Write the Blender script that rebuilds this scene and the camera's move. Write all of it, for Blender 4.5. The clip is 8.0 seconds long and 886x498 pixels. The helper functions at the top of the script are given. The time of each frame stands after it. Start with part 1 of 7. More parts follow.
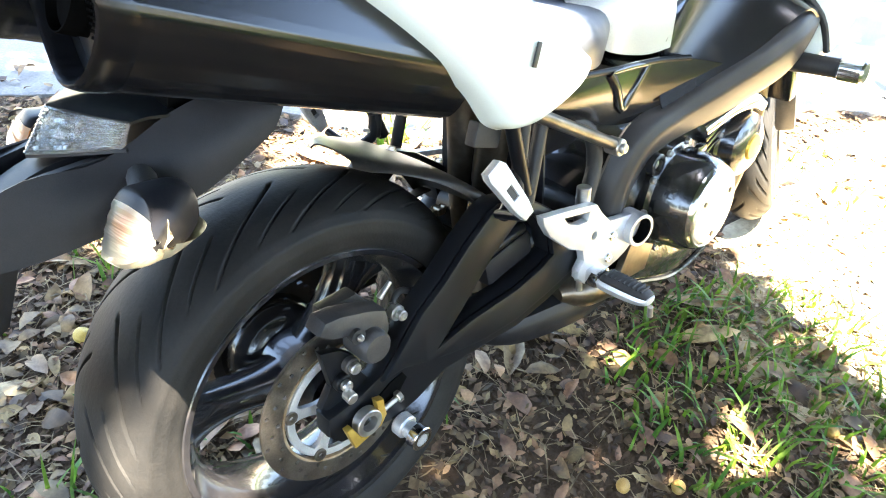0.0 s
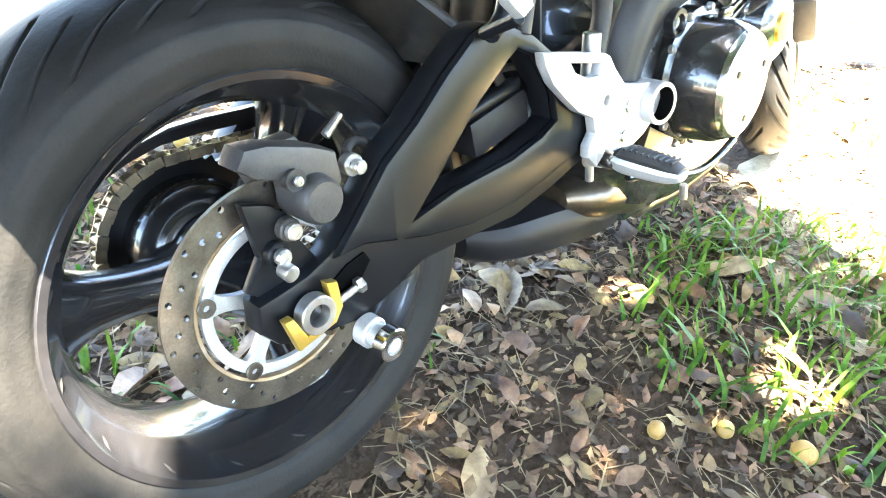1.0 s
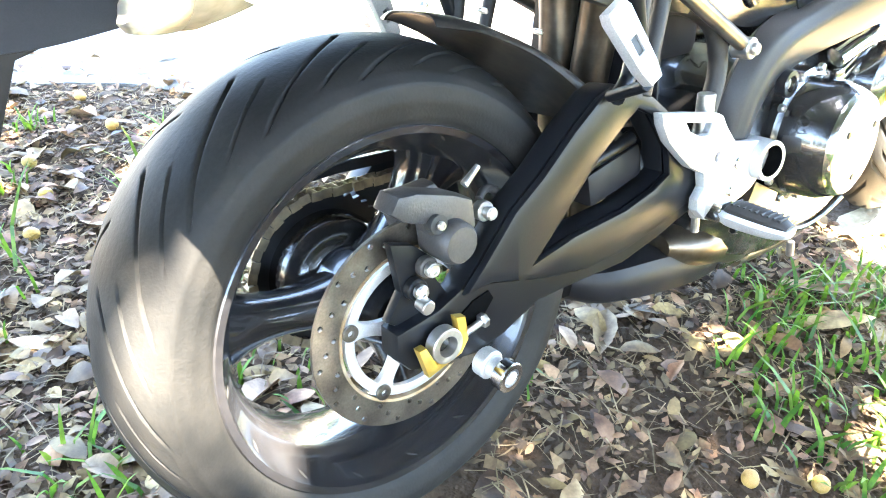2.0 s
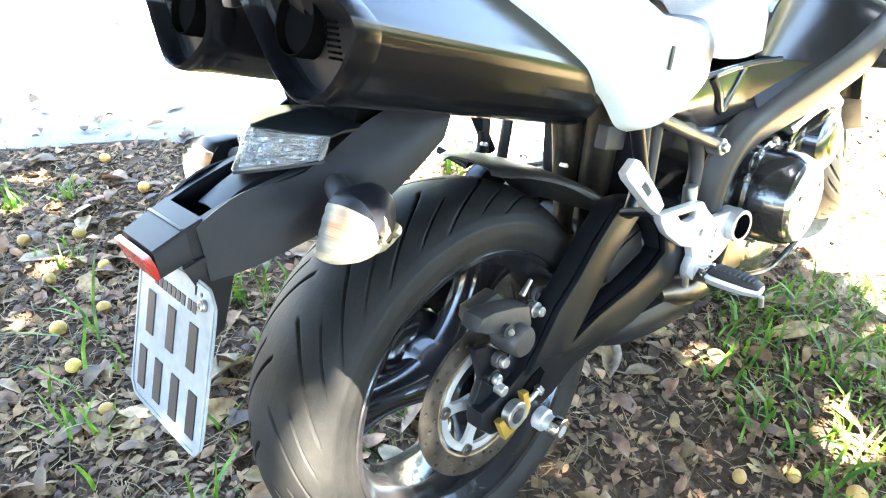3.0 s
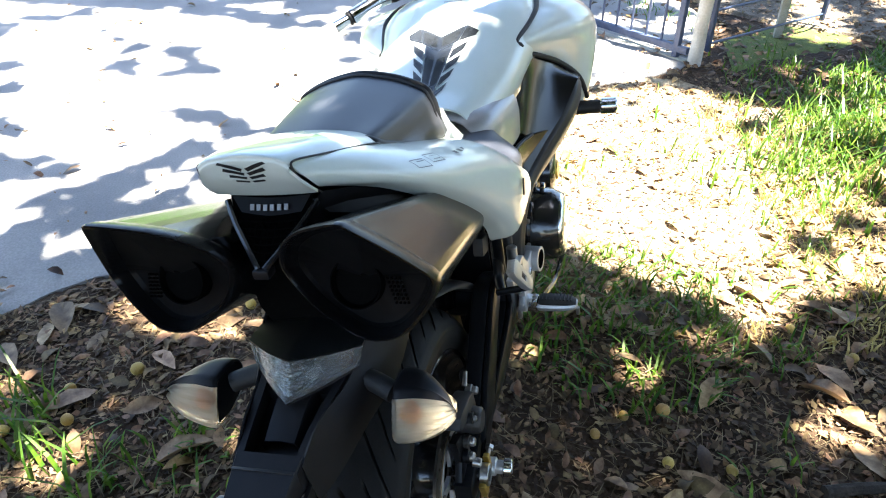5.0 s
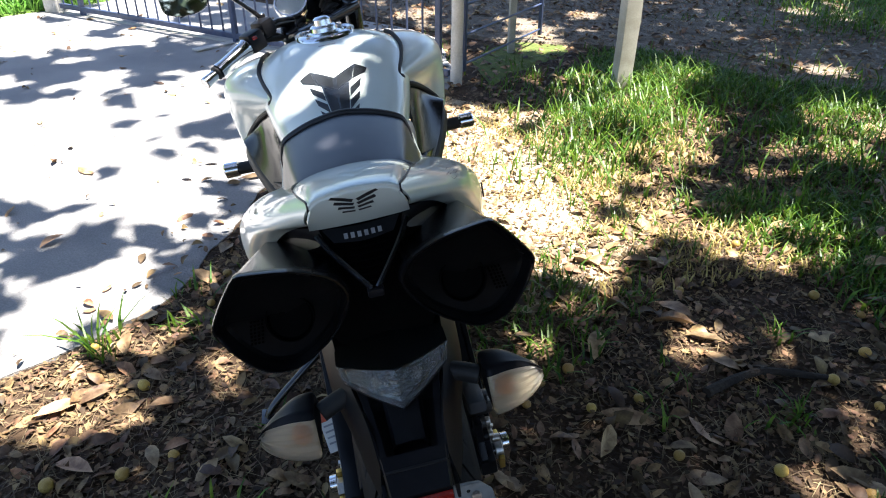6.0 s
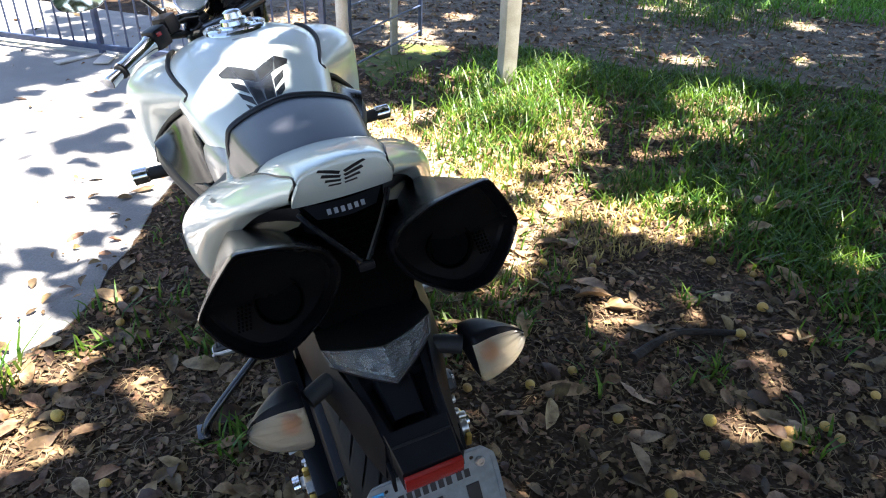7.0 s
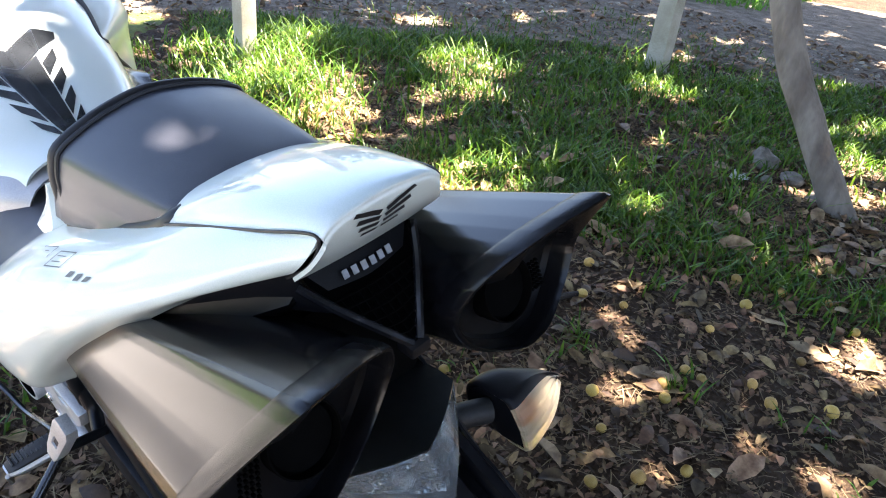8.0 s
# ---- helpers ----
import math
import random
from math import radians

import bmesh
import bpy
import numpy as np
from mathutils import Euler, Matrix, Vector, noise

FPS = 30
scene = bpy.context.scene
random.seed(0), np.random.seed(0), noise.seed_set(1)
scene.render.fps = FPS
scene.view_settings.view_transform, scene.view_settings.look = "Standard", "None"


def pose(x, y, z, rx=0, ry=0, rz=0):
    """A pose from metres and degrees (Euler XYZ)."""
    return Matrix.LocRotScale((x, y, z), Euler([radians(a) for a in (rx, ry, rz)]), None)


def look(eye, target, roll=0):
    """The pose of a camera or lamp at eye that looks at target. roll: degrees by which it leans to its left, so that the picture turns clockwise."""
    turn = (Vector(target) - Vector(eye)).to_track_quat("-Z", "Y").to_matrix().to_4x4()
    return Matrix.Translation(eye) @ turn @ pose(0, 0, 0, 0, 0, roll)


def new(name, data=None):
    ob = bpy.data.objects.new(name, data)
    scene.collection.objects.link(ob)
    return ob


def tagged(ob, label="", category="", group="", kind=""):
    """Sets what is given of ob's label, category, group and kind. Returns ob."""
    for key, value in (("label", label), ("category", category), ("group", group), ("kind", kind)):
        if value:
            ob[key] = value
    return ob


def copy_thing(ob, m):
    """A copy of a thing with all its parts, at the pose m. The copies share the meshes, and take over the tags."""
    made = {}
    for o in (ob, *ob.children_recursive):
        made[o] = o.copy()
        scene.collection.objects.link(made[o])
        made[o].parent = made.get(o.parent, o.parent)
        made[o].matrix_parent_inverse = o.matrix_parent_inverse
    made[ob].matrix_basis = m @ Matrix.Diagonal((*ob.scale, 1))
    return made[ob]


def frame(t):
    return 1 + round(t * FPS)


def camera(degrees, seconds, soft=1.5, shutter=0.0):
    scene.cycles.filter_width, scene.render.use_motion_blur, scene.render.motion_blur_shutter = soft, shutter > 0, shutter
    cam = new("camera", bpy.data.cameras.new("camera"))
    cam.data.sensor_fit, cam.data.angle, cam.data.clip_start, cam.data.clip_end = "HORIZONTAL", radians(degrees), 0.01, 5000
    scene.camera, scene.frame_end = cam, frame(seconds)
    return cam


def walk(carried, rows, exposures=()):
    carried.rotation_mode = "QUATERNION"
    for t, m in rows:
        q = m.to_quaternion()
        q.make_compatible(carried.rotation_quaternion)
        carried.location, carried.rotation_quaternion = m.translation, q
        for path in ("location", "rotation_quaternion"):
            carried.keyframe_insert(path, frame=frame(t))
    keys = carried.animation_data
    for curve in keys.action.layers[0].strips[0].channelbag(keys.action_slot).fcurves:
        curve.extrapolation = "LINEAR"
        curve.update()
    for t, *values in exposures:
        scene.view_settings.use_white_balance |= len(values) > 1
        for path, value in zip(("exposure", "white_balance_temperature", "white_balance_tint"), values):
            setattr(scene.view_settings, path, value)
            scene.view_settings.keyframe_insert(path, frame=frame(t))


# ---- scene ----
cam = camera(64.76, 8.0, soft=1.1)
# seconds, eye, turn (metres, degrees)
ROWS = [
    (0.0, -0.396, -0.601, 1.117, 52.79, -4.62, -43.07),
    (0.5, -0.346, -0.561, 0.886, 53.94, -2.62, -44.99),
    (1.0, -0.314, -0.564, 0.786, 55.90, -3.56, -45.43),
    (1.5, -0.364, -0.554, 0.815, 58.42, -2.06, -41.30),
    (1.7, -0.381, -0.558, 0.825, 57.74, -2.57, -39.52),
    (2.8, -0.497, -0.558, 0.990, 57.71, -4.03, -38.61),
    (3.0, -0.571, -0.544, 1.111, 55.49, -1.09, -43.51),
    (3.5, -0.624, -0.535, 1.315, 49.87, 2.40, -46.60),
    (4.0, -0.564, -0.439, 1.345, 48.89, 5.12, -50.13),
    (4.5, -0.670, -0.331, 1.345, 51.68, 2.33, -61.82),
    (5.0, -0.828, -0.226, 1.407, 55.73, -0.09, -76.79),
    (5.2, -0.807, -0.074, 1.488, 53.86, -5.02, -83.47),
    (6.3, -1.066, 0.250, 1.424, 60.15, 1.15, -105.05),
    (6.5, -1.093, 0.297, 1.428, 60.95, 0.57, -106.78),
    (7.0, -0.970, 0.344, 1.387, 59.76, -1.32, -111.77),
    (7.5, -0.653, 0.345, 1.313, 55.63, -1.89, -117.62),
    (8.0, -0.524, 0.477, 1.283, 58.58, -5.48, -136.02),
]
EXPOSURES = [(0.0, 5.4, 7000, 9), (1.0, 6.3, 6950, 8), (1.7, 6.55, 6850, 8), (3.0, 5.88, 6700, 6), (4.0, 5.15, 6550, 5), (5.0, 3.5, 6450, 9), (5.3, 2.6, 6150, 9), (6.5, 2.35, 6200, 14), (7.2, 3.15, 6450, 13), (8.0, 3.6, 6650, 17)]
walk(cam, [(t, pose(*p)) for t, *p in ROWS], EXPOSURES)
LEAN = pose(0, 0, -0.002, -8.68, 0, 0)  # the motorcycle leans on its side stand

# ---- world and sun ----
SUN = Vector((-0.12, -0.23, 0.965)).normalized()  # towards the sun
world = bpy.data.worlds.new("sky")
scene.world = world
world.use_nodes = True
wn = world.node_tree.nodes
sky = wn.new("ShaderNodeTexSky")
sky.sky_type, sky.sun_disc = "NISHITA", False
sky.sun_elevation, sky.sun_rotation = math.asin(SUN.z), math.atan2(SUN.x, SUN.y)
world.node_tree.links.new(sky.outputs[0], wn["Background"].inputs[0])
wn["Background"].inputs[1].default_value = 0.062
sun = new("sun", bpy.data.lights.new("sun", "SUN"))
sun.data.energy, sun.data.angle, sun.data.color = 5.0, radians(0.6), (1.0, 0.93, 0.82)
sun.matrix_world = look(SUN * 20, (0, 0, 0))


# ---- materials ----
def mat(name, a, b=None, rough=0.5, metal=0.0, scale=9.0, fine=90.0, bump=0.1, depth=0.002, coat=0.0, spec=0.5,
        trans=0.0, vary=0.0, island=False, dust=0.0, stretch=(1, 1, 1), rvar=0.12):
    """A surface with two scales of variation, grain relief, optional clear coat, dust and a tint per piece."""
    m = bpy.data.materials.new(name)
    m.use_nodes = True
    nt = m.node_tree
    n, link = nt.nodes, nt.links.new
    bsdf = n["Principled BSDF"]
    tc = n.new("ShaderNodeTexCoord")
    mp = n.new("ShaderNodeMapping")
    mp.inputs["Scale"].default_value = stretch
    link(tc.outputs["Object"], mp.inputs[0])
    big, small = n.new("ShaderNodeTexNoise"), n.new("ShaderNodeTexNoise")
    big.inputs["Scale"].default_value, big.inputs["Detail"].default_value = scale, 5
    small.inputs["Scale"].default_value, small.inputs["Detail"].default_value = fine, 3
    link(mp.outputs[0], big.inputs["Vector"])
    link(mp.outputs[0], small.inputs["Vector"])
    b = b or tuple(min(1, v * 1.25 + 0.005) for v in a)
    ramp = n.new("ShaderNodeValToRGB")
    ramp.color_ramp.elements[0].position, ramp.color_ramp.elements[1].position = 0.35, 0.65
    ramp.color_ramp.elements[0].color, ramp.color_ramp.elements[1].color = (*a, 1), (*b, 1)
    link(big.outputs[0], ramp.inputs[0])
    mul = n.new("ShaderNodeMix")
    mul.data_type, mul.blend_type = "RGBA", "OVERLAY"
    mul.inputs[0].default_value = 0.35
    link(ramp.outputs[0], mul.inputs[6])
    link(small.outputs[0], mul.inputs[7])
    col = mul.outputs[2]
    if vary:
        hsv = n.new("ShaderNodeHueSaturation")
        src = n.new("ShaderNodeNewGeometry").outputs["Random Per Island"] if island else n.new("ShaderNodeObjectInfo").outputs["Random"]
        mr = n.new("ShaderNodeMapRange")
        mr.inputs[3].default_value, mr.inputs[4].default_value = 1 - vary, 1 + vary
        link(src, mr.inputs[0])
        link(mr.outputs[0], hsv.inputs["Value"])
        wob = n.new("ShaderNodeMath")
        wob.operation = "MULTIPLY"
        wob.inputs[1].default_value = 7.31
        link(src, wob.inputs[0])
        fr = n.new("ShaderNodeMath")
        fr.operation = "FRACT"
        link(wob.outputs[0], fr.inputs[0])
        mh = n.new("ShaderNodeMapRange")
        mh.inputs[3].default_value, mh.inputs[4].default_value = 0.5 - vary * 0.02, 0.5 + vary * 0.04
        link(fr.outputs[0], mh.inputs[0])
        link(mh.outputs[0], hsv.inputs["Hue"])
        link(col, hsv.inputs["Color"])
        col = hsv.outputs[0]
    if dust:
        dn = n.new("ShaderNodeTexNoise")
        dn.inputs["Scale"].default_value, dn.inputs["Detail"].default_value, dn.inputs["Roughness"].default_value = 14, 8, 0.7
        link(mp.outputs[0], dn.inputs["Vector"])
        dr = n.new("ShaderNodeMapRange")
        dr.inputs[1].default_value, dr.inputs[2].default_value, dr.inputs[4].default_value = 0.42, 0.75, dust
        link(dn.outputs[0], dr.inputs[0])
        dm = n.new("ShaderNodeMix")
        dm.data_type = "RGBA"
        dm.inputs[7].default_value = (0.26, 0.21, 0.16, 1)
        link(dr.outputs[0], dm.inputs[0])
        link(col, dm.inputs[6])
        col = dm.outputs[2]
    link(col, bsdf.inputs["Base Color"])
    rr = n.new("ShaderNodeMapRange")
    rr.inputs[3].default_value, rr.inputs[4].default_value = max(0.02, rough - rvar), min(1, rough + rvar)
    link(big.outputs[0], rr.inputs[0])
    link(rr.outputs[0], bsdf.inputs["Roughness"])
    bsdf.inputs["Metallic"].default_value = metal
    bsdf.inputs["Specular IOR Level"].default_value = spec
    bsdf.inputs["Coat Weight"].default_value = coat
    bsdf.inputs["Coat Roughness"].default_value = 0.04
    bsdf.inputs["Transmission Weight"].default_value = trans
    if bump:
        bp = n.new("ShaderNodeBump")
        bp.inputs["Strength"].default_value, bp.inputs["Distance"].default_value = bump, depth
        link(small.outputs[0], bp.inputs["Height"])
        link(bp.outputs[0], bsdf.inputs["Normal"])
    return m


def leafy(name, a, b, rough=0.5, glow=0.5, island=True, vary=0.35):
    """A thin leaf: the light shines through it."""
    m = mat(name, a, b, rough, scale=25, fine=160, bump=0.2, vary=vary, island=island)
    n, link = m.node_tree.nodes, m.node_tree.links.new
    bsdf, out = n["Principled BSDF"], n["Material Output"]
    tr, mix = n.new("ShaderNodeBsdfTranslucent"), n.new("ShaderNodeMixShader")
    mix.inputs[0].default_value = glow
    link(bsdf.inputs["Base Color"].links[0].from_socket, tr.inputs[0])
    link(bsdf.outputs[0], mix.inputs[1])
    link(tr.outputs[0], mix.inputs[2])
    link(mix.outputs[0], out.inputs[0])
    return m


WHITE = mat("pearl_white_paint", (0.67, 0.74, 0.68), (0.74, 0.80, 0.745), 0.3, scale=4, fine=900, bump=0.02, coat=0.8, rvar=0.06)
SILVERPAINT = mat("silver_grey_paint", (0.38, 0.375, 0.375), (0.44, 0.43, 0.42), 0.38, 0.3, scale=5, fine=700, bump=0.03, coat=0.4)
MUFFLER = mat("satin_black_muffler", (0.004, 0.004, 0.005), (0.007, 0.007, 0.008), 0.19, 0.0, scale=4, fine=500, bump=0.03, rvar=0.03, spec=0.45)
PANEL = mat("glossy_black_panel", (0.009, 0.009, 0.010), (0.013, 0.013, 0.014), 0.17, scale=5, fine=600, bump=0.02, spec=0.5, dust=0.015)
RIMBLACK = mat("black_end_rim", (0.004, 0.004, 0.005), (0.006, 0.006, 0.007), 0.26, spec=0.32, bump=0.03, rvar=0.05)
CAP = mat("black_end_cap", (0.004, 0.004, 0.005), (0.006, 0.006, 0.006), 0.42, 0.0, spec=0.18, bump=0.05, rvar=0.05)
PLASTIC = mat("black_grained_plastic", (0.007, 0.007, 0.009), (0.011, 0.011, 0.013), 0.45, spec=0.22, fine=700, bump=0.2, depth=0.0006, dust=0.025)
DUSTY = mat("dusty_black_plastic", (0.010, 0.010, 0.010), (0.018, 0.017, 0.016), 0.42, fine=700, bump=0.1, depth=0.0006, dust=0.22, coat=0.0, spec=0.3)
SMOKED = mat("smoked_lamp_top", (0.008, 0.009, 0.009), (0.012, 0.013, 0.013), 0.45, spec=0.22, bump=0.02)
GLOSSBLACK = mat("gloss_black_paint", (0.008, 0.008, 0.009), (0.012, 0.012, 0.014), 0.2, coat=0.6, bump=0.02, dust=0.025)
SATIN = mat("dark_satin_paint", (0.006, 0.0068, 0.0085), (0.009, 0.010, 0.012), 0.33, 0.0, scale=6, fine=500, bump=0.05, spec=0.20, dust=0.006)
FRAME = mat("grey_satin_frame", (0.026, 0.026, 0.027), (0.036, 0.035, 0.035), 0.46, 0.0, scale=5, fine=600, bump=0.06, dust=0.025, spec=0.28)
RUBBER = mat("black_rubber", (0.012, 0.012, 0.013), (0.018, 0.018, 0.018), 0.62, fine=300, bump=0.3, depth=0.001, dust=0.06)
TYRE = mat("worn_tyre_rubber", (0.008, 0.008, 0.008), (0.013, 0.0125, 0.012), 0.60, scale=18, fine=260, bump=0.3, depth=0.0012, dust=0.028, rvar=0.1, spec=0.22)
STEEL = mat("brushed_disc_steel", (0.11, 0.098, 0.085), (0.19, 0.17, 0.145), 0.36, 0.85, scale=30, fine=400, bump=0.15, depth=0.0005, dust=0.12)
RUST = mat("rust_stained_steel", (0.30, 0.20, 0.11), (0.45, 0.36, 0.26), 0.5, 0.6, scale=40)
ALU = mat("cast_aluminium", (0.50, 0.51, 0.52), (0.58, 0.58, 0.58), 0.42, 0.55, scale=20, fine=500, bump=0.12, depth=0.0006, dust=0.08)
CHROME = mat("chrome", (0.72, 0.73, 0.74), (0.78, 0.78, 0.78), 0.12, 1.0, bump=0.02, rvar=0.06)
POLISHED = mat("polished_aluminium", (0.80, 0.80, 0.79), (0.86, 0.86, 0.85), 0.26, 0.8, bump=0.05, rvar=0.05)
BOLT = mat("zinc_bolt", (0.45, 0.44, 0.42), (0.58, 0.57, 0.55), 0.35, 0.9, scale=60, dust=0.15)
CALIPER = mat("grey_caliper", (0.028, 0.028, 0.029), (0.045, 0.043, 0.042), 0.5, 0.2, scale=40, fine=400, bump=0.3, depth=0.001, dust=0.15)
GOLD = mat("gold_anodised", (0.62, 0.40, 0.07), (0.72, 0.48, 0.12), 0.35, 0.75, scale=30, dust=0.08)
ENGINE = mat("black_engine_paint", (0.008, 0.008, 0.009), (0.014, 0.014, 0.014), 0.2, 0.0, coat=1.0, fine=400, bump=0.10, dust=0.03)
PIPE = mat("heat_stained_steel", (0.12, 0.095, 0.07), (0.20, 0.17, 0.135), 0.34, 0.9, scale=12, dust=0.15)
VINYL = mat("dark_seat_vinyl", (0.042, 0.045, 0.056), (0.056, 0.059, 0.072), 0.38, fine=900, bump=0.3, depth=0.0005, spec=0.5)
PIPING = mat("seat_edge_vinyl", (0.010, 0.010, 0.012), (0.015, 0.015, 0.017), 0.5)
CHAINM = mat("oily_chain_steel", (0.20, 0.17, 0.13), (0.34, 0.29, 0.2), 0.4, 0.85, scale=60, dust=0.3)
RED = mat("red_reflector", (0.27, 0.012, 0.010), (0.36, 0.02, 0.014), 0.22, fine=500, bump=0.2, coat=0.6)
AMBER = mat("amber_bulb", (0.66, 0.26, 0.06), (0.74, 0.32, 0.09), 0.3, bump=0.05)
PLATEM = mat("grey_plate_paint", (0.18, 0.205, 0.215), (0.235, 0.255, 0.265), 0.4, scale=14, dust=0.14, bump=0.08)
# lightless black: the shade of holes and undersides is put into the colour
VOID = mat("shade_black", (0.003, 0.003, 0.003), (0.004, 0.004, 0.004), 0.95, spec=0.0, bump=0)
BAR = mat("black_plate_paint", (0.012, 0.012, 0.013), rough=0.5)
BLUE = mat("blue_sticker", (0.05, 0.32, 0.62), (0.08, 0.38, 0.68), 0.45)
LABELW = mat("white_label", (0.72, 0.72, 0.68), (0.8, 0.8, 0.76), 0.5)
LABELR = mat("red_label", (0.6, 0.12, 0.06), rough=0.5)
LIGHTBAR = mat("pale_lettering", (0.30, 0.31, 0.33), rough=0.4)
DARKBAR = mat("dark_lettering", (0.09, 0.095, 0.1), rough=0.45)
CARBON = mat("carbon_look_pad", (0.035, 0.04, 0.046), (0.06, 0.066, 0.075), 0.12, scale=7, fine=500, coat=0.8)
SIGNALBACK = mat("cream_reflector", (0.40, 0.33, 0.22), (0.52, 0.45, 0.33), 0.4, 0.2, scale=60)
REFLECTOR = mat("lamp_reflector", (0.02, 0.024, 0.027), (0.33, 0.37, 0.385), 0.07, 1.0, scale=90, fine=160, bump=0.1, depth=0.002)


def clear(name, tint, rough=0.06, ridge=0.0, stretch=(1, 1, 40)):
    """Clear moulded plastic, with fine ribs."""
    m = bpy.data.materials.new(name)
    m.use_nodes = True
    n, link = m.node_tree.nodes, m.node_tree.links.new
    bsdf = n["Principled BSDF"]
    bsdf.inputs["Base Color"].default_value = (*tint, 1)
    bsdf.inputs["Roughness"].default_value = rough
    bsdf.inputs["Transmission Weight"].default_value = 0.9
    bsdf.inputs["IOR"].default_value = 1.3
    if ridge:
        tc, mp, wv, bp = n.new("ShaderNodeTexCoord"), n.new("ShaderNodeMapping"), n.new("ShaderNodeTexNoise"), n.new("ShaderNodeBump")
        mp.inputs["Scale"].default_value = stretch
        wv.inputs["Scale"].default_value = 6
        link(tc.outputs["Object"], mp.inputs[0])
        link(mp.outputs[0], wv.inputs["Vector"])
        link(wv.outputs[0], bp.inputs["Height"])
        bp.inputs["Strength"].default_value, bp.inputs["Distance"].default_value = ridge, 0.004
        link(bp.outputs[0], bsdf.inputs["Normal"])
    return m


LENS = clear("clear_ribbed_lens", (0.88, 0.94, 0.96), 0.03)
SIGNALLENS = clear("creamy_signal_lens", (0.95, 0.88, 0.74), 0.28, 0.5)
GLASS = clear("gauge_glass", (0.9, 0.92, 0.93), 0.03)
MIRROR = mat("mirror_glass", (0.85, 0.87, 0.88), (0.86, 0.88, 0.89), 0.02, 1.0, bump=0, rvar=0.01)

SOIL = mat("dark_leaf_mould", (0.036, 0.022, 0.013), (0.085, 0.055, 0.033), 0.95, scale=7, fine=45, bump=1.0, depth=0.03, spec=0.2)
# dry dirt, lightened so that part of the sun's brightness is in its colour
DIRT = mat("sun_toned_dirt", (0.31, 0.25, 0.16), (0.50, 0.41, 0.28), 0.95, scale=6, fine=60, bump=0.9, depth=0.012, spec=0.2)
ROADM = mat("dusty_asphalt", (0.25, 0.245, 0.24), (0.34, 0.33, 0.315), 0.92, scale=2.2, fine=140, bump=0.7, depth=0.006, spec=0.25)
GRASS = leafy("grass_blade", (0.030, 0.098, 0.010), (0.150, 0.245, 0.020), 0.42, 0.4)
FARGRASS = leafy("lawn_grass", (0.10, 0.24, 0.03), (0.18, 0.36, 0.05), 0.5, 0.4)
YELLOWED = leafy("yellowed_grass", (0.34, 0.25, 0.07), (0.58, 0.47, 0.19), 0.6, 0.3)
STRAW = leafy("dry_straw", (0.10, 0.068, 0.036), (0.30, 0.22, 0.12), 0.75, 0.15)
DRYLEAF = leafy("dry_leaf", (0.090, 0.044, 0.020), (0.30, 0.18, 0.088), 0.6, 0.12, vary=0.7)
CRUMB = leafy("leaf_crumb", (0.060, 0.032, 0.016), (0.23, 0.14, 0.072), 0.8, 0.05, vary=0.65)
BIGLEAF = leafy("dry_large_leaf", (0.14, 0.075, 0.034), (0.40, 0.265, 0.145), 0.55, 0.12, island=False, vary=0.5)
GREENLEAF = leafy("green_leaf", (0.009, 0.024, 0.005), (0.020, 0.044, 0.009), 0.55, 0.06)
NUT = mat("yellow_brown_fruit", (0.38, 0.21, 0.05), (0.56, 0.38, 0.10), 0.45, scale=40, fine=200, bump=0.3, vary=0.45)
FENCE = mat("blue_fence_paint", (0.03, 0.05, 0.11), (0.05, 0.075, 0.15), 0.45, scale=20, dust=0.2)
WHITEPOST = mat("chipped_whitewash", (0.50, 0.48, 0.43), (0.66, 0.64, 0.60), 0.8, scale=7, fine=90, bump=0.5, depth=0.004, dust=0.35)
CONCRETE = mat("weathered_concrete", (0.36, 0.34, 0.27), (0.50, 0.48, 0.41), 0.88, scale=6, fine=160, bump=0.3, depth=0.004, dust=0.3)
BARK = mat("pale_bark", (0.14, 0.11, 0.085), (0.30, 0.26, 0.21), 0.9, scale=8, fine=50, bump=0.9, depth=0.01, stretch=(1, 1, 0.35))
DARKBARK = mat("rotten_dark_bark", (0.016, 0.012, 0.009), (0.040, 0.030, 0.022), 0.9, scale=12, fine=70, bump=0.9, depth=0.008)
LAWN = mat("lawn_turf", (0.06, 0.13, 0.02), (0.12, 0.20, 0.04), 0.9, scale=3, fine=60, bump=1.0, depth=0.03, spec=0.2)
STONEM = mat("rough_stone", (0.13, 0.115, 0.095), (0.26, 0.235, 0.20), 0.9, scale=20, fine=150, bump=0.8, depth=0.006, dust=0.3)
MOSS = mat("moss", (0.07, 0.10, 0.015), (0.13, 0.16, 0.03), 0.95, scale=12, fine=150, bump=1.0, depth=0.01)


# ---- shaping ----
from mathutils.bvhtree import BVHTree


def part(name, bm, material, parent=None, label="", sharp=38, smooth=True):
    """One mesh object under a thing or a part."""
    bmesh.ops.recalc_face_normals(bm, faces=bm.faces)
    me = bpy.data.meshes.new(name)
    bm.to_mesh(me)
    bm.free()
    me.materials.append(material)
    if smooth:
        me.shade_smooth()
        me.set_sharp_from_angle(angle=radians(sharp))
    if parent and parent.parent and parent.parent.parent:  # thing, part, sub-part and no deeper
        parent = parent.parent
    ob = new(name, me)
    ob.parent = parent
    if label:
        ob["label"] = label
    return ob


def empty(name, m=None):
    ob = new(name)
    if m:
        ob.matrix_world = m
    return ob


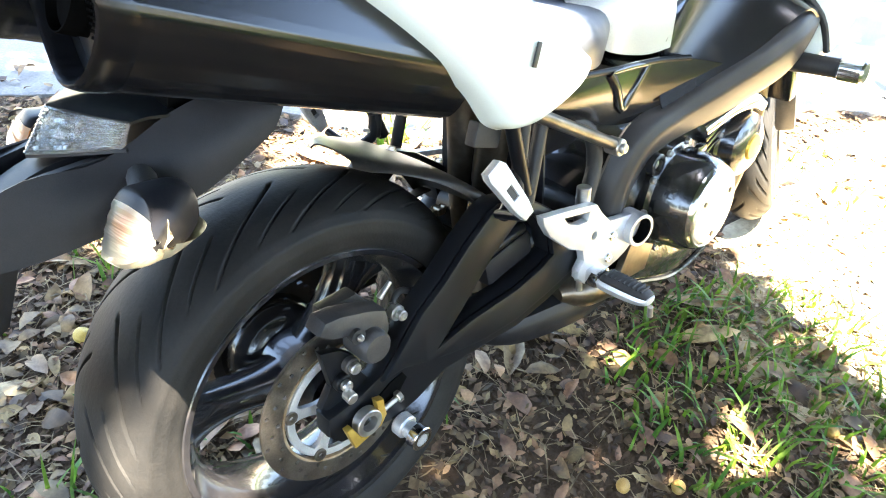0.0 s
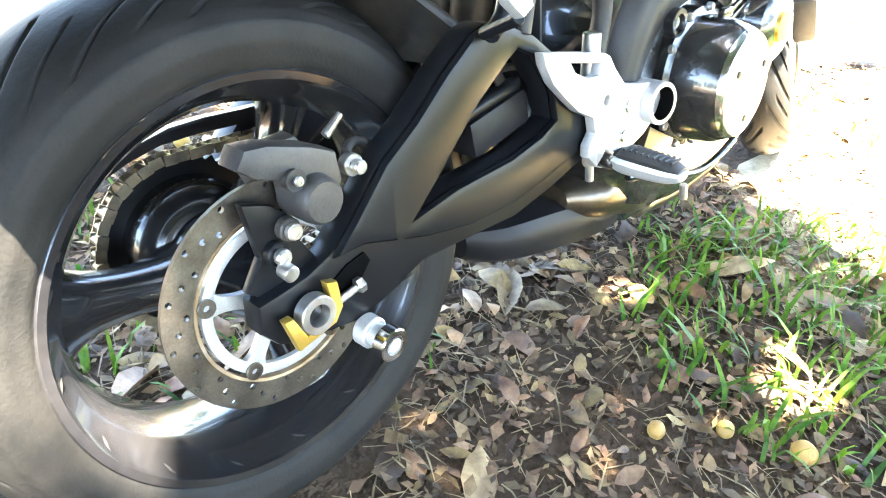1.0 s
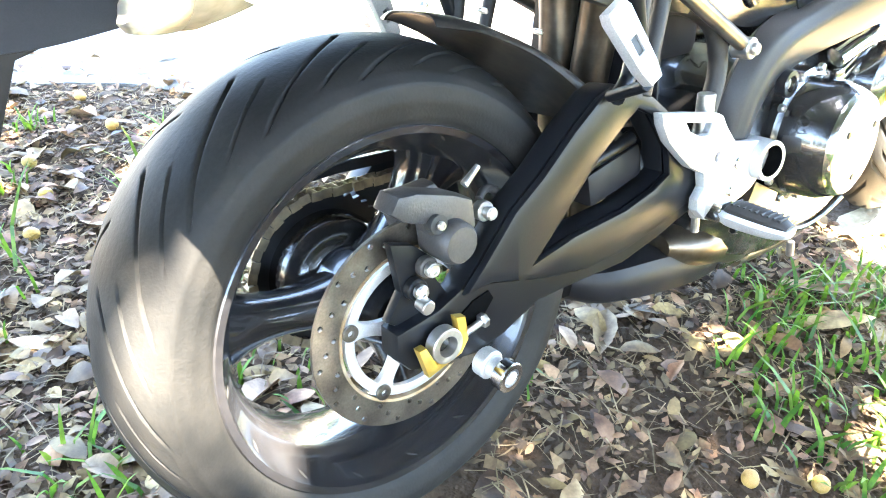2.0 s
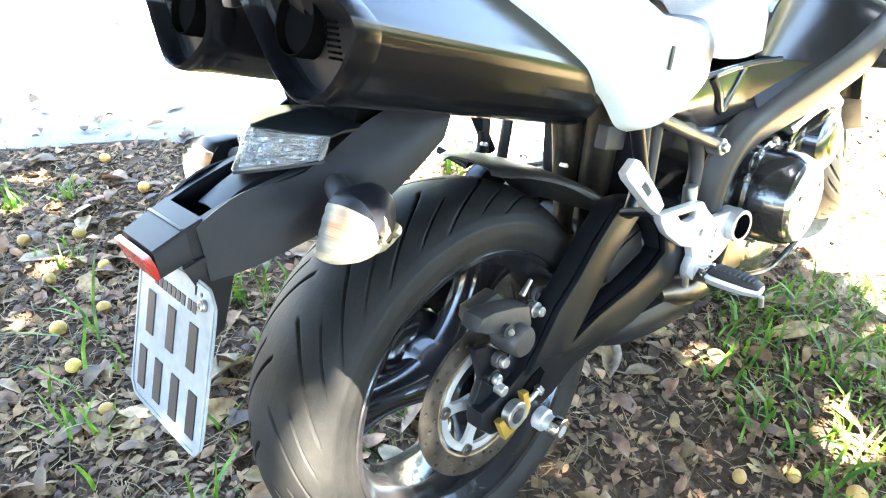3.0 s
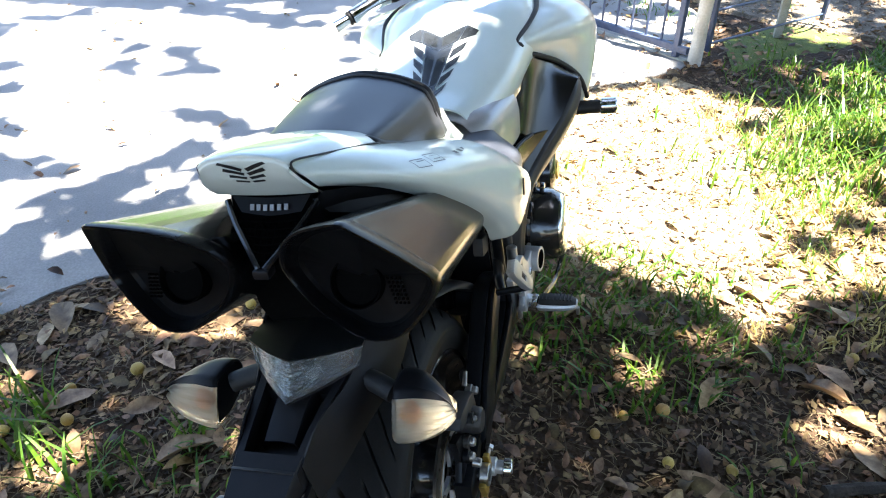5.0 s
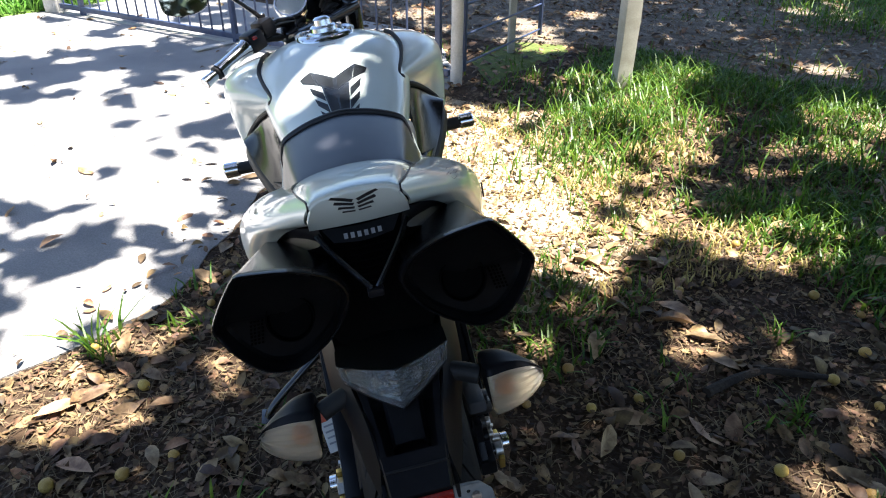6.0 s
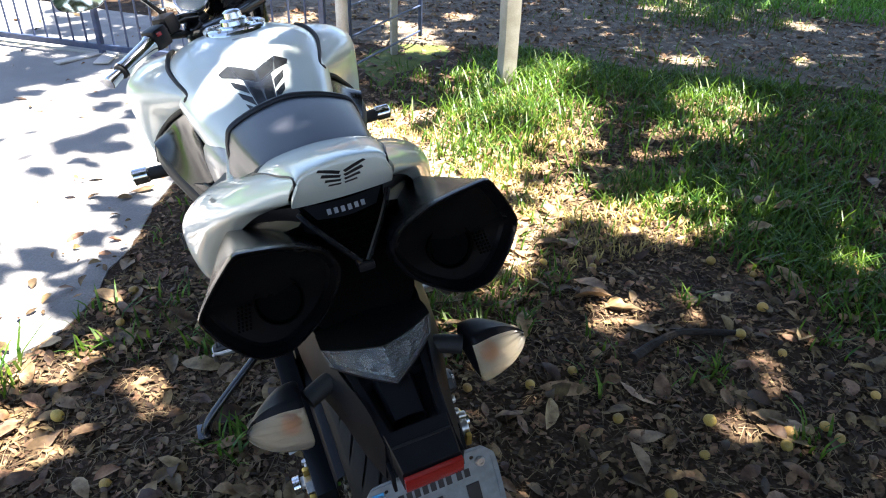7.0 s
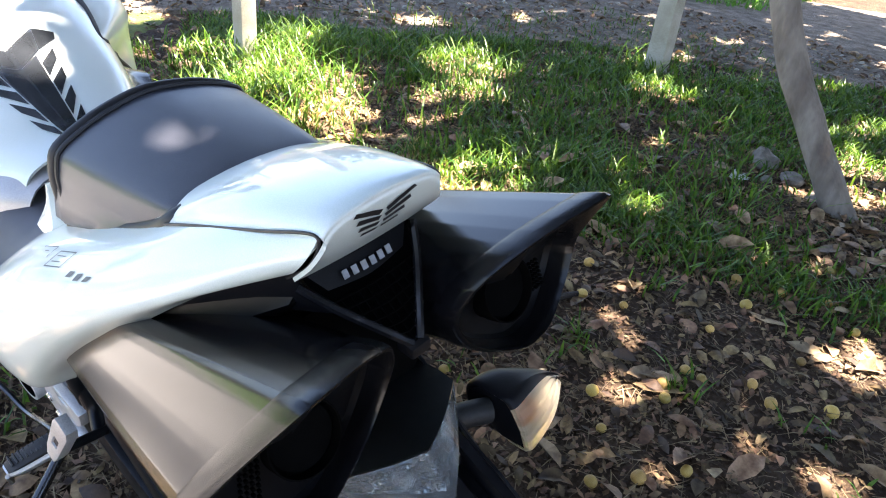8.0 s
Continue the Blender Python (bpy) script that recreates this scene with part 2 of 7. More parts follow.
def mesh_from(name, verts, faces, material, parent=None, smooth=False):
    me = bpy.data.meshes.new(name)
    me.from_pydata(verts, [], faces)
    me.materials.append(material)
    if smooth:
        me.shade_smooth()
    ob = new(name, me)
    ob.parent = parent
    return ob


def spline(pts, sub, closed=False):
    """Catmull-Rom through the points."""
    p = [Vector(q) for q in pts]
    k, out = len(p), []
    for i in range(k if closed else k - 1):
        a, b, c, d = (p[(i + j) % k] if closed else p[min(max(i + j, 0), k - 1)] for j in (-1, 0, 1, 2))
        for s in range(sub):
            t = s / sub
            out.append(0.5 * (2 * b + (c - a) * t + (2 * a - 5 * b + 4 * c - d) * t * t + (3 * b - 3 * c + d - a) * t ** 3))
    if not closed:
        out.append(p[-1])
    return out


def skin(bm, rows, closed=False, cap=False):
    """Faces between rows of points of the same length."""
    vs = [[bm.verts.new(q) for q in r] for r in rows]
    k = len(rows[0])
    for a, b in zip(vs, vs[1:]):
        for i in range(k if closed else k - 1):
            j = (i + 1) % k
            bm.faces.new((a[i], a[j], b[j], b[i]))
    if cap:
        bm.faces.new(vs[0][::-1])
        bm.faces.new(vs[-1])
    return vs


def loft(sections, sub=4, across=4, closed=False, cap=False, thick=0.0, bm=None):
    """A smooth skin through cross-sections."""
    bm = bm or bmesh.new()
    fine = [spline(s, across, closed) for s in sections]
    cols = [spline([r[i] for r in fine], sub) for i in range(len(fine[0]))]
    skin(bm, [[c[j] for c in cols] for j in range(len(cols[0]))], closed, cap)
    if thick:
        bmesh.ops.recalc_face_normals(bm, faces=bm.faces)
        bmesh.ops.solidify(bm, geom=bm.faces[:], thickness=thick)
    return bm


def mirrored(sections):
    return [[(x, -y, z) for x, y, z in s] for s in sections]


def frame_of(axis):
    a = Vector(axis).normalized()
    u = a.orthogonal().normalized()
    return a, u, a.cross(u)


def rod(p, q, r, r2=None, seg=16, bm=None, bevel=0.0):
    """A round bar from p to q with softened ends."""
    bm = bm or bmesh.new()
    p, q = Vector(p), Vector(q)
    r2 = r if r2 is None else r2
    a, u, v = frame_of(q - p)
    e = min(bevel or 0.12 * min(r, r2), (q - p).length * 0.3)
    stations = [(0, r - e), (e, r), ((q - p).length - e, r2), ((q - p).length, r2 - e)]
    rows = [[p + a * d + (u * math.cos(t) + v * math.sin(t)) * max(k, 1e-4) for t in (2 * math.pi * i / seg for i in range(seg))] for d, k in stations]
    skin(bm, rows, True, True)
    return bm


def ring(p, q, r, hole, seg=24, bm=None):
    """A hollow bush from p to q."""
    bm = bm or bmesh.new()
    p, q = Vector(p), Vector(q)
    a, u, v = frame_of(q - p)
    l, e = (q - p).length, 0.12 * (r - hole)
    prof = [(0, hole), (0, r - e), (e, r), (l - e, r), (l, r - e), (l, hole), (0, hole)]
    skin(bm, [[p + a * d + (u * math.cos(t) + v * math.sin(t)) * k for t in (2 * math.pi * i / seg for i in range(seg))] for d, k in prof], True)
    bmesh.ops.remove_doubles(bm, verts=bm.verts, dist=1e-5)
    return bm


def tube(pts, r, sub=6, seg=10, bm=None, taper=1.0, cap=True):
    """A bent round tube along a path."""
    bm = bm or bmesh.new()
    path = spline(pts, sub)
    rows, u = [], None
    for i, p in enumerate(path):
        d = (path[min(i + 1, len(path) - 1)] - path[max(i - 1, 0)]).normalized()
        u = (u - d * u.dot(d)).normalized() if u else d.orthogonal().normalized()
        v = d.cross(u)
        k = r * (1 + (taper - 1) * i / (len(path) - 1))
        rows.append([p + (u * math.cos(t) + v * math.sin(t)) * k for t in (2 * math.pi * j / seg for j in range(seg))])
    skin(bm, rows, True, cap)
    return bm


def lathe(profile, centre, axis=(0, 1, 0), seg=48, closed=True, bm=None):
    """A turned ring: profile of (radius, along the axis)."""
    bm = bm or bmesh.new()
    c = Vector(centre)
    a, u, v = frame_of(axis)
    skin(bm, [[c + a * d + (u * math.cos(t) + v * math.sin(t)) * max(k, 1e-4) for t in (2 * math.pi * i / seg for i in range(seg))] for k, d in profile], True)
    bmesh.ops.remove_doubles(bm, verts=bm.verts, dist=1e-6)
    return bm


def box(size, m=None, bevel=0.0, bm=None):
    bm = bm or bmesh.new()
    got = bmesh.ops.create_cube(bm, size=1.0, matrix=(m or Matrix()) @ Matrix.Diagonal((*size, 1)))
    if bevel:
        es = list({e for v in got["verts"] for e in v.link_edges})
        bmesh.ops.bevel(bm, geom=es, offset=bevel, segments=2, affect="EDGES", profile=0.6)
    return bm


def prism(outline, y0, y1, holes=(), bevel=0.0, bm=None, m=None):
    """A plate cut to an outline in x and z, from y0 to y1, with its holes."""
    bm = bm or bmesh.new()
    flat = bmesh.new()
    edges = []
    for loop in (outline, *holes):
        vs = [flat.verts.new((x, y0, z)) for x, z in loop]
        edges += [flat.edges.new((vs[i], vs[(i + 1) % len(vs)])) for i in range(len(vs))]
    bmesh.ops.triangle_fill(flat, use_beauty=True, edges=edges)
    got = bmesh.ops.extrude_face_region(flat, geom=flat.faces[:])
    for v in (g for g in got["geom"] if isinstance(g, bmesh.types.BMVert)):
        v.co.y = y1
    bmesh.ops.recalc_face_normals(flat, faces=flat.faces)
    if bevel:
        es = [e for e in flat.edges if len(e.link_faces) == 2 and e.calc_face_angle(0) > 1.0 and abs(e.verts[0].co.y - e.verts[1].co.y) < 1e-6]
        bmesh.ops.bevel(flat, geom=es, offset=bevel, segments=2, affect="EDGES", profile=0.6)
    if m:
        flat.transform(m)
    me = bpy.data.meshes.new("tmp")
    flat.to_mesh(me)
    flat.free()
    bm.from_mesh(me)
    bpy.data.meshes.remove(me)
    return bm


def circle(cx, cz, r, n=10):
    return [(cx + r * math.cos(2 * math.pi * i / n), cz + r * math.sin(2 * math.pi * i / n)) for i in range(n)]


def rounded(points, cut=0.25, times=2):
    """Corner cutting on a closed loop of points."""
    p = [Vector(q) for q in points]
    for _ in range(times):
        p = [q for i in range(len(p)) for q in (p[i].lerp(p[(i + 1) % len(p)], cut), p[i].lerp(p[(i + 1) % len(p)], 1 - cut))]
    return p


def softened(points, cuts):
    """A closed loop with each corner cut by its own share, then once more all round."""
    p, n = [Vector(q) for q in points], len(points)
    p = [q for i in range(n) for q in (p[i].lerp(p[i - 1], cuts[i]), p[i].lerp(p[(i + 1) % n], cuts[i]))]
    return rounded(p, 0.22, 1)


def decal(target, origin, u, v, du, dv, w, h, hint, lift=0.0007):
    """A thin strip laid on another part's skin."""
    me = target.data
    tree_of = BVHTree.FromPolygons([q.co for q in me.vertices], [tuple(p.vertices) for p in me.polygons])
    u, v, hint = Vector(u).normalized(), Vector(v).normalized(), Vector(hint)
    nu, nv = max(1, int(w / 0.006)), max(1, int(h / 0.006))
    rows = []
    for j in range(nv + 1):
        row = []
        for i in range(nu + 1):
            p = Vector(origin) + u * (du + w * (i / nu - 0.5)) + v * (dv + h * (j / nv - 0.5)) + hint.normalized() * 0.01
            q, n, _, _ = tree_of.find_nearest(p)
            row.append(q + (n if n.dot(hint) > 0 else -n) * lift)
        rows.append(row)
    bm = bmesh.new()
    skin(bm, rows)
    return bm


def bolt(p, axis, parent, r=0.007, length=0.008, material=None):
    """A hexagon-socket bolt head."""
    p, a = Vector(p), Vector(axis).normalized()
    bm = rod(p, p + a * length, r, seg=12)
    ring(p + a * length * 0.6, p + a * (length + 0.0015), r * 0.85, r * 0.42, 12, bm)
    return part("bolt", bm, material or BOLT, parent)


# ---- ground, road, fence ----
ROAD_EDGE = [(-9.0, 9.5), (-3.0, 4.6), (-1.2, 3.05), (-0.22, 2.12), (0.21, 1.83), (0.45, 1.56), (0.72, 1.36), (1.0, 0.96), (1.15, 0.78), (1.5, 0.63), (2.05, 0.46), (2.6, 0.10), (3.1, -0.45), (3.34, -0.70), (3.9, -0.80), (4.7, -0.75), (5.6, 0.1), (8.5, 3.0)]


def edge_y(x):
    return float(np.interp(x, [p[0] for p in ROAD_EDGE], [p[1] for p in ROAD_EDGE]))


def off_road(x, y):
    """How far a place lies outside the paved road, roughly."""
    if x > 3.34:
        return -0.70 + 1.1 * (x - 3.34) * 0.3 - y if y > -0.7 else 1.0
    return edge_y(x) - y


def height(x, y):
    """The soil's gentle unevenness; level under the tyres and the road."""
    d = min(1.0, max(0.0, (off_road(x, y) + 0.05) / 0.5))
    away = min(1.0, math.hypot(max(0, abs(x - 0.75) - 0.9), max(0, abs(y) - 0.15)) / 0.4)
    h = 0.022 * noise.noise((x * 1.1, y * 1.1, 3.0)) + 0.010 * noise.noise((x * 4.3, y * 4.3, 7.0)) + 0.004 * noise.noise((x * 17, y * 17, 1.0))
    return h * d * (0.25 + 0.75 * away) - 0.004 - (0.03 if d == 0 else 0)


def build_ground():
    def axis(lo, hi):
        core = list(np.arange(lo, hi, 0.05))
        out = [0.4 * 1.45 ** k for k in range(22)]
        return [lo - v for v in out[::-1]] + core + [hi + v for v in out]
    xs, ys = axis(-2.2, 5.2), axis(-5.2, 2.6)
    verts = [(x, y, height(x, y) if abs(x) < 9 and abs(y) < 9 else -0.01) for x in xs for y in ys]
    n = len(ys)
    faces = [(i * n + j, (i + 1) * n + j, (i + 1) * n + j + 1, i * n + j + 1) for i in range(len(xs) - 1) for j in range(n - 1)]
    g = mesh_from("ground", verts, faces, SOIL, None, True)
    tagged(g, "dark bare soil strewn with leaf mould", "ground", kind="structure")


build_ground()


def build_road():
    edge = spline([(x, y, 0) for x, y in ROAD_EDGE], 10)
    bm = bmesh.new()
    rows = []
    for i, p in enumerate(edge):
        wob = 0.035 * noise.noise((p.x * 3, p.y * 3, 0)) + 0.015 * noise.noise((p.x * 11, p.y * 11, 4))
        a = Vector((p.x + wob * 0.4, p.y + wob, 0))
        far = Vector((p.x + 7.5, p.y + 14.0, 0))
        rows.append([a + Vector((0, 0, -0.05)), a + Vector((0, 0, 0.002)), a + Vector((0.01, 0.03, 0.010)), a.lerp(far, 0.05) + Vector((0, 0, 0.014)), a.lerp(far, 0.3) + Vector((0, 0, 0.016)), far + Vector((0, 0, 0.016))])
    skin(bm, rows)
    r = part("road", bm, ROADM)
    tagged(r, "pale dusty asphalt drive with a crumbling edge", "road", kind="structure")


build_road()


def dry_dirt():
    """Trodden dirt in the sun beside the drive; its pale colour carries part of the sunlight."""
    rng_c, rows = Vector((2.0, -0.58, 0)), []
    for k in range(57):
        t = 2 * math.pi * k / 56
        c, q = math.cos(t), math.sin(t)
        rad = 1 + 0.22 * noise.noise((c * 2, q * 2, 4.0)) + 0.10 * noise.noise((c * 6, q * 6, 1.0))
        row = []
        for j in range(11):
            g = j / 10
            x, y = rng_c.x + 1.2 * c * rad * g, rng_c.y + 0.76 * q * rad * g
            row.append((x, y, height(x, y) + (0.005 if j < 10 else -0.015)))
        rows.append(row)
    bm = bmesh.new()
    skin(bm, rows)
    bmesh.ops.remove_doubles(bm, verts=bm.verts, dist=1e-4)
    tagged(part("dry_dirt", bm, DIRT), "dry trodden dirt beside the drive, toned pale for the sun", "dirt", kind="structure")


def far_path():
    bm = bmesh.new()
    edge = [(6.4, 0.4), (4.6, -1.0), (3.9, -2.25), (3.0, -2.9), (2.4, -3.75), (1.95, -4.2), (0.45, -4.95), (-2.5, -6.2), (-7, -8.2)]
    rows = []
    for p in spline([(x, y, 0) for x, y in edge], 8):
        wob = 0.12 * noise.noise((p.x * 1.7, p.y * 1.7, 2))
        a = p + Vector((wob, wob, 0))
        far = a + Vector((1.9, -2.9, 0)) * (1 if p.x < 4 else 1.15)
        rows.append([a + Vector((0, 0, -0.03)), a + Vector((0.02, -0.02, 0.016)), a.lerp(far, 0.5) + Vector((0, 0, 0.022)), far + Vector((0, 0, 0.012)), far + Vector((0, 0, -0.03))])
    skin(bm, rows)
    p = part("path", bm, PATHM)
    tagged(p, "grey-brown beaten earth path beyond the grass", "path", kind="structure")


PATHM = mat("beaten_earth", (0.13, 0.105, 0.078), (0.25, 0.21, 0.165), 0.95, scale=9, fine=40, bump=1.0, depth=0.04, spec=0.2)
far_path()
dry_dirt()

FENCE_A, FENCE_B = Vector((3.40, -0.70, 0)), Vector((5.92, 2.28, 0))


def fence():
    d = (FENCE_B - FENCE_A)
    length = d.length
    d.normalize()
    turn = math.atan2(d.y, d.x)
    m = Matrix.Translation(FENCE_A) @ Matrix.Rotation(turn, 4, "Z")
    root = empty("fence", m)
    tagged(root, "dark blue painted steel railing fence across the drive", "fence")
    for z in (0.07, 1.45):
        part("rail", box((length, 0.035, 0.04), pose(length / 2, 0, z), 0.004), FENCE, root)
    k, x = 0, 0.08
    bar = None
    while x < length:
        thick = k % 15 == 0
        if thick:
            part("post", box((0.036, 0.036, 1.6), pose(x, 0, 0.80), 0.004), FENCE, root)
        elif bar is None:
            bar = part("bar", rod((0, 0, 0.07), (0, 0, 1.52), 0.0075, seg=8), FENCE, root)
            bar.location = (x, 0, 0)
        else:
            b = new("bar", bar.data)
            b.parent, b.location = root, (x, 0, 0)
        k, x = k + 1, x + 0.118
    part("kerb", box((length, 0.05, 0.016), pose(length / 2, 0.0, 0.012), 0.004), CONCRETE, root, "pale concrete sill under the railing")


fence()


def gate():
    """The side gate, swung open: five flat rails in a frame."""
    a, b = Vector((3.46, -0.80, 0)), Vector((4.30, -1.60, 0))
    d = (b - a)
    root = empty("side_gate", Matrix.Translation(a) @ Matrix.Rotation(math.atan2(d.y, d.x), 4, "Z"))
    tagged(root, "blue painted steel side gate standing open", "gate")
    L = d.length
    for x in (0.02, L):
        part("stile", box((0.026, 0.026, 1.45), pose(x, 0, 0.78), 0.003), FENCE, root)
    for k in range(8):
        part("rail", rod((0.02, 0, 0.10 + 0.19 * k), (L, 0, 0.10 + 0.19 * k), 0.008, seg=8), FENCE, root)
    part("latch", box((0.12, 0.05, 0.07), pose(0.10, -0.03, 0.62), 0.008), FENCE, root)
    part("latch_bolt", rod((0.04, -0.05, 0.62), (0.20, -0.05, 0.62), 0.010, seg=10), FENCE, root)


gate()


def post(name, x, y, r, h, material, label, category, square=False, lean=0.0):
    if square:
        bm = box((r * 2, r * 2, h), pose(0, 0, h / 2), r * 0.18)
        bmesh.ops.subdivide_edges(bm, edges=[e for e in bm.edges if abs(e.verts[0].co.z - e.verts[1].co.z) > h / 2], cuts=14)
    else:
        bm = tube([(0, 0, -0.05), (lean * h * 0.3, 0, h * 0.33), (lean * h * 0.66, 0, h * 0.66), (lean * h, 0, h)], r, 6, 18)
    for v in bm.verts:
        v.co += Vector((noise.noise(v.co * 6 + Vector((x, y, 0))), noise.noise(v.co * 6 + Vector((y, x, 5))), 0)) * r * 0.12
    ob = part(name, bm, material)
    ob.location = (x, y, height(x, y) - 0.01)
    return tagged(ob, label, category)


def lawn():
    """Turf beyond the railing and along the far side of the drive."""
    edge = spline([(0.5, 9.0, 0), (3.6, 5.2, 0), (5.2, 3.3, 0), (5.85, 2.55, 0), (6.1, 2.15, 0), (6.5, 1.8, 0), (7.2, 1.6, 0), (8.6, 1.7, 0), (14.0, 3.5, 0)], 6)
    rows = []
    for p in edge:
        a = p + Vector((0.08, 0.08, 0)) * noise.noise((p.x * 2, p.y * 2, 6))
        rows.append([a + Vector((0, 0, -0.03)), a + Vector((0.03, 0.03, 0.03)), a + Vector((1.5, 2.0, 0.045)), a + Vector((12, 16, 0.05))])
    bm = bmesh.new()
    skin(bm, rows)
    tagged(part("lawn", bm, LAWN), "sunny green lawn beyond the drive", "lawn", kind="structure")


lawn()
post("gate_post", 5.97, 2.36, 0.06, 1.7, WHITEPOST, "whitewashed square post at the end of the railing", "post", True)
post("gate_post", 3.385, -0.745, 0.039, 1.9, WHITEPOST, "chipped whitewashed round gate post", "post")
post("wooden_post", 3.045, -1.735, 0.050, 1.75, CONCRETE, "weathered square concrete post in the grass", "post", True)
post("wooden_post", 1.57, -3.93, 0.062, 1.75, CONCRETE, "weathered square concrete post by the path", "post", True)
post("short_post", 4.05, -1.30, 0.024, 0.44, CONCRETE, "short concrete stub beside the gate", "post", True)

bm = bmesh.new()
skin(bm, [[Vector((x + 0.05 * math.sin(y * 9), y, height(x, y) + 0.012 * (1 if 0 < i < 5 else -1))) for i, x in enumerate(np.linspace(3.55, 4.35, 6) + (y + 1.3) * -0.9)] for y in np.linspace(-1.75, -0.95, 12)])
tagged(part("moss_patch", bm, MOSS), "green moss on the ground under the gate", "moss", kind="structure")


# ---- trees: leaning trunk and a leafy crown overhead that dapples the light ----
def leaf_cards(rng, places, size, spread=0.6):
    """Small folded leaves, each four triangles."""
    verts, faces = [], []
    for p in places:
        a = Vector((rng.uniform(-1, 1), rng.uniform(-1, 1), rng.uniform(-spread, spread))).normalized()
        n = Vector((rng.uniform(-1, 1), rng.uniform(-1, 1), 1.3)).normalized()
        b = a.cross(n).normalized()
        l, w = size * rng.uniform(0.7, 1.3), size * rng.uniform(0.20, 0.32)
        k = len(verts)
        p = Vector(p)
        verts += [p - a * l / 2, p + b * w - n * w * 0.2, p + a * l / 2, p - b * w - n * w * 0.2, p + n * w * 0.25]
        faces += [(k, k + 1, k + 4), (k + 1, k + 2, k + 4), (k + 2, k + 3, k + 4), (k + 3, k, k + 4)]
    return verts, faces


# clearings in the crown, by where their light falls: place, radius
GAPS = [(-0.13, 0.04, 0.10), (-0.04, 0.03, 0.05), (-0.29, 0.065, 0.07), (0.42, 0.22, 0.13), (0.98, 0.77, 0.14), (0.69, 0.97, 0.21), (1.30, 0.60, 0.08), (1.25, 1.06, 0.27), (0.92, 1.13, 0.16), (0.015, -0.96, 0.08), (0.18, -1.18, 0.05), (1.13, -1.42, 0.2), (0.61, -0.95, 0.11), (0.90, -0.55, 0.10), (0.72, -0.42, 0.07), (1.05, -0.78, 0.12), (0.58, -2.02, 0.10), (-0.50, -1.10, 0.09), (-0.29, -1.11, 0.06), (1.25, -1.60, 0.12), (1.29, -3.57, 0.20), (0.18, -1.2, 0.06),
        (-0.38, -1.67, 0.13), (2.28, -2.83, 0.3), (1.91, -2.43, 0.22), (0.9, -2.75, 0.10), (2.46, -1.80, 0.30), (2.05, -1.60, 0.28), (2.95, -1.85, 0.32), (2.6, -1.35, 0.25), (0.1, -3.4, 0.2), (-0.75, -0.6, 0.15)]
GAPS += [(random.uniform(2.4, 5.5), random.uniform(-5.5, -1.2), random.uniform(0.14, 0.26)) for _ in range(10)]


def shade(x, y):
    """How thick the crown stands between the sun and this place on the ground."""
    if any(math.hypot(x - gx, y - gy) < r * (1 + 0.7 * noise.noise((x * 7, y * 7, gx * 3))) for gx, gy, r in GAPS):
        return 0.05
    x, y = x + 0.30 * noise.noise((x * 1.6, y * 1.6, 8.0)), y + 0.30 * noise.noise((x * 1.6, y * 1.6, 31.0))
    if math.hypot((x - 0.93) / 0.38, (y - 0.34) / 0.24) < 1:  # over the tank
        s = 0.72
    elif x > 4.6 and y > 1.2:
        s = 0.12
    elif x < 2.2 and -0.05 < y - edge_y(x) < 0.90:  # the drive's edge lies under the crown
        s = 0.78 if x < 1.65 else 0.45
    elif y > edge_y(min(x, 3.3)) - 0.02 and x < 3.6:  # the drive: sunny with blotches
        s = 0.21
    elif math.hypot((x - 1.98) / 0.95, (y + 0.60) / 0.84) < 1:
        s = 0.03
    elif x > 3.3 and y > -1.0:
        s = 0.58
    elif x > 2.9 or y < -2.3:
        s = 0.82
    elif x < 0.2 and y > 0.85:
        s = 0.63
    elif y < -1.5 and x > 0.4:
        s = 0.80
    else:
        s = 0.93
    return s


def tree():
    rng = random.Random(5)
    base = Vector((-0.02, -2.74, -0.03))
    root = empty("tree", Matrix.Translation(base))
    tagged(root, "leaning pale-barked tree with a broad leafy crown", "tree")
    top = Vector((-1.3, -2.1, 3.6))
    trunk = tube([(-0.09, 0, -0.12), (0.0, 0.0, 0.0), (0.28, 0.0, 0.38), (0.52, 0.0, 0.78), (0.66, -0.1, 1.3), (0.3, -0.6, 2.4), top], 0.066, 8, 16, taper=0.8)
    for v in trunk.verts:
        v.co += Vector((noise.noise(v.co * 5), noise.noise(v.co * 5 + Vector((9, 2, 1))), 0)) * 0.014
    part("trunk", trunk, BARK, root)
    places = []
    tries = 0
    while len(places) < 72000 and tries < 330000:
        tries += 1
        gx, gy = rng.uniform(-5.5, 7.5), rng.uniform(-8.0, 4.5)
        s = shade(gx, gy)
        f = 0.5 + 0.45 * noise.noise((gx * 2.1, gy * 2.1, 0.5)) + 0.55 * noise.noise((gx * 6.5, gy * 6.5, 2.5))
        if f > s:
            continue
        h = rng.uniform(3.0, 7.6) if gx < 2.4 else rng.uniform(4.6, 8.6)
        places.append(Vector((gx, gy, 0)) + SUN * (h / SUN.z))
    verts, faces = leaf_cards(rng, [p - base for p in places], 0.21)
    crown = mesh_from("crown", verts, faces, GREENLEAF, root)
    crown["label"] = "dense crown of dark green leaves"
    for k in range(9):
        e = rng.choice([p for p in places if p.y < -1.6 and p.x < 2.5]) - base
        m1 = top.lerp(e, 0.5) + Vector((rng.uniform(-.4, .4), rng.uniform(-.4, .4), 0.35))
        part("limb", tube([top - Vector((0, 0, 0.1)), m1, e], 0.03, 6, 8, taper=0.2), BARK, root)


tree()


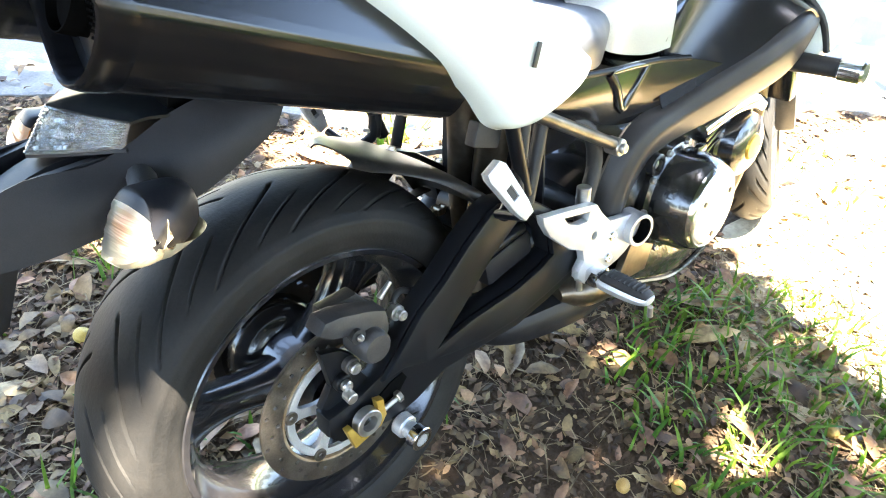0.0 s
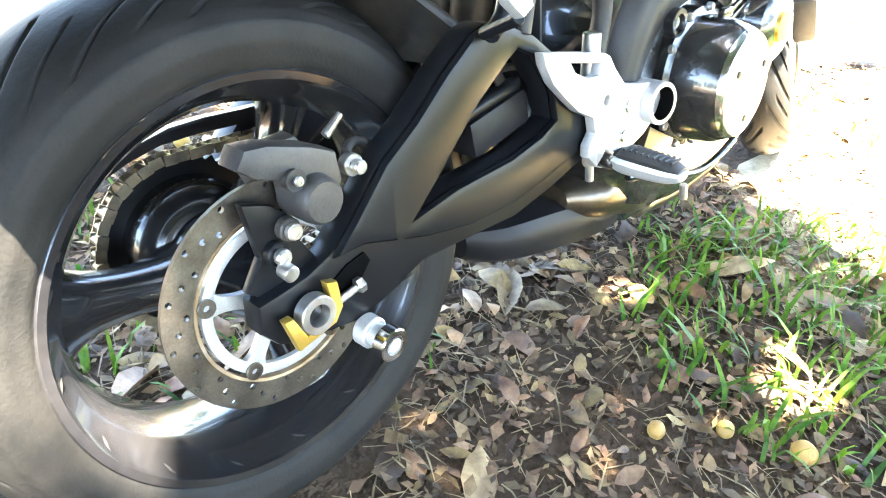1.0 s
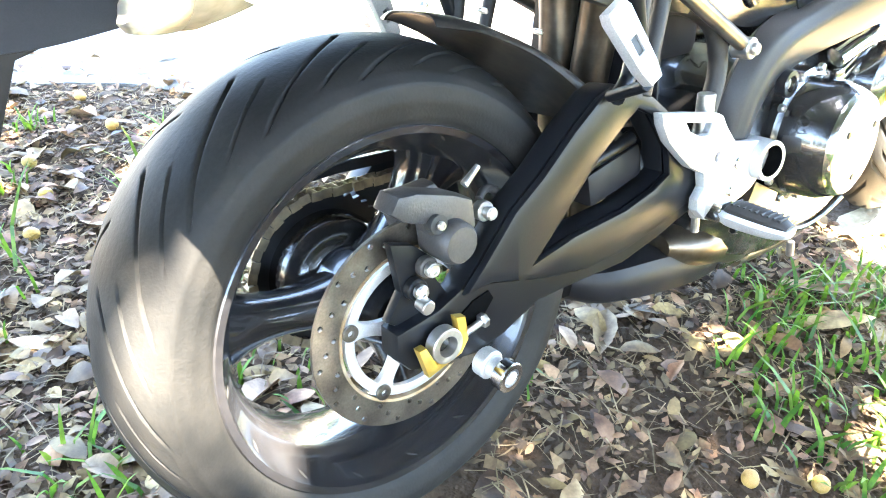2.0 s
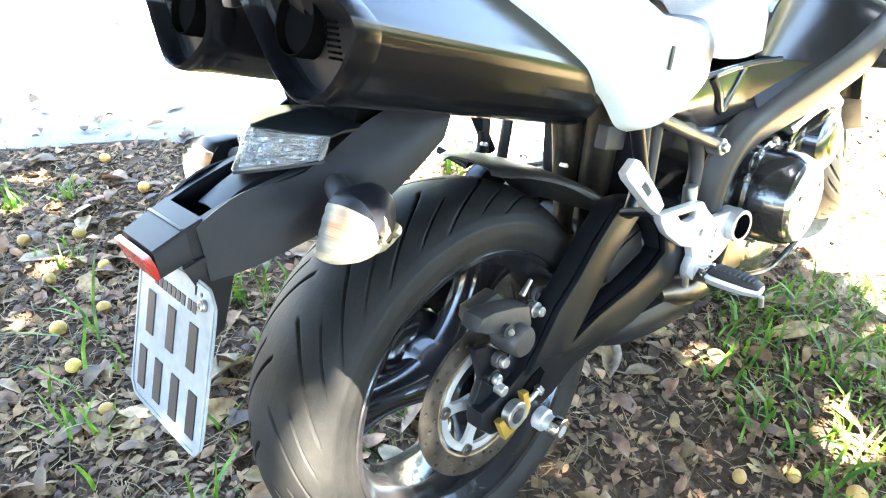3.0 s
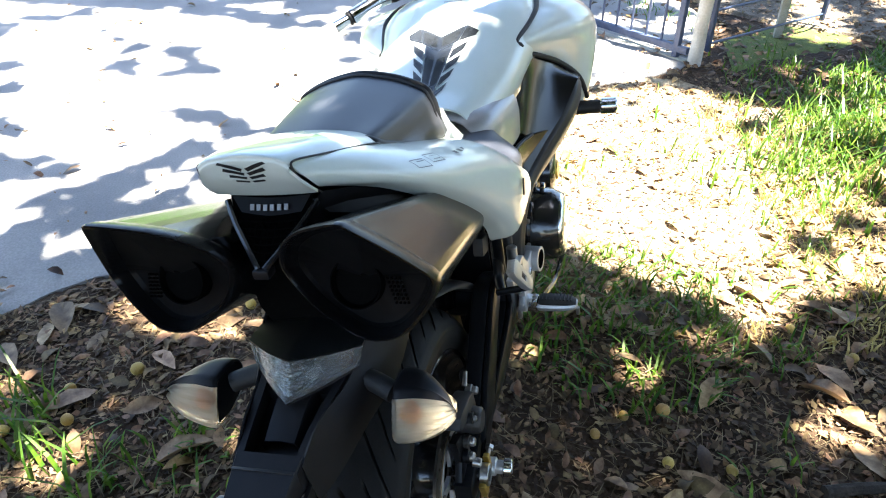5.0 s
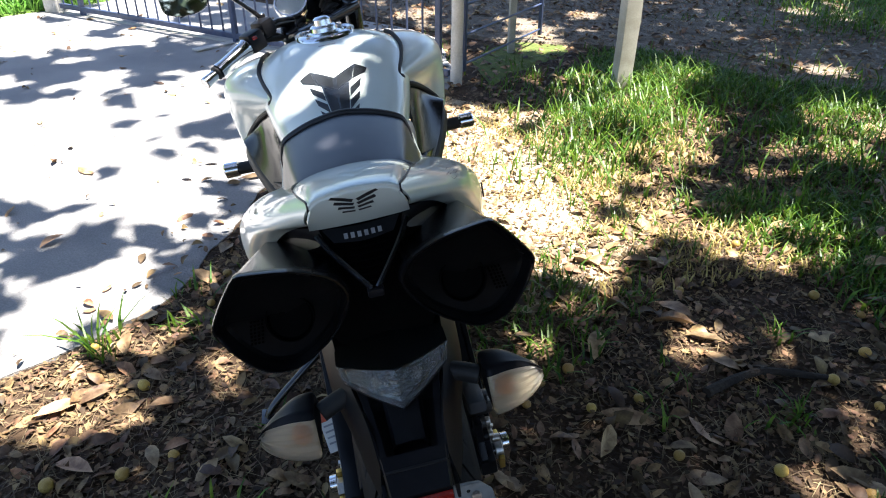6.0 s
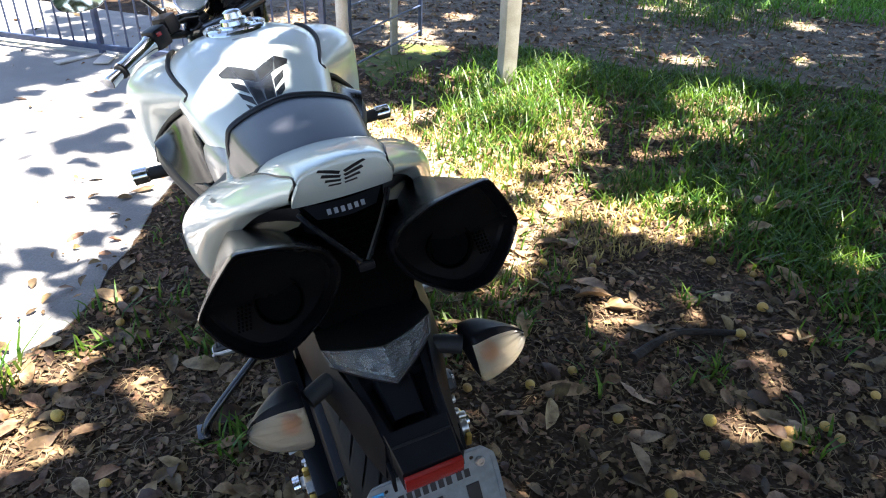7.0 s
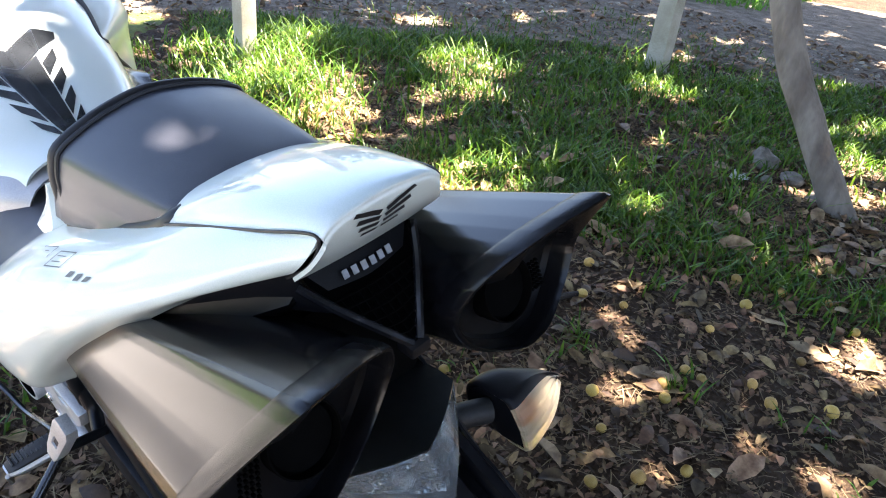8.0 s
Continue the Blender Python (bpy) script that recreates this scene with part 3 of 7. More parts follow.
def woods():
    """A belt of trees all round, far off."""
    rng = random.Random(77)
    places, stems = [], bmesh.new()
    for k in range(46):
        t, d = 2 * math.pi * k / 46 + rng.uniform(-0.06, 0.06), rng.uniform(17, 24)
        c = Vector((d * math.cos(t) + 1, d * math.sin(t), 0))
        h, w = rng.uniform(3, 5.5) * (0.5 if math.cos(t) > 0.8 else 1.0), rng.uniform(1.3, 2.4)
        tube([c, c + Vector((rng.uniform(-.3, .3), rng.uniform(-.3, .3), h * 0.7))], 0.16, 3, 7, stems, 0.5)
        for _ in range(230):
            v = Vector((rng.gauss(0, 1), rng.gauss(0, 1), rng.gauss(0, 0.8)))
            v *= rng.uniform(0.5, 1.0) / v.length
            places.append(c + Vector((v.x * w, v.y * w, h * 0.68 + v.z * h * 0.42)))
    v, f = leaf_cards(rng, places, 0.75)
    tagged(mesh_from("far_woods", v, f, GREENLEAF), "belt of dark green trees round the place", "woods", kind="stuff")
    tagged(part("far_stems", stems, BARK), "grey stems of the trees far round the place", "woods", kind="stuff")


woods()

# ---- the motorcycle: x forwards, y to its left, z up, from the rear tyre's foot ----
bike = empty("motorcycle", LEAN)
tagged(bike, "white and black naked motorcycle leaning on its side stand", "motorcycle")
AX = Vector((0, 0, 0.316))


def tyre_mesh(name, c, rad, half, parent, m=None, seg=720, grooves=16, label=""):
    """A sport tyre with curved grooves cut into the tread."""
    prof = [(0.685, 0.72), (0.70, 0.84), (0.745, 0.94), (0.81, 0.995), (0.865, 0.985)]
    arc = [(0.90, 0.90), (0.925, 0.80), (0.945, 0.70), (0.96, 0.60), (0.972, 0.50), (0.982, 0.40), (0.990, 0.30), (0.9955, 0.2), (0.999, 0.1), (1.0, 0.0)]
    side = prof + arc
    full = side + [(r, -y) for r, y in side[-2::-1]]
    fine = []
    for (r0, y0), (r1, y1) in zip(full, full[1:]):
        fine += [(r0 + (r1 - r0) * k / 4, y0 + (y1 - y0) * k / 4) for k in range(4)]
    fine.append(full[-1])
    verts, faces = [], []
    per = seg // grooves
    for i in range(seg):
        for r, y in fine:
            a = abs(y)
            t = 2 * math.pi * i / seg + 0.58 * a ** 1.4  # columns sweep back towards the shoulders
            cut = 0.0
            main, short = (0, per // 2) if y < 0 else (per // 2, 0)
            d = abs((i - main + per // 2) % per - per // 2)
            if 0.07 < a < 0.9 and d < 3:
                cut = (0.0060, 0.0050, 0.0004)[d] * min(1, (a - 0.07) / 0.06, (0.9 - a) / 0.12)
            d = abs((i - short + per // 2) % per - per // 2)
            if 0.40 < a < 0.84 and d < 2:
                cut = (0.0052, 0.0030)[d] * min(1, (a - 0.40) / 0.06, (0.84 - a) / 0.08)
            k = rad * r - cut
            verts.append((c[0] + k * math.cos(t), c[1] + half * y, c[2] + k * math.sin(t)))
    n = len(fine)
    for i in range(seg):
        j = (i + 1) % seg
        faces += [(i * n + k, i * n + k + 1, j * n + k + 1, j * n + k) for k in range(n - 1)]
    if m:
        verts = [tuple(m @ Vector(v)) for v in verts]
    ob = mesh_from(name, verts, faces, TYRE, parent, True)
    ob.data.set_sharp_from_angle(angle=radians(38))
    if label:
        ob["label"] = label
    return ob


def rim_bm(c, r, half, m=None):
    """The rim's barrel with its flanges and three hollow spokes."""
    prof = [(r, half), (r + 0.004, half - 0.004), (r + 0.002, half - 0.012), (r - 0.012, half - 0.02), (r - 0.03, half * 0.45), (r - 0.032, -half * 0.45),
            (r - 0.012, -half + 0.02), (r + 0.002, -half + 0.012), (r + 0.004, -half + 0.004), (r, -half), (r - 0.008, -half + 0.002), (r - 0.012, -half + 0.012), (r - 0.024, -half + 0.028),
            (r - 0.038, -half * 0.4), (r - 0.038, half * 0.4), (r - 0.024, half - 0.028), (r - 0.012, half - 0.012), (r - 0.008, half - 0.002), (r, half)]
    bm = lathe(prof, c, seg=96)
    if m:
        bm.transform(m)
    return bm


def spokes(c, r, wheel, m=None):
    """Three waisted spokes from hub to rim."""
    for deg in (172, 52, 292):
        d = Vector((math.cos(radians(deg)), 0, math.sin(radians(deg))))
        s = Vector((-d.z, 0, d.x))
        sec = []
        for rr, w, y in ((0.03, 0.036, 0.045), (0.07, 0.026, 0.036), (0.12, 0.024, 0.03), (0.165, 0.034, 0.034), (r - 0.028, 0.062, 0.045)):
            o = Vector(c) + d * rr
            sec.append([o + s * w + Vector((0, y * 0.4, 0)), o + s * w * 0.5 + Vector((0, y, 0)), o - s * w * 0.5 + Vector((0, y, 0)), o - s * w + Vector((0, y * 0.4, 0)),
                        o - s * w - Vector((0, y * 0.4, 0)), o - s * w * 0.5 - Vector((0, y, 0)), o + s * w * 0.5 - Vector((0, y, 0)), o + s * w - Vector((0, y * 0.4, 0))])
        bm = loft(sec, 4, 2, True, False)
        if m:
            bm.transform(m)
        part("spoke", bm, GLOSSBLACK, wheel)


def disc_bm(r_in, r_out, y, thick, holes):
    """A drilled brake disc."""
    cut = []
    for k in range(holes):
        t = 2 * math.pi * k / holes
        rr = r_in + (r_out - r_in) * (0.25, 0.52, 0.8)[k % 3]
        cut.append(circle(rr * math.cos(t), AX.z + rr * math.sin(t), 0.0036, 8))
    return prism(circle(0, AX.z, r_out, 72), y - thick / 2, y + thick / 2, [circle(0, AX.z, r_in, 48), *cut])


def rear_wheel():
    wheel = part("rear_wheel", rim_bm(AX, 0.228, 0.092), GLOSSBLACK, bike, "gloss black three-spoke cast rear wheel")
    spokes(AX, 0.228, wheel)
    tyre_mesh("tyre", AX, 0.316, 0.100, wheel, label="wide worn rear tyre with curved tread grooves")
    part("hub", lathe([(0.018, -0.085), (0.036, -0.085), (0.045, -0.06), (0.055, -0.03), (0.055, 0.03), (0.06, 0.07), (0.018, 0.07), (0.018, -0.085)], AX, seg=40), GLOSSBLACK, wheel)
    part("brake_disc", disc_bm(0.096, 0.130, -0.103, 0.005, 45), STEEL, wheel, "drilled steel brake disc with rusty inner edge")
    part("disc_edge", lathe([(0.0945, -0.107), (0.098, -0.1075), (0.098, -0.0985), (0.0945, -0.099), (0.0945, -0.107)], AX, seg=72), RUST, wheel)
    carrier = prism(circle(0, AX.z, 0.090, 60), -0.106, -0.099, [circle(0, AX.z, 0.078, 48)], 0.001)
    for k in range(5):
        t = radians(20 + 72 * k)
        d, s = Vector((math.cos(t), 0, math.sin(t))), Vector((-math.sin(t), 0, math.cos(t)))
        loft([[AX + d * rr + s * w + Vector((0, -0.1055, 0)), AX + d * rr - s * w + Vector((0, -0.1055, 0)), AX + d * rr - s * w + Vector((0, -0.098, 0)), AX + d * rr + s * w + Vector((0, -0.098, 0))]
              for rr, w in ((0.03, 0.012), (0.05, 0.008), (0.07, 0.009), (0.082, 0.016))], 3, 1, True, bm=carrier)
    part("disc_carrier", carrier, ALU, wheel, "cast five-arm disc carrier")
    for k in range(5):
        t = radians(20 + 72 * k)
        p = AX + Vector((math.cos(t) * 0.086, -0.106, math.sin(t) * 0.086))
        part("disc_button", ring(p, p + Vector((0, -0.004, 0)), 0.010, 0.004, 16), STEEL, wheel)
    part("cush_drive", lathe([(0.018, 0.030), (0.060, 0.034), (0.078, 0.050), (0.084, 0.072), (0.084, 0.090), (0.018, 0.090)], AX, seg=48), GLOSSBLACK, wheel, "domed gloss black sprocket carrier")
    teeth = []
    for k in range(43 * 2):
        t = math.pi * k / 43
        rr = 0.108 if k % 2 else 0.101
        teeth.append((rr * math.cos(t), AX.z + rr * math.sin(t)))
    part("sprocket", prism(teeth, 0.090, 0.097, [circle(0, AX.z, 0.06, 40)]), SATIN, wheel)


rear_wheel()


def chain():
    """Roller chain round the sprocket and forward to the engine."""
    bm = bmesh.new()
    c2, r1, r2 = Vector((0.60, 0.0935, 0.37)), 0.108, 0.035
    path = [AX + Vector((r1 * math.cos(t), 0.0935, r1 * math.sin(t))) for t in np.linspace(radians(97), radians(263), 24)]
    path += [Vector((0.3, 0.0935, 0.27)), c2 + Vector((0, 0, -r2))]
    path = [c2 + Vector((0, 0, r2)), Vector((0.3, 0.0935, 0.412))] + path
    run, k = [], 0.0
    for a, b in zip(path, path[1:]):
        l = (b - a).length
        while k < l:
            run.append((a.lerp(b, k / l), (b - a).normalized()))
            k += 0.0159
        k -= l
    for i, (p, d) in enumerate(run):
        up = Vector((-d.z, 0, d.x))
        w = 0.007 if i % 2 else 0.010
        m = Matrix((( d.x, 0, up.x, p.x), (0, 1, 0, p.y), (d.z, 0, up.z, p.z), (0, 0, 0, 1)))
        for y in (-w, w):
            box((0.0150, 0.002, 0.0125), m @ pose(0, y, 0), 0.0, bm)
        rod(p - Vector((0, w, 0)), p + Vector((0, w, 0)), 0.0062, seg=10, bm=bm)
    part("chain", bm, CHAINM, bike, "oily roller chain", smooth=False)


chain()


def swingarm():
    outer = [(-0.05, 0.342), (-0.052, 0.31), (-0.035, 0.290), (0.0, 0.280), (0.06, 0.270), (0.106, 0.279), (0.164, 0.302), (0.25, 0.300), (0.33, 0.297), (0.41, 0.312), (0.53, 0.345), (0.55, 0.38),
             (0.53, 0.42), (0.45, 0.455), (0.40, 0.495), (0.352, 0.528), (0.31, 0.545), (0.274, 0.552), (0.25, 0.545), (0.204, 0.512), (0.156, 0.471), (0.111, 0.440), (0.066, 0.392), (0.037, 0.363), (0.008, 0.351), (-0.021, 0.346)]
    hole = [(0.146, 0.366), (0.215, 0.379), (0.312, 0.385), (0.371, 0.398), (0.401, 0.412), (0.392, 0.45), (0.350, 0.503), (0.322, 0.516), (0.305, 0.506), (0.255, 0.470), (0.220, 0.436), (0.188, 0.404)]
    beam = [(0.036, 0.362), (0.075, 0.363), (0.112, 0.352), (0.165, 0.337), (0.241, 0.323), (0.314, 0.323), (0.385, 0.336), (0.45, 0.352), (0.53, 0.36), (0.545, 0.385), (0.53, 0.415), (0.45, 0.452), (0.40, 0.493), (0.352, 0.527), (0.31, 0.5445), (0.274, 0.5515), (0.25, 0.5445), (0.204, 0.5115), (0.156, 0.4705), (0.111, 0.4395), (0.066, 0.3915)]
    slot = [(0.035, 0.302), (0.062, 0.312), (0.085, 0.338), (0.078, 0.350), (0.055, 0.345), (0.028, 0.330)]
    arm = part("swingarm", prism(outer, -0.150, -0.116, [hole], 0.006), SATIN, bike, "dark satin braced swingarm")
    part("beam", prism(beam, -0.163, -0.1495, [hole], 0.009), SATIN, arm, "smooth raised swingarm beam")
    # a black inlay stands in for the slot's shaded depth
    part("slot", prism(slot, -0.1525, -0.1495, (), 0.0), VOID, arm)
    part("inner_link", rod((0.235, -0.112, 0.430), (0.37, -0.118, 0.462), 0.010, seg=14), SATIN, arm)
    part("link_housing", box((0.11, 0.05, 0.05), Matrix.Translation((0.335, -0.100, 0.418)) @ Matrix.Rotation(radians(-12), 4, "Y"), 0.01), PLASTIC, arm)
    part("link_bolt", rod((0.222, -0.112, 0.424), (0.226, -0.124, 0.424), 0.008, seg=12), BOLT, arm)
    part("left_arm", prism(outer, 0.116, 0.158, [hole], 0.008), SATIN, arm)
    part("cross_tube", rod((0.44, -0.12, 0.40), (0.44, 0.12, 0.40), 0.05, seg=24), SATIN, arm)
    part("pivot", rod((0.52, -0.165, 0.385), (0.52, 0.165, 0.385), 0.022, seg=20), BOLT, arm)
    for y in (-1, 1):
        u = prism([(-0.034, 0.337), (-0.032, 0.296), (0.016, 0.296), (0.030, 0.308), (0.034, 0.338), (0.022, 0.345), (0.019, 0.314), (0.011, 0.306), (-0.018, 0.306), (-0.024, 0.335)], -0.170, -0.158, (), 0.0025)
        u.transform(Matrix.Translation((0.001, 0, 0.317)) @ Matrix.Rotation(radians(-14), 4, "Y") @ Matrix.Translation((-0.001, 0, -0.319)) @ Matrix.Diagonal((1, -y, 1, 1)))
        part("chain_adjuster", u, GOLD, arm, "gold anodised chain adjuster")
        part("axle_nut", ring((0.001, y * 0.156, 0.317), (0.001, y * 0.172, 0.317), 0.021, 0.0125, 6 if y > 0 else 24), BOLT, arm)
        part("axle", rod((0.001, y * 0.10, 0.317), (0.001, y * 0.160, 0.317), 0.0125), GLOSSBLACK, arm)
        b = rod((0.030, y * 0.160, 0.314), (0.064, y * 0.160, 0.321), 0.0045, seg=10)
        rod((0.058, y * 0.160, 0.3198), (0.066, y * 0.160, 0.3214), 0.009, seg=6, bm=b)
        part("adjuster_bolt", b, BOLT, arm)
        a, e = Vector((0.069, y * 0.148, 0.258)), Vector((0.072, y * 0.197, 0.254))
        spool = part("paddock_spool", rod(a, e, 0.0135, seg=20), ALU, arm, "aluminium paddock-stand spool")
        part("spool_foot", rod(a, a.lerp(e, 0.38), 0.0185, seg=24), ALU, spool)
        part("spool_cap", ring(a.lerp(e, 0.66), e, 0.0195, 0.009, 24), CHROME, spool)
        part("spool_bolt", rod(a.lerp(e, 0.9), a.lerp(e, 0.98), 0.0075, seg=6), BOLT, spool)


swingarm()


def rear_caliper():
    body = prism([(-0.045, 0.478), (-0.034, 0.494), (-0.010, 0.492), (0.036, 0.478), (0.062, 0.466), (0.066, 0.436), (0.056, 0.412), (0.036, 0.402), (0.016, 0.410), (0.008, 0.430), (0.006, 0.452), (-0.028, 0.464)], -0.148, -0.112, (), 0.006)
    cal = part("rear_caliper", body, CALIPER, bike, "dusty dark grey rear brake caliper")
    part("piston_housing", lathe([(0.0, -0.016), (0.020, -0.016), (0.0235, -0.012), (0.025, 0.0), (0.025, 0.03), (0.0, 0.03)], (0.030, -0.150, 0.428), seg=32), CALIPER, cal)
    part("inner_half", prism([(-0.01, 0.455), (-0.005, 0.472), (0.05, 0.475), (0.07, 0.45), (0.06, 0.42), (0.0, 0.43)], -0.098, -0.07, (), 0.006), CALIPER, cal)
    part("mount_bracket", prism([(-0.04, 0.44), (-0.01, 0.43), (0.012, 0.41), (0.015, 0.385), (0.03, 0.36), (0.025, 0.335), (-0.03, 0.335), (-0.05, 0.35), (-0.03, 0.38), (-0.035, 0.41)], -0.134, -0.120, (), 0.003), SATIN, cal)
    for p, r in (((0.0, -0.134, 0.404), 0.012), ((-0.016, -0.134, 0.383), 0.013)):
        part("pin_boss", rod(p, Vector(p) + Vector((0, -0.012, 0)), r, seg=20), CALIPER if r < 0.0125 else SATIN, cal)
        bolt(Vector(p) + Vector((0, -0.012, 0)), (0, -1, 0), cal, 0.0085, 0.008)
    part("slide_pin", rod((-0.018, -0.150, 0.372), (-0.018, -0.166, 0.370), 0.0085, seg=16), BOLT, cal)
    part("banjo", ring((0.090, -0.124, 0.440), (0.090, -0.136, 0.440), 0.012, 0.006), BOLT, cal)
    bolt((0.092, -0.136, 0.439), (0, -1, 0), cal, 0.008, 0.009)
    part("bleed_nipple", rod((0.062, -0.132, 0.478), (0.083, -0.132, 0.495), 0.005, 0.0035, 10), BOLT, cal)
    part("boot", lathe([(0.0, -0.004), (0.011, -0.004), (0.009, 0.002), (0.011, 0.008), (0.009, 0.014), (0.0, 0.014)], (0.008, -0.152, 0.455), seg=20), RUBBER, cal)
    bolt((0.008, -0.157, 0.455), (0, -1, 0), cal, 0.005, 0.004)
    part("brake_hose", tube([(0.088, -0.126, 0.452), (0.115, -0.112, 0.455), (0.17, -0.108, 0.43), (0.26, -0.108, 0.46), (0.36, -0.108, 0.48), (0.44, -0.12, 0.46)], 0.005), RUBBER, cal)


rear_caliper()


def hugger():
    """The mudguard that hugs the tyre's top."""
    sec = []
    for deg, r, w in ((73, 0.344, 0.050), (71, 0.346, 0.074), (66, 0.350, 0.088), (54, 0.358, 0.100), (42, 0.371, 0.108), (32, 0.386, 0.113), (22, 0.40, 0.118)):
        t = radians(deg)
        d = Vector((math.cos(t), 0, math.sin(t)))
        lip = 0.014 + 0.018 * max(0.0, (60 - deg) / 40)
        sec.append([AX + d * (r - lip) + Vector((0, -w * 1.01, 0)), AX + d * (r - 0.010) + Vector((0, -w * 0.96, 0)), AX + d * (r - 0.003) + Vector((0, -w * 0.72, 0)), AX + d * r,
                    AX + d * (r - 0.003) + Vector((0, w * 0.72, 0)), AX + d * (r - 0.010) + Vector((0, w * 0.96, 0)), AX + d * (r - lip) + Vector((0, w * 1.01, 0))])
    g = part("rear_hugger", loft(sec, 3, 3, thick=0.003), DUSTY, bike, "dusty black tyre hugger")
    for x, y, z in ((0.16, -0.055, 0.640), (0.22, -0.084, 0.612), (0.22, 0.084, 0.612), (0.16, 0.055, 0.640)):
        bolt((x, y, z), (0.35, 0, 0.94), g, 0.007, 0.004)
    bolt((0.315, -0.118, 0.50), (0, -1, 0), g, 0.009, 0.007)
    part("chain_guard", loft([[(x, 0.118, z), (x, 0.112, z + 0.022), (x, 0.080, z + 0.028)] for x, z in ((-0.10, 0.40), (0.0, 0.432), (0.15, 0.43), (0.35, 0.44))], 3, 3, thick=0.003), PLASTIC, g)
    m = Matrix.Translation((0.150, 0.176, 0.330)) @ Matrix.Rotation(radians(-78), 4, "Z") @ Matrix.Rotation(radians(-38), 4, "X")
    tag = part("warning_label", prism([(-0.017, -0.045), (0.017, -0.045), (0.017, 0.045), (-0.017, 0.045)], 0, 0.001, m=m), LABELW, bike, "white warning label with a red corner", smooth=False)
    part("label_corner", prism([(-0.017, 0.024), (0.0, 0.024), (0.0, 0.045), (-0.017, 0.045)], -0.0012, 0.0022, m=m), LABELR, tag, smooth=False)
    for k in range(4):
        part("label_line", prism([(-0.012, 0.012 - 0.013 * k), (0.012, 0.012 - 0.013 * k), (0.012, 0.016 - 0.013 * k), (-0.012, 0.016 - 0.013 * k)], -0.0012, 0.0022, m=m), LIGHTBAR, tag, smooth=False)



hugger()

# ---- mufflers ----
def muffler(side):
    """One wedge-shaped underseat silencer with a recessed, slanting end."""
    f = lambda p: (p[0], p[1] * side, p[2])
    rear = [(-0.224, 0.030, 0.956), (-0.260, 0.088, 1.010), (-0.284, 0.152, 1.034), (-0.247, 0.189, 0.975), (-0.213, 0.221, 0.915), (-0.222, 0.195, 0.862), (-0.236, 0.146, 0.832), (-0.226, 0.090, 0.850), (-0.214, 0.040, 0.895)]
    front = [(0.20, 0.030, 0.790), (0.19, 0.095, 0.822), (0.17, 0.160, 0.838), (0.18, 0.176, 0.806), (0.19, 0.188, 0.772), (0.19, 0.168, 0.722), (0.19, 0.125, 0.690), (0.20, 0.080, 0.690), (0.20, 0.035, 0.730)]
    def loop(k, scale=1.0, push=0.0):
        pts = [Vector(a).lerp(Vector(b), k) for a, b in zip(rear, front)]
        c = sum(pts, Vector()) / len(pts)
        soft, out = softened([c + (p - c) * scale for p in pts], (0.3, 0.2, 0.09, 0.2, 0.14, 0.3, 0.3, 0.3, 0.3)), []
        for i, q in enumerate(soft):  # extra points keep the broad faces flat
            nxt = soft[(i + 1) % len(soft)]
            out += [q] + ([q.lerp(nxt, 0.1), q.lerp(nxt, 0.9)] if (nxt - q).length > 0.016 * (1 if k < 0.5 else 0.6) or i in (4, 5, 6, 7, 12, 13, 14, 15) else [q.lerp(nxt, 0.33), q.lerp(nxt, 0.67)])
        return [f(q + Vector((push, 0, -push * 0.42))) for q in out]
    bm = bmesh.new()
    skin(bm, [loop(k) for k in (0.0, 0.02, 0.25, 0.5, 0.75, 1.0)], True)
    body = part("muffler", bm, MUFFLER, bike, "satin black wedge-shaped underseat muffler", sharp=30)
    bm = bmesh.new()
    skin(bm, [loop(0.05, 1.002), loop(0.04, 1.014), loop(0.012, 1.018), loop(-0.008, 1.012), loop(-0.02, 0.99), loop(-0.022, 0.96), loop(-0.014, 0.935), loop(0.0, 0.915), loop(0.02, 0.895), loop(0.035, 0.87)], True)
    part("end_rim", bm, RIMBLACK, body, "rounded black end rim")
    bm = bmesh.new()
    rows = [loop(0.0, 0.92), loop(0.03, 0.90), loop(0.05, 0.82), loop(0.06, 0.5), loop(0.06, 0.05)]
    skin(bm, rows, True)
    part("end_plate", bm, CAP, body)
    back = Vector((-0.9, 0.0, 0.38)).normalized()
    o = Vector(f((-0.205, 0.118, 0.905)))
    # outlet and perforations are coloured as dark as the shade inside them
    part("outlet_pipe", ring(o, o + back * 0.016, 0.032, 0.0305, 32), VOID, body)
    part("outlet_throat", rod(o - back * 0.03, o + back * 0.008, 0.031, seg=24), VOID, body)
    for i in range(7):
        for j in range(4):
            p = Vector(f((-0.213 + 0.0009 * i, 0.162 + j * 0.0050 - 0.0012 * i, 0.880 + i * 0.0052)))
            part("perforation", rod(p, p + back * 0.004, 0.0017, seg=4), VOID, body)
    part("heat_shield_bolt", rod(f((0.0, 0.124, 0.944)), f((0.0, 0.130, 0.952)), 0.006, seg=12), BOLT, body)


muffler(1)
muffler(-1)
bm = tube([(0.2, 0.07, 0.775), (0.32, 0.06, 0.748), (0.395, 0.05, 0.67), (0.405, 0.05, 0.45), (0.42, 0.04, 0.25)], 0.03)
part("exhaust_link_pipe", bm, PIPE, bike)
bm = tube([(0.2, -0.07, 0.775), (0.32, -0.06, 0.748), (0.395, -0.04, 0.67), (0.41, 0.0, 0.45), (0.44, 0.0, 0.25)], 0.03)
part("exhaust_link_pipe", bm, PIPE, bike)


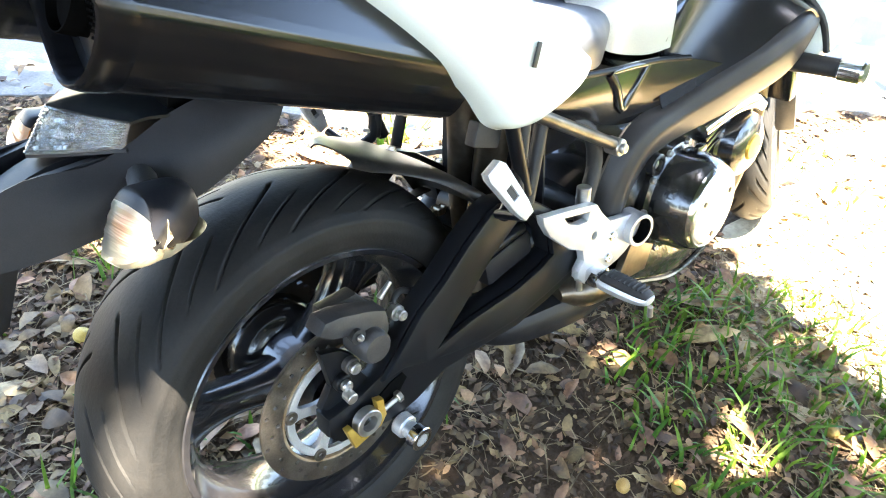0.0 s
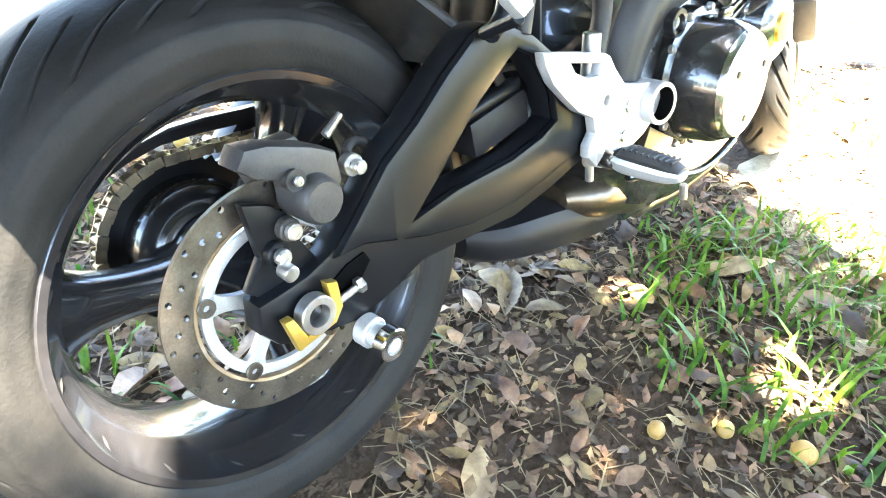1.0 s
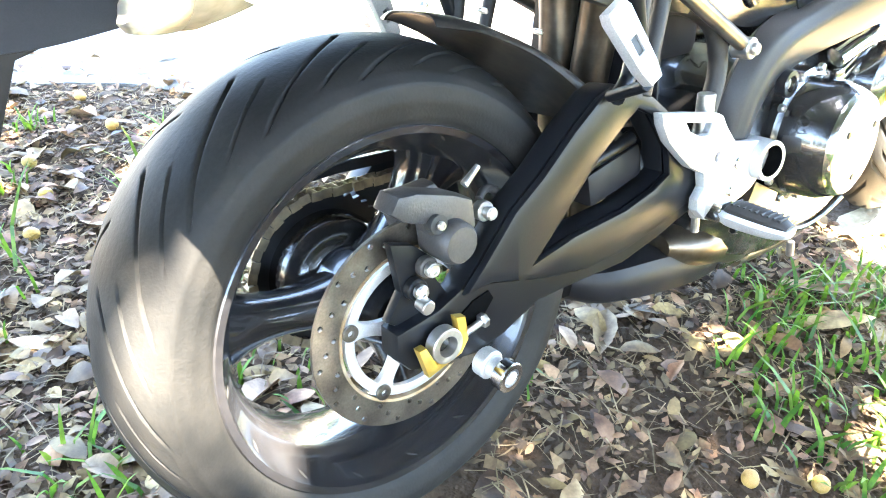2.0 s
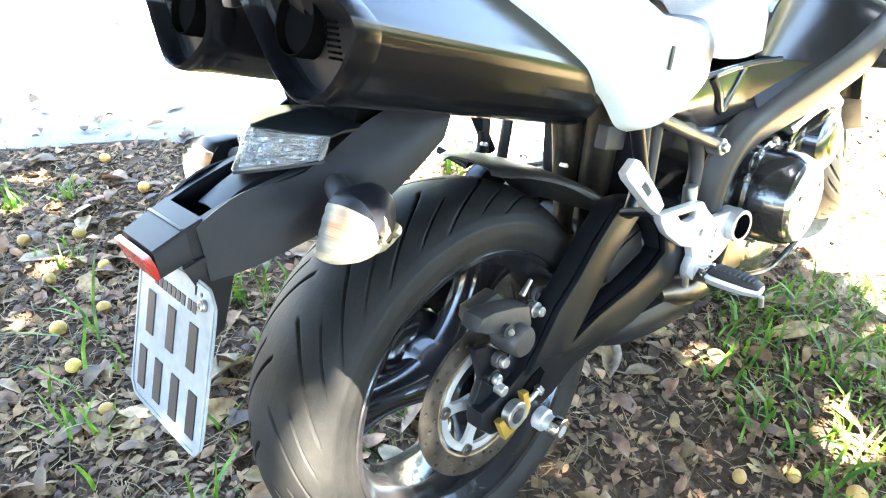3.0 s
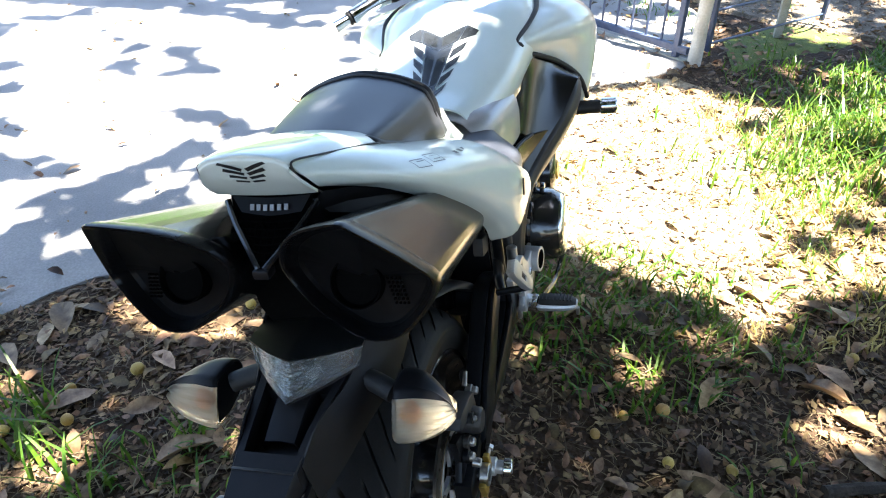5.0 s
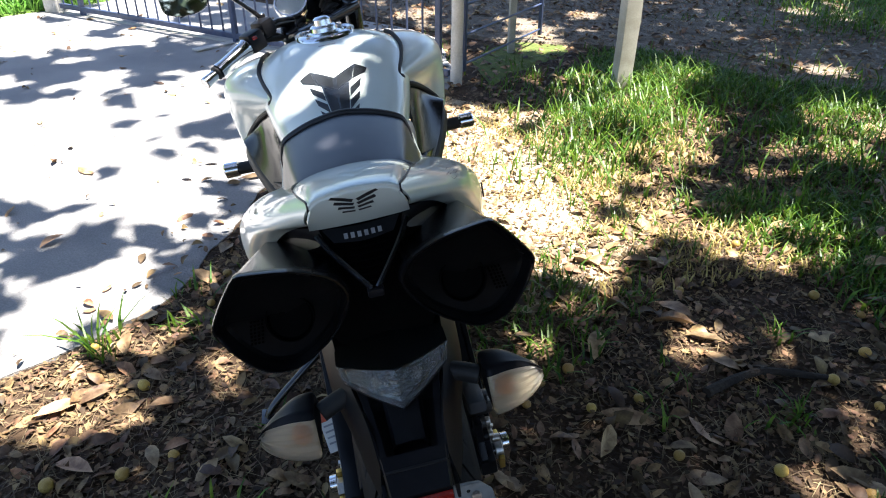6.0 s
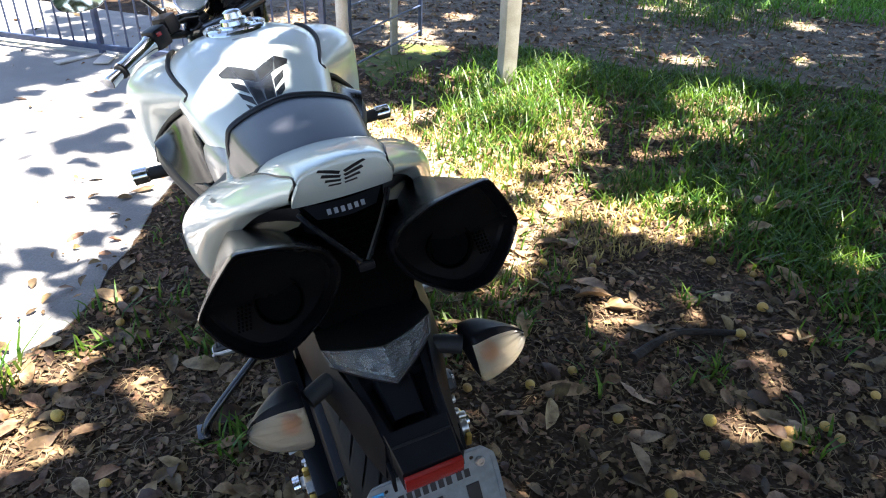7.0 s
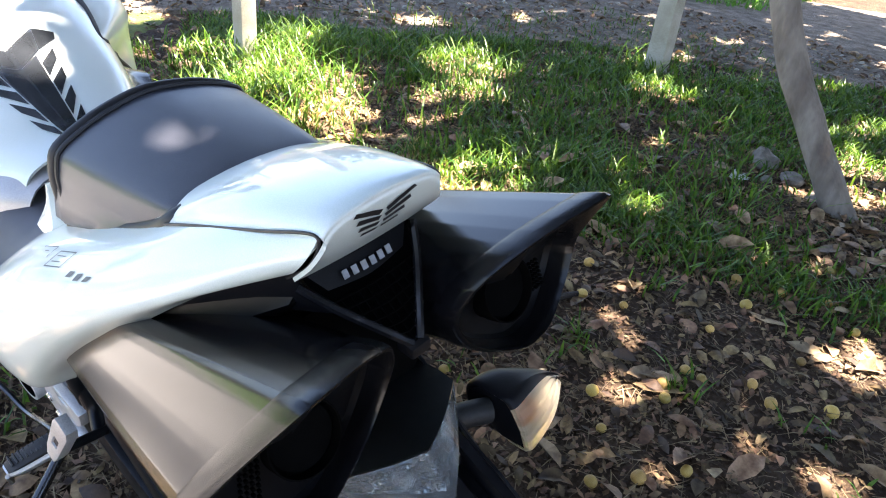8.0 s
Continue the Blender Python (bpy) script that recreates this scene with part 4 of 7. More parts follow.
# ---- tail and seats ----
def side_cowl(side):
    sec = [
        [(-0.180, 0.052, 1.053), (-0.184, 0.060, 1.047), (-0.178, 0.069, 1.03), (-0.157, 0.070, 1.007), (-0.13, 0.058, 0.992)],
        [(-0.07, 0.0815, 1.0165), (-0.07, 0.106, 1.006), (-0.067, 0.130, 0.984), (-0.07, 0.134, 0.966), (-0.07, 0.11, 0.957)],
        [(0.06, 0.098, 0.962), (0.06, 0.138, 0.953), (0.055, 0.177, 0.930), (0.035, 0.182, 0.900), (0.02, 0.150, 0.885)],
        [(0.155, 0.110, 0.922), (0.165, 0.160, 0.912), (0.16, 0.208, 0.880), (0.125, 0.210, 0.825), (0.11, 0.17, 0.807)],
        [(0.228, 0.122, 0.892), (0.240, 0.182, 0.869), (0.238, 0.235, 0.822), (0.185, 0.224, 0.757), (0.17, 0.18, 0.75)],
        [(0.300, 0.160, 0.838), (0.312, 0.208, 0.808), (0.295, 0.241, 0.768), (0.230, 0.225, 0.705), (0.21, 0.178, 0.698)],
        [(0.366, 0.210, 0.764), (0.363, 0.230, 0.752), (0.328, 0.237, 0.727), (0.268, 0.218, 0.692), (0.235, 0.182, 0.682)],
    ]
    sec = sec if side > 0 else mirrored(sec)
    cowl = part("side_cowl", loft(sec, 5, 5, thick=0.0035), WHITE, bike, "glossy white tail side cowl", sharp=50)
    fin = loft([[(0.224, side * 0.114, 0.948), (0.2245, side * 0.119, 0.946), (0.226, side * 0.119, 0.944)], [(0.219, side * 0.110, 0.915), (0.226, side * 0.125, 0.912), (0.247, side * 0.122, 0.910)],
                [(0.214, side * 0.108, 0.880), (0.228, side * 0.134, 0.878), (0.285, side * 0.132, 0.868)]], 3, 2, thick=0.004)
    part("seat_fin", fin, WHITE, cowl, "small white fin beside the seat")
    h = Vector((0.237, side * 0.2425, 0.790))
    b = box((0.007, 0.003, 0.030), Matrix.Translation(h) @ Matrix.Rotation(radians(18), 4, "Y"), 0.001)
    part("vent_slot", b, BAR, cowl)
    # outlined lettering, kept as plain frames and bars
    hint = Vector((0, side, 0.6))
    big, small = ((-0.012, 0.968), (0.028, 0.954)), ((0.092, 0.930), (0.108, 0.922), (0.124, 0.914))
    if side > 0:
        big, small = ((0.150, 0.908), (0.108, 0.930)), ((0.068, 0.948), (0.052, 0.954), (0.036, 0.960))
    along, up = (0.88, 0.12 * side, -0.46), (-0.1, -side * 0.72, 0.68)
    for x, z in big:
        for du, dv, w, h in ((0, 0.011, 0.034, 0.0013), (0, -0.011, 0.034, 0.0013), (-0.0165, 0, 0.0013, 0.022), (0.0165, 0, 0.0013, 0.022), (0.003, 0.004, 0.018, 0.0013), (0.003, -0.004, 0.018, 0.0013)):
            part("lettering_bar", decal(cowl, (x, side * 0.155, z), along, up, du, dv, w, h, hint), DARKBAR, cowl, smooth=False)
    for x, z in small:
        part("lettering_bar", decal(cowl, (x, side * 0.163, z), along, up, 0, -0.004, 0.010, 0.009, hint), DARKBAR, cowl, smooth=False)


side_cowl(1)
side_cowl(-1)


def tail_cowl():
    half = [(0.03, ((0, 0.998), (0.05, 0.994), (0.082, 0.986), (0.096, 0.975))), (-0.02, ((0, 1.020), (0.05, 1.016), (0.078, 1.007), (0.090, 0.996))),
            (-0.09, ((0, 1.043), (0.05, 1.040), (0.070, 1.032), (0.079, 1.022))), (-0.155, ((0, 1.0605), (0.045, 1.056), (0.060, 1.050), (0.066, 1.043))),
            (-0.186, ((0, 1.065), (0.04, 1.061), (0.054, 1.056), (0.0595, 1.051))), (-0.1895, ((0, 1.061), (0.04, 1.057), (0.053, 1.052), (0.058, 1.047))), (-0.190, ((0, 1.054), (0.04, 1.051), (0.053, 1.046), (0.058, 1.041))),
            (-0.180, ((0, 1.028), (0.04, 1.027), (0.057, 1.025), (0.0655, 1.022))), (-0.158, ((0, 0.996), (0.04, 0.997), (0.058, 0.998), (0.0685, 0.999)))]
    sec = [[(x, -y, z) for y, z in h[::-1]] + [(x, y, z) for y, z in h[1:]] for x, h in half]
    cowl = part("tail_cowl", loft(sec, 4, 3, thick=0.0035), WHITE, bike, "glossy white tail centre cowl", sharp=50)
    for s in (-1, 1):
        part("seam", tube([(0.0, s * 0.094, 0.9885), (-0.05, s * 0.087, 1.008), (-0.13, s * 0.073, 1.0355), (-0.178, s * 0.0615, 1.051), (-0.186, s * 0.0605, 1.044), (-0.172, s * 0.0635, 1.018), (-0.140, s * 0.064, 0.99)], 0.0014, 5, 6), BAR, cowl)
    # an emblem of plain dark blades
    hint = Vector((-1, 0, -0.2))
    for s in (-1, 1):
        for k in range(4):
            tilt = radians(s * (26 - 5 * k))
            u, v = Vector((0, math.cos(tilt), math.sin(tilt))), Vector((0.35, -math.sin(tilt), math.cos(tilt)))
            part("emblem_blade", decal(cowl, Vector((-0.190 + 0.004 * k, s * (0.0105 + 0.002 * (3 - k)), 1.050 - 0.0085 * k)), u, v, 0, 0, 0.017 + 0.0045 * (3 - k), 0.0068, hint), BAR, cowl, smooth=False)


tail_cowl()


def passenger_seat():
    def ringof(x, zt, zs, zb, w):
        """Across the pad: peaked gently at the middle, rounding over at the shoulders."""
        half = [(0.0, zt), (w * 0.25, zt - 0.10 * (zt - zs)), (w * 0.58, zt - 0.38 * (zt - zs)), (w * 0.90, zs + 0.004), (w * 0.985, zs - 0.012), (w * 1.035, zs - 0.034), (w * 1.05, zb)]
        return [(x, y, z) for y, z in half] + [(x, 0, zb - 0.004)] + [(x, -y, z) for y, z in half[:0:-1]]
    sec = [ringof(-0.008, 0.990, 0.984, 0.976, 0.080), ringof(-0.002, 1.000, 0.992, 0.974, 0.086), ringof(0.010, 1.005, 0.994, 0.970, 0.090), ringof(0.06, 1.010, 0.992, 0.950, 0.098), ringof(0.13, 1.015, 0.989, 0.922, 0.107),
           ringof(0.19, 1.018, 0.986, 0.900, 0.113), ringof(0.206, 1.017, 0.984, 0.896, 0.113), ringof(0.224, 1.008, 0.974, 0.893, 0.112), ringof(0.236, 0.980, 0.950, 0.890, 0.106)]
    seat = part("passenger_seat", loft(sec, 4, 3, True, True), VINYL, bike, "dark grained vinyl passenger seat", sharp=60)
    edge = ((0.119, 0.905), (0.117, 0.952), (0.1125, 0.974), (0.1025, 0.991), (0.0655, 1.0072), (0.030, 1.0160), (0.0, 1.0195))
    seam = [(0.196, y, z) for y, z in edge] + [(0.196, -y, z) for y, z in edge[-2::-1]]
    part("piping", tube(seam, 0.0030, 4, 8), PIPING, seat)
    roll = [(0.211, y * 0.985, z - 0.004) for y, z in edge] + [(0.211, -y * 0.985, z - 0.004) for y, z in edge[-2::-1]]
    part("front_roll", tube(roll, 0.0065, 4, 10), PIPING, seat, "rolled dark seat edge")
    part("rear_band", tube([(0.20, 0.116, 0.903), (0.10, 0.106, 0.937), (0.02, 0.092, 0.974), (-0.004, 0.075, 0.993), (-0.008, 0, 1.000), (-0.004, -0.075, 0.993), (0.02, -0.092, 0.974), (0.10, -0.106, 0.937), (0.20, -0.116, 0.903)], 0.009, 5, 10), PIPING, seat)
    # the rider's seat dips behind the tank and swells out at the sides
    sec = [[(x, -w, zb), (x, -w * 1.02, zs), (x, -w * 0.80, zt - 0.004), (x, 0, zt), (x, w * 0.80, zt - 0.004), (x, w * 1.02, zs), (x, w, zb)]
           for x, zt, zs, zb, w in ((0.23, 0.872, 0.840, 0.81, 0.120), (0.28, 0.838, 0.815, 0.76, 0.165), (0.33, 0.822, 0.800, 0.745, 0.203), (0.375, 0.812, 0.785, 0.735, 0.213), (0.43, 0.800, 0.770, 0.725, 0.195), (0.50, 0.792, 0.760, 0.72, 0.155), (0.58, 0.792, 0.77, 0.74, 0.11))]
    part("rider_seat", loft(sec, 4, 4, thick=0.01), VINYL, bike, "dark vinyl rider seat")


passenger_seat()


def tail_underside():
    sec = [[(x, -w, zb), (x, -w * 1.05, zt - 0.02), (x, -w * 0.7, zt), (x, w * 0.7, zt), (x, w * 1.05, zt - 0.02), (x, w, zb)]
           for x, zt, zb, w in ((-0.135, 0.985, 0.955, 0.055), (-0.08, 0.975, 0.90, 0.085), (0.0, 0.955, 0.85, 0.115), (0.10, 0.90, 0.805, 0.130), (0.24, 0.83, 0.765, 0.13), (0.36, 0.79, 0.72, 0.12))]
    body = part("tail_body", loft(sec, 4, 2, True, True), CAP, bike, "black inner tail body")
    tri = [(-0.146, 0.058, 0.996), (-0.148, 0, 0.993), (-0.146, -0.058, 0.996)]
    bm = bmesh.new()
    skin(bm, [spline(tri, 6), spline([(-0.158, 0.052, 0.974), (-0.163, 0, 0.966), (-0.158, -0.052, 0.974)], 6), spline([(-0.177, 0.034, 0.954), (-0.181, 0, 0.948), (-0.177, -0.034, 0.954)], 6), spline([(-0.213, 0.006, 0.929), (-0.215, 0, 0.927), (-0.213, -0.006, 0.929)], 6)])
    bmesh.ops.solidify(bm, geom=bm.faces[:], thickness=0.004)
    # panel and grille get no sheen, their shade is in the black
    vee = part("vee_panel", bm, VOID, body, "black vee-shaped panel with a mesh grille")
    grid = bmesh.new()
    for k in range(7):
        t = k / 6
        y = 0.040 * (1 - t)
        p = Vector((-0.164 - 0.046 * t, 0, 0.966 - 0.038 * t))
        tube([p + Vector((-0.004, -y - 0.004, 0.001)), p + Vector((-0.007, 0, 0)), p + Vector((-0.004, y + 0.004, 0.001))], 0.0009, 3, 4, grid)
    for k in range(-4, 5):
        y = 0.0088 * k
        e = 1 - abs(y) / 0.044
        tube([(-0.168, y, 0.966), (-0.168 - 0.046 * e, y * 0.98, 0.966 - 0.038 * e)], 0.0007, 2, 4, grid)
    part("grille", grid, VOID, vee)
    for s in (-1, 1):
        part("vee_rib", tube([(-0.150, s * 0.062, 0.985), (-0.172, s * 0.046, 0.966), (-0.196, s * 0.024, 0.945), (-0.217, s * 0.004, 0.927)], 0.0042, 4, 8), GLOSSBLACK, vee)
    part("foot", box((0.02, 0.022, 0.012), Matrix.Translation((-0.214, 0, 0.922)), 0.003), PLASTIC, vee)
    bm = bmesh.new()
    skin(bm, [spline([(-0.1495, 0.054, 0.992), (-0.1530, 0, 0.990), (-0.1495, -0.054, 0.992)], 6), spline([(-0.160, 0.041, 0.974), (-0.1645, 0, 0.971), (-0.160, -0.041, 0.974)], 6)])
    bmesh.ops.solidify(bm, geom=bm.faces[:], thickness=0.003)
    part("badge_plate", bm, PLASTIC, vee, "dark blue-grey badge plate with pale bars")
    for k in range(6):  # brand lettering as plain bars
        y = (2.5 - k) * 0.0093
        m = Matrix.Translation((-0.1592 - 0.0040 * (1 - abs(y) / 0.045), y, 0.9815)) @ Matrix.Rotation(radians(-57), 4, "Y")
        part("lettering_bar", box((0.0075, 0.0052, 0.0012), m, 0.0), LIGHTBAR, vee, smooth=False)
    for s in (-1, 1):
        part("flank", loft([[(-0.135, s * 0.060, 0.988), (-0.148, s * 0.052, 0.970), (-0.166, s * 0.040, 0.952)], [(-0.045, s * 0.122, 0.948), (-0.06, s * 0.098, 0.934), (-0.085, s * 0.066, 0.925)], [(0.055, s * 0.152, 0.878), (0.04, s * 0.125, 0.876), (0.02, s * 0.09, 0.878)], [(0.15, s * 0.170, 0.80), (0.15, s * 0.14, 0.815), (0.14, s * 0.105, 0.825)]], 5, 3, thick=0.003), PLASTIC, body)


tail_underside()


def plate_carrier():
    sec = [[(x, -w, zt - h), (x, -w * 1.0, zt - 0.008), (x, -w * 0.88, zt), (x, w * 0.88, zt), (x, w * 1.0, zt - 0.008), (x, w, zt - h)]
           for x, zt, h, w in ((-0.032, 0.790, 0.035, 0.080), (-0.05, 0.786, 0.052, 0.085), (-0.09, 0.783, 0.063, 0.084), (-0.14, 0.768, 0.067, 0.079), (-0.19, 0.742, 0.055, 0.066), (-0.225, 0.732, 0.05, 0.058))]
    tray = part("undertray", loft(sec, 4, 2, True, True), PLASTIC, bike, "black undertray with number plate carrier")
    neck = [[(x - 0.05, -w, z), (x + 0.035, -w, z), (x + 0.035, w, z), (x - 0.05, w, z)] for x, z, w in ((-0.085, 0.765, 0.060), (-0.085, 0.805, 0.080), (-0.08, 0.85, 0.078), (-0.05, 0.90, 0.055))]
    # the neck's black holds the shade between the mufflers
    part("tray_neck", loft(neck, 3, 1, True, True), VOID, tray, "black inner tray with its shade in the colour")
    # twin rails with a hollow between, down to the reflector box
    for s in (-1, 1):
        rail = [[(x, s * w, z), (x, s * (w - 0.011), z), (x, s * (w - 0.010), z - d), (x, s * w, z - d)] for x, z, w, d in ((-0.19, 0.748, 0.064, 0.04), (-0.25, 0.741, 0.055, 0.045), (-0.30, 0.733, 0.049, 0.042), (-0.345, 0.720, 0.045, 0.036))]
        part("rail", loft(rail, 3, 1, True, True), PLASTIC, tray)
    part("tray_floor", loft([[(-0.19, -0.055, 0.722), (-0.19, 0.055, 0.722)], [(-0.26, -0.045, 0.712), (-0.26, 0.045, 0.712)], [(-0.345, -0.040, 0.690), (-0.345, 0.040, 0.690)]], 3, 3, thick=0.006), PLASTIC, tray)
    part("tray_hump", loft([[(x, -w, z - 0.02), (x, -w * 0.8, z), (x, w * 0.8, z), (x, w, z - 0.02)] for x, z, w in ((-0.20, 0.742, 0.030), (-0.25, 0.738, 0.028), (-0.30, 0.720, 0.026))], 3, 2, thick=0.004), PLASTIC, tray)
    boxy = loft([[(x, -w, z - h), (x, -w, z - 0.004), (x, -w * 0.94, z), (x, w * 0.94, z), (x, w, z - 0.004), (x, w, z - h)] for x, z, h, w in ((-0.325, 0.728, 0.038, 0.047), (-0.35, 0.721, 0.034, 0.044), (-0.381, 0.711, 0.031, 0.041))], 3, 1, True, True)
    part("lamp_box", boxy, PLASTIC, tray)
    part("trim_strip", box((0.004, 0.084, 0.0025), Matrix.Translation((-0.347, 0, 0.7225)), 0.0008), BAR, tray)
    part("reflector", box((0.008, 0.081, 0.029), Matrix.Translation((-0.385, 0, 0.693)) @ Matrix.Rotation(radians(-12), 4, "Y"), 0.002), RED, tray, "red rear reflector")
    stay = prism([(-0.27, 0.70), (-0.36, 0.685), (-0.352, 0.66), (-0.372, 0.60), (-0.36, 0.585), (-0.335, 0.60), (-0.31, 0.655), (-0.28, 0.665)], -0.052, -0.046, (), 0.001)
    part("plate_stay", stay, PLASTIC, tray)
    part("plate_stay", prism([(-0.27, 0.70), (-0.36, 0.685), (-0.352, 0.66), (-0.372, 0.60), (-0.36, 0.585), (-0.335, 0.60), (-0.31, 0.655), (-0.28, 0.665)], 0.046, 0.052, (), 0.001), PLASTIC, tray)
    for s in (-1, 1):
        flare = [[(-0.015, 0.085, 0.815), (-0.022, 0.108, 0.775), (-0.042, 0.112, 0.742)], [(-0.08, 0.086, 0.795), (-0.085, 0.107, 0.752), (-0.10, 0.110, 0.711)], [(-0.14, 0.083, 0.780), (-0.142, 0.099, 0.734), (-0.15, 0.103, 0.690)],
                 [(-0.21, 0.067, 0.745), (-0.212, 0.081, 0.714), (-0.22, 0.084, 0.676)], [(-0.28, 0.053, 0.742), (-0.283, 0.063, 0.702), (-0.29, 0.069, 0.664)], [(-0.335, 0.047, 0.722), (-0.335, 0.051, 0.692), (-0.338, 0.056, 0.662)]]
        part("side_flare", loft([[(x, s * y, z) for x, y, z in r] for r in flare], 4, 4, thick=0.003), PLASTIC, tray, "broad black flank of the undertray")
    # plate
    top, bot = Vector((-0.3475, 0, 0.668)), Vector((-0.417, 0, 0.484))
    up = (top - bot).normalized()
    out = Vector((up.z * -1, 0, up.x)).normalized()
    h = (top - bot).length
    M = Matrix(((0.0, -out.x, up.x, bot.x), (1.0, 0.0, 0.0, 0.0), (0.0, -out.z, up.z, bot.z), (0, 0, 0, 1)))
    w = 0.097
    outline = [(p.x, p.z) for p in rounded([(-w, 0, 0), (w, 0, 0), (w, 0, h), (-w, 0, h)], 0.10, 3)]
    plate = part("number_plate", prism(outline, -0.001, 0.001, [circle(x, h - 0.014, 0.003, 8) for x in (-0.062, 0.062)], 0.0004, m=M), PLATEM, bike, "grey embossed number plate with dark bars")
    part("plate_border", prism([(p.x, p.z) for p in rounded([(-w + 0.003, 0, 0.003), (w - 0.003, 0, 0.003), (w - 0.003, 0, h - 0.003), (-w + 0.003, 0, h - 0.003)], 0.07, 2)], -0.0024, -0.0009,
                               [[(p.x, p.z) for p in rounded([(-w + 0.007, 0, 0.007), (w - 0.007, 0, 0.007), (w - 0.007, 0, h - 0.007), (-w + 0.007, 0, h - 0.007)], 0.07, 2)]], m=M), PLATEM, plate)
    for cx, n, z0, hh, ww in ((0, 3, 0.094, 0.052, 0.019), (0, 4, 0.020, 0.052, 0.019)):
        for k in range(n):
            x = cx + (k - (n - 1) / 2) * (0.054 if n == 3 else 0.044)
            part("plate_bar", prism([(x - ww / 2, z0), (x + ww / 2, z0), (x + ww / 2, z0 + hh), (x - ww / 2, z0 + hh)], -0.0026, -0.0009, m=M), BAR, plate, smooth=False)
    for k in range(9):  # the small line above
        x = (k - 4.4) * 0.0115 + (0.004 if k > 1 else 0)
        part("plate_bar", prism([(x - 0.004, 0.158), (x + 0.004, 0.158), (x + 0.004, 0.170), (x - 0.004, 0.170)], -0.002, -0.0009, m=M), BAR, plate, smooth=False)
    part("plate_sticker", prism([(0.066, h - 0.034), (0.088, h - 0.034), (0.088, h - 0.012), (0.066, h - 0.012)], -0.002, -0.0009, m=M), BLUE, plate, "small blue sticker", smooth=False)
    for x in (-0.072, 0.072):
        p = M @ Vector((x, -0.001, h - 0.022))
        bolt(p, out, plate, 0.007, 0.005)


plate_carrier()


def tail_lamp():
    L, R = Vector((-0.180, 0.084, 0.780)), Vector((-0.180, -0.084, 0.780))
    top, bot = Vector((-0.229, 0, 0.791)), Vector((-0.262, 0, 0.748))
    def row(k):
        """From corner to corner over the middle ridge; k runs down the ridge."""
        c = top.lerp(bot, k)
        pts = []
        for side, n in ((L, 9), (R, 9)):
            first = side is L
            side = side.lerp(Vector((-0.190, side.y * 0.93, 0.755)), k)
            run = [side.lerp(c, (j / n) ** 0.95) + Vector((-0.004, 0, 0)) * math.sin(math.pi * j / n) for j in range(n + 1)]
            pts += run if first else run[-2::-1]
        return pts
    bm = bmesh.new()
    rows = []
    for k in range(23):  # moulded ribs across the lens
        r = spline(row(k / 22), 3)
        rows.append([q + Vector((-0.0015 * (k % 2), 0, 0)) * max(0.0, 1 - abs(q.y) / 0.07) for q in r])
    skin(bm, rows)
    bmesh.ops.remove_doubles(bm, verts=bm.verts, dist=1e-5)
    lamp = part("tail_lamp", bm, LENS, bike, "clear ribbed vee-shaped tail lamp", sharp=8)
    bm = bmesh.new()
    cells = random.Random(9)
    grid = [[q * 0.93 + Vector((-0.19, 0, 0.768)) * 0.07 + Vector((0.006, 0, 0)) for q in spline(row(j / 15), 3)] for j in range(16)]
    for j in range(15):  # moulded facets, each tilted its own way
        for i in range(2, len(grid[0]) - 3):
            lean = 0.0022 if j % 2 else -0.0010
            d = [Vector((lean * (k < 2) + 0.0012 * (i % 2) * (k in (1, 2)) + cells.uniform(-0.0009, 0.0009), 0, 0)) for k in range(4)]
            bm.faces.new([bm.verts.new(q + w) for q, w in zip((grid[j][i], grid[j][i + 1], grid[j + 1][i + 1], grid[j + 1][i]), d)])
    part("lamp_reflector", bm, REFLECTOR, lamp, smooth=False)
    edge = row(0.0)
    cover = [[q + Vector((0.001, 0, 0.001)) for q in edge], [q.lerp(Vector((-0.13, q.y, 0.790 - 0.16 * abs(q.y))), 0.4) + Vector((0, 0, 0.003)) for q in edge], [Vector((-0.13, q.y, 0.790 - 0.16 * abs(q.y))) for q in edge]]
    part("lamp_cover", loft(cover, 4, 1, thick=0.003), SMOKED, lamp, "smoked black lamp top")
    low = row(1.0)
    part("lamp_base", loft([[q + Vector((0.001, 0, -0.001)) for q in low], [Vector((-0.17, q.y * 0.7, 0.742)) for q in low]], 3, 1, thick=0.003), PLASTIC, lamp)
    for s in (-1, 1):
        part("bulb", rod((-0.212, s * 0.03, 0.768), (-0.230, s * 0.026, 0.768), 0.008, seg=14), GLASS, lamp)
    for s in (-1, 1):
        signal(s)


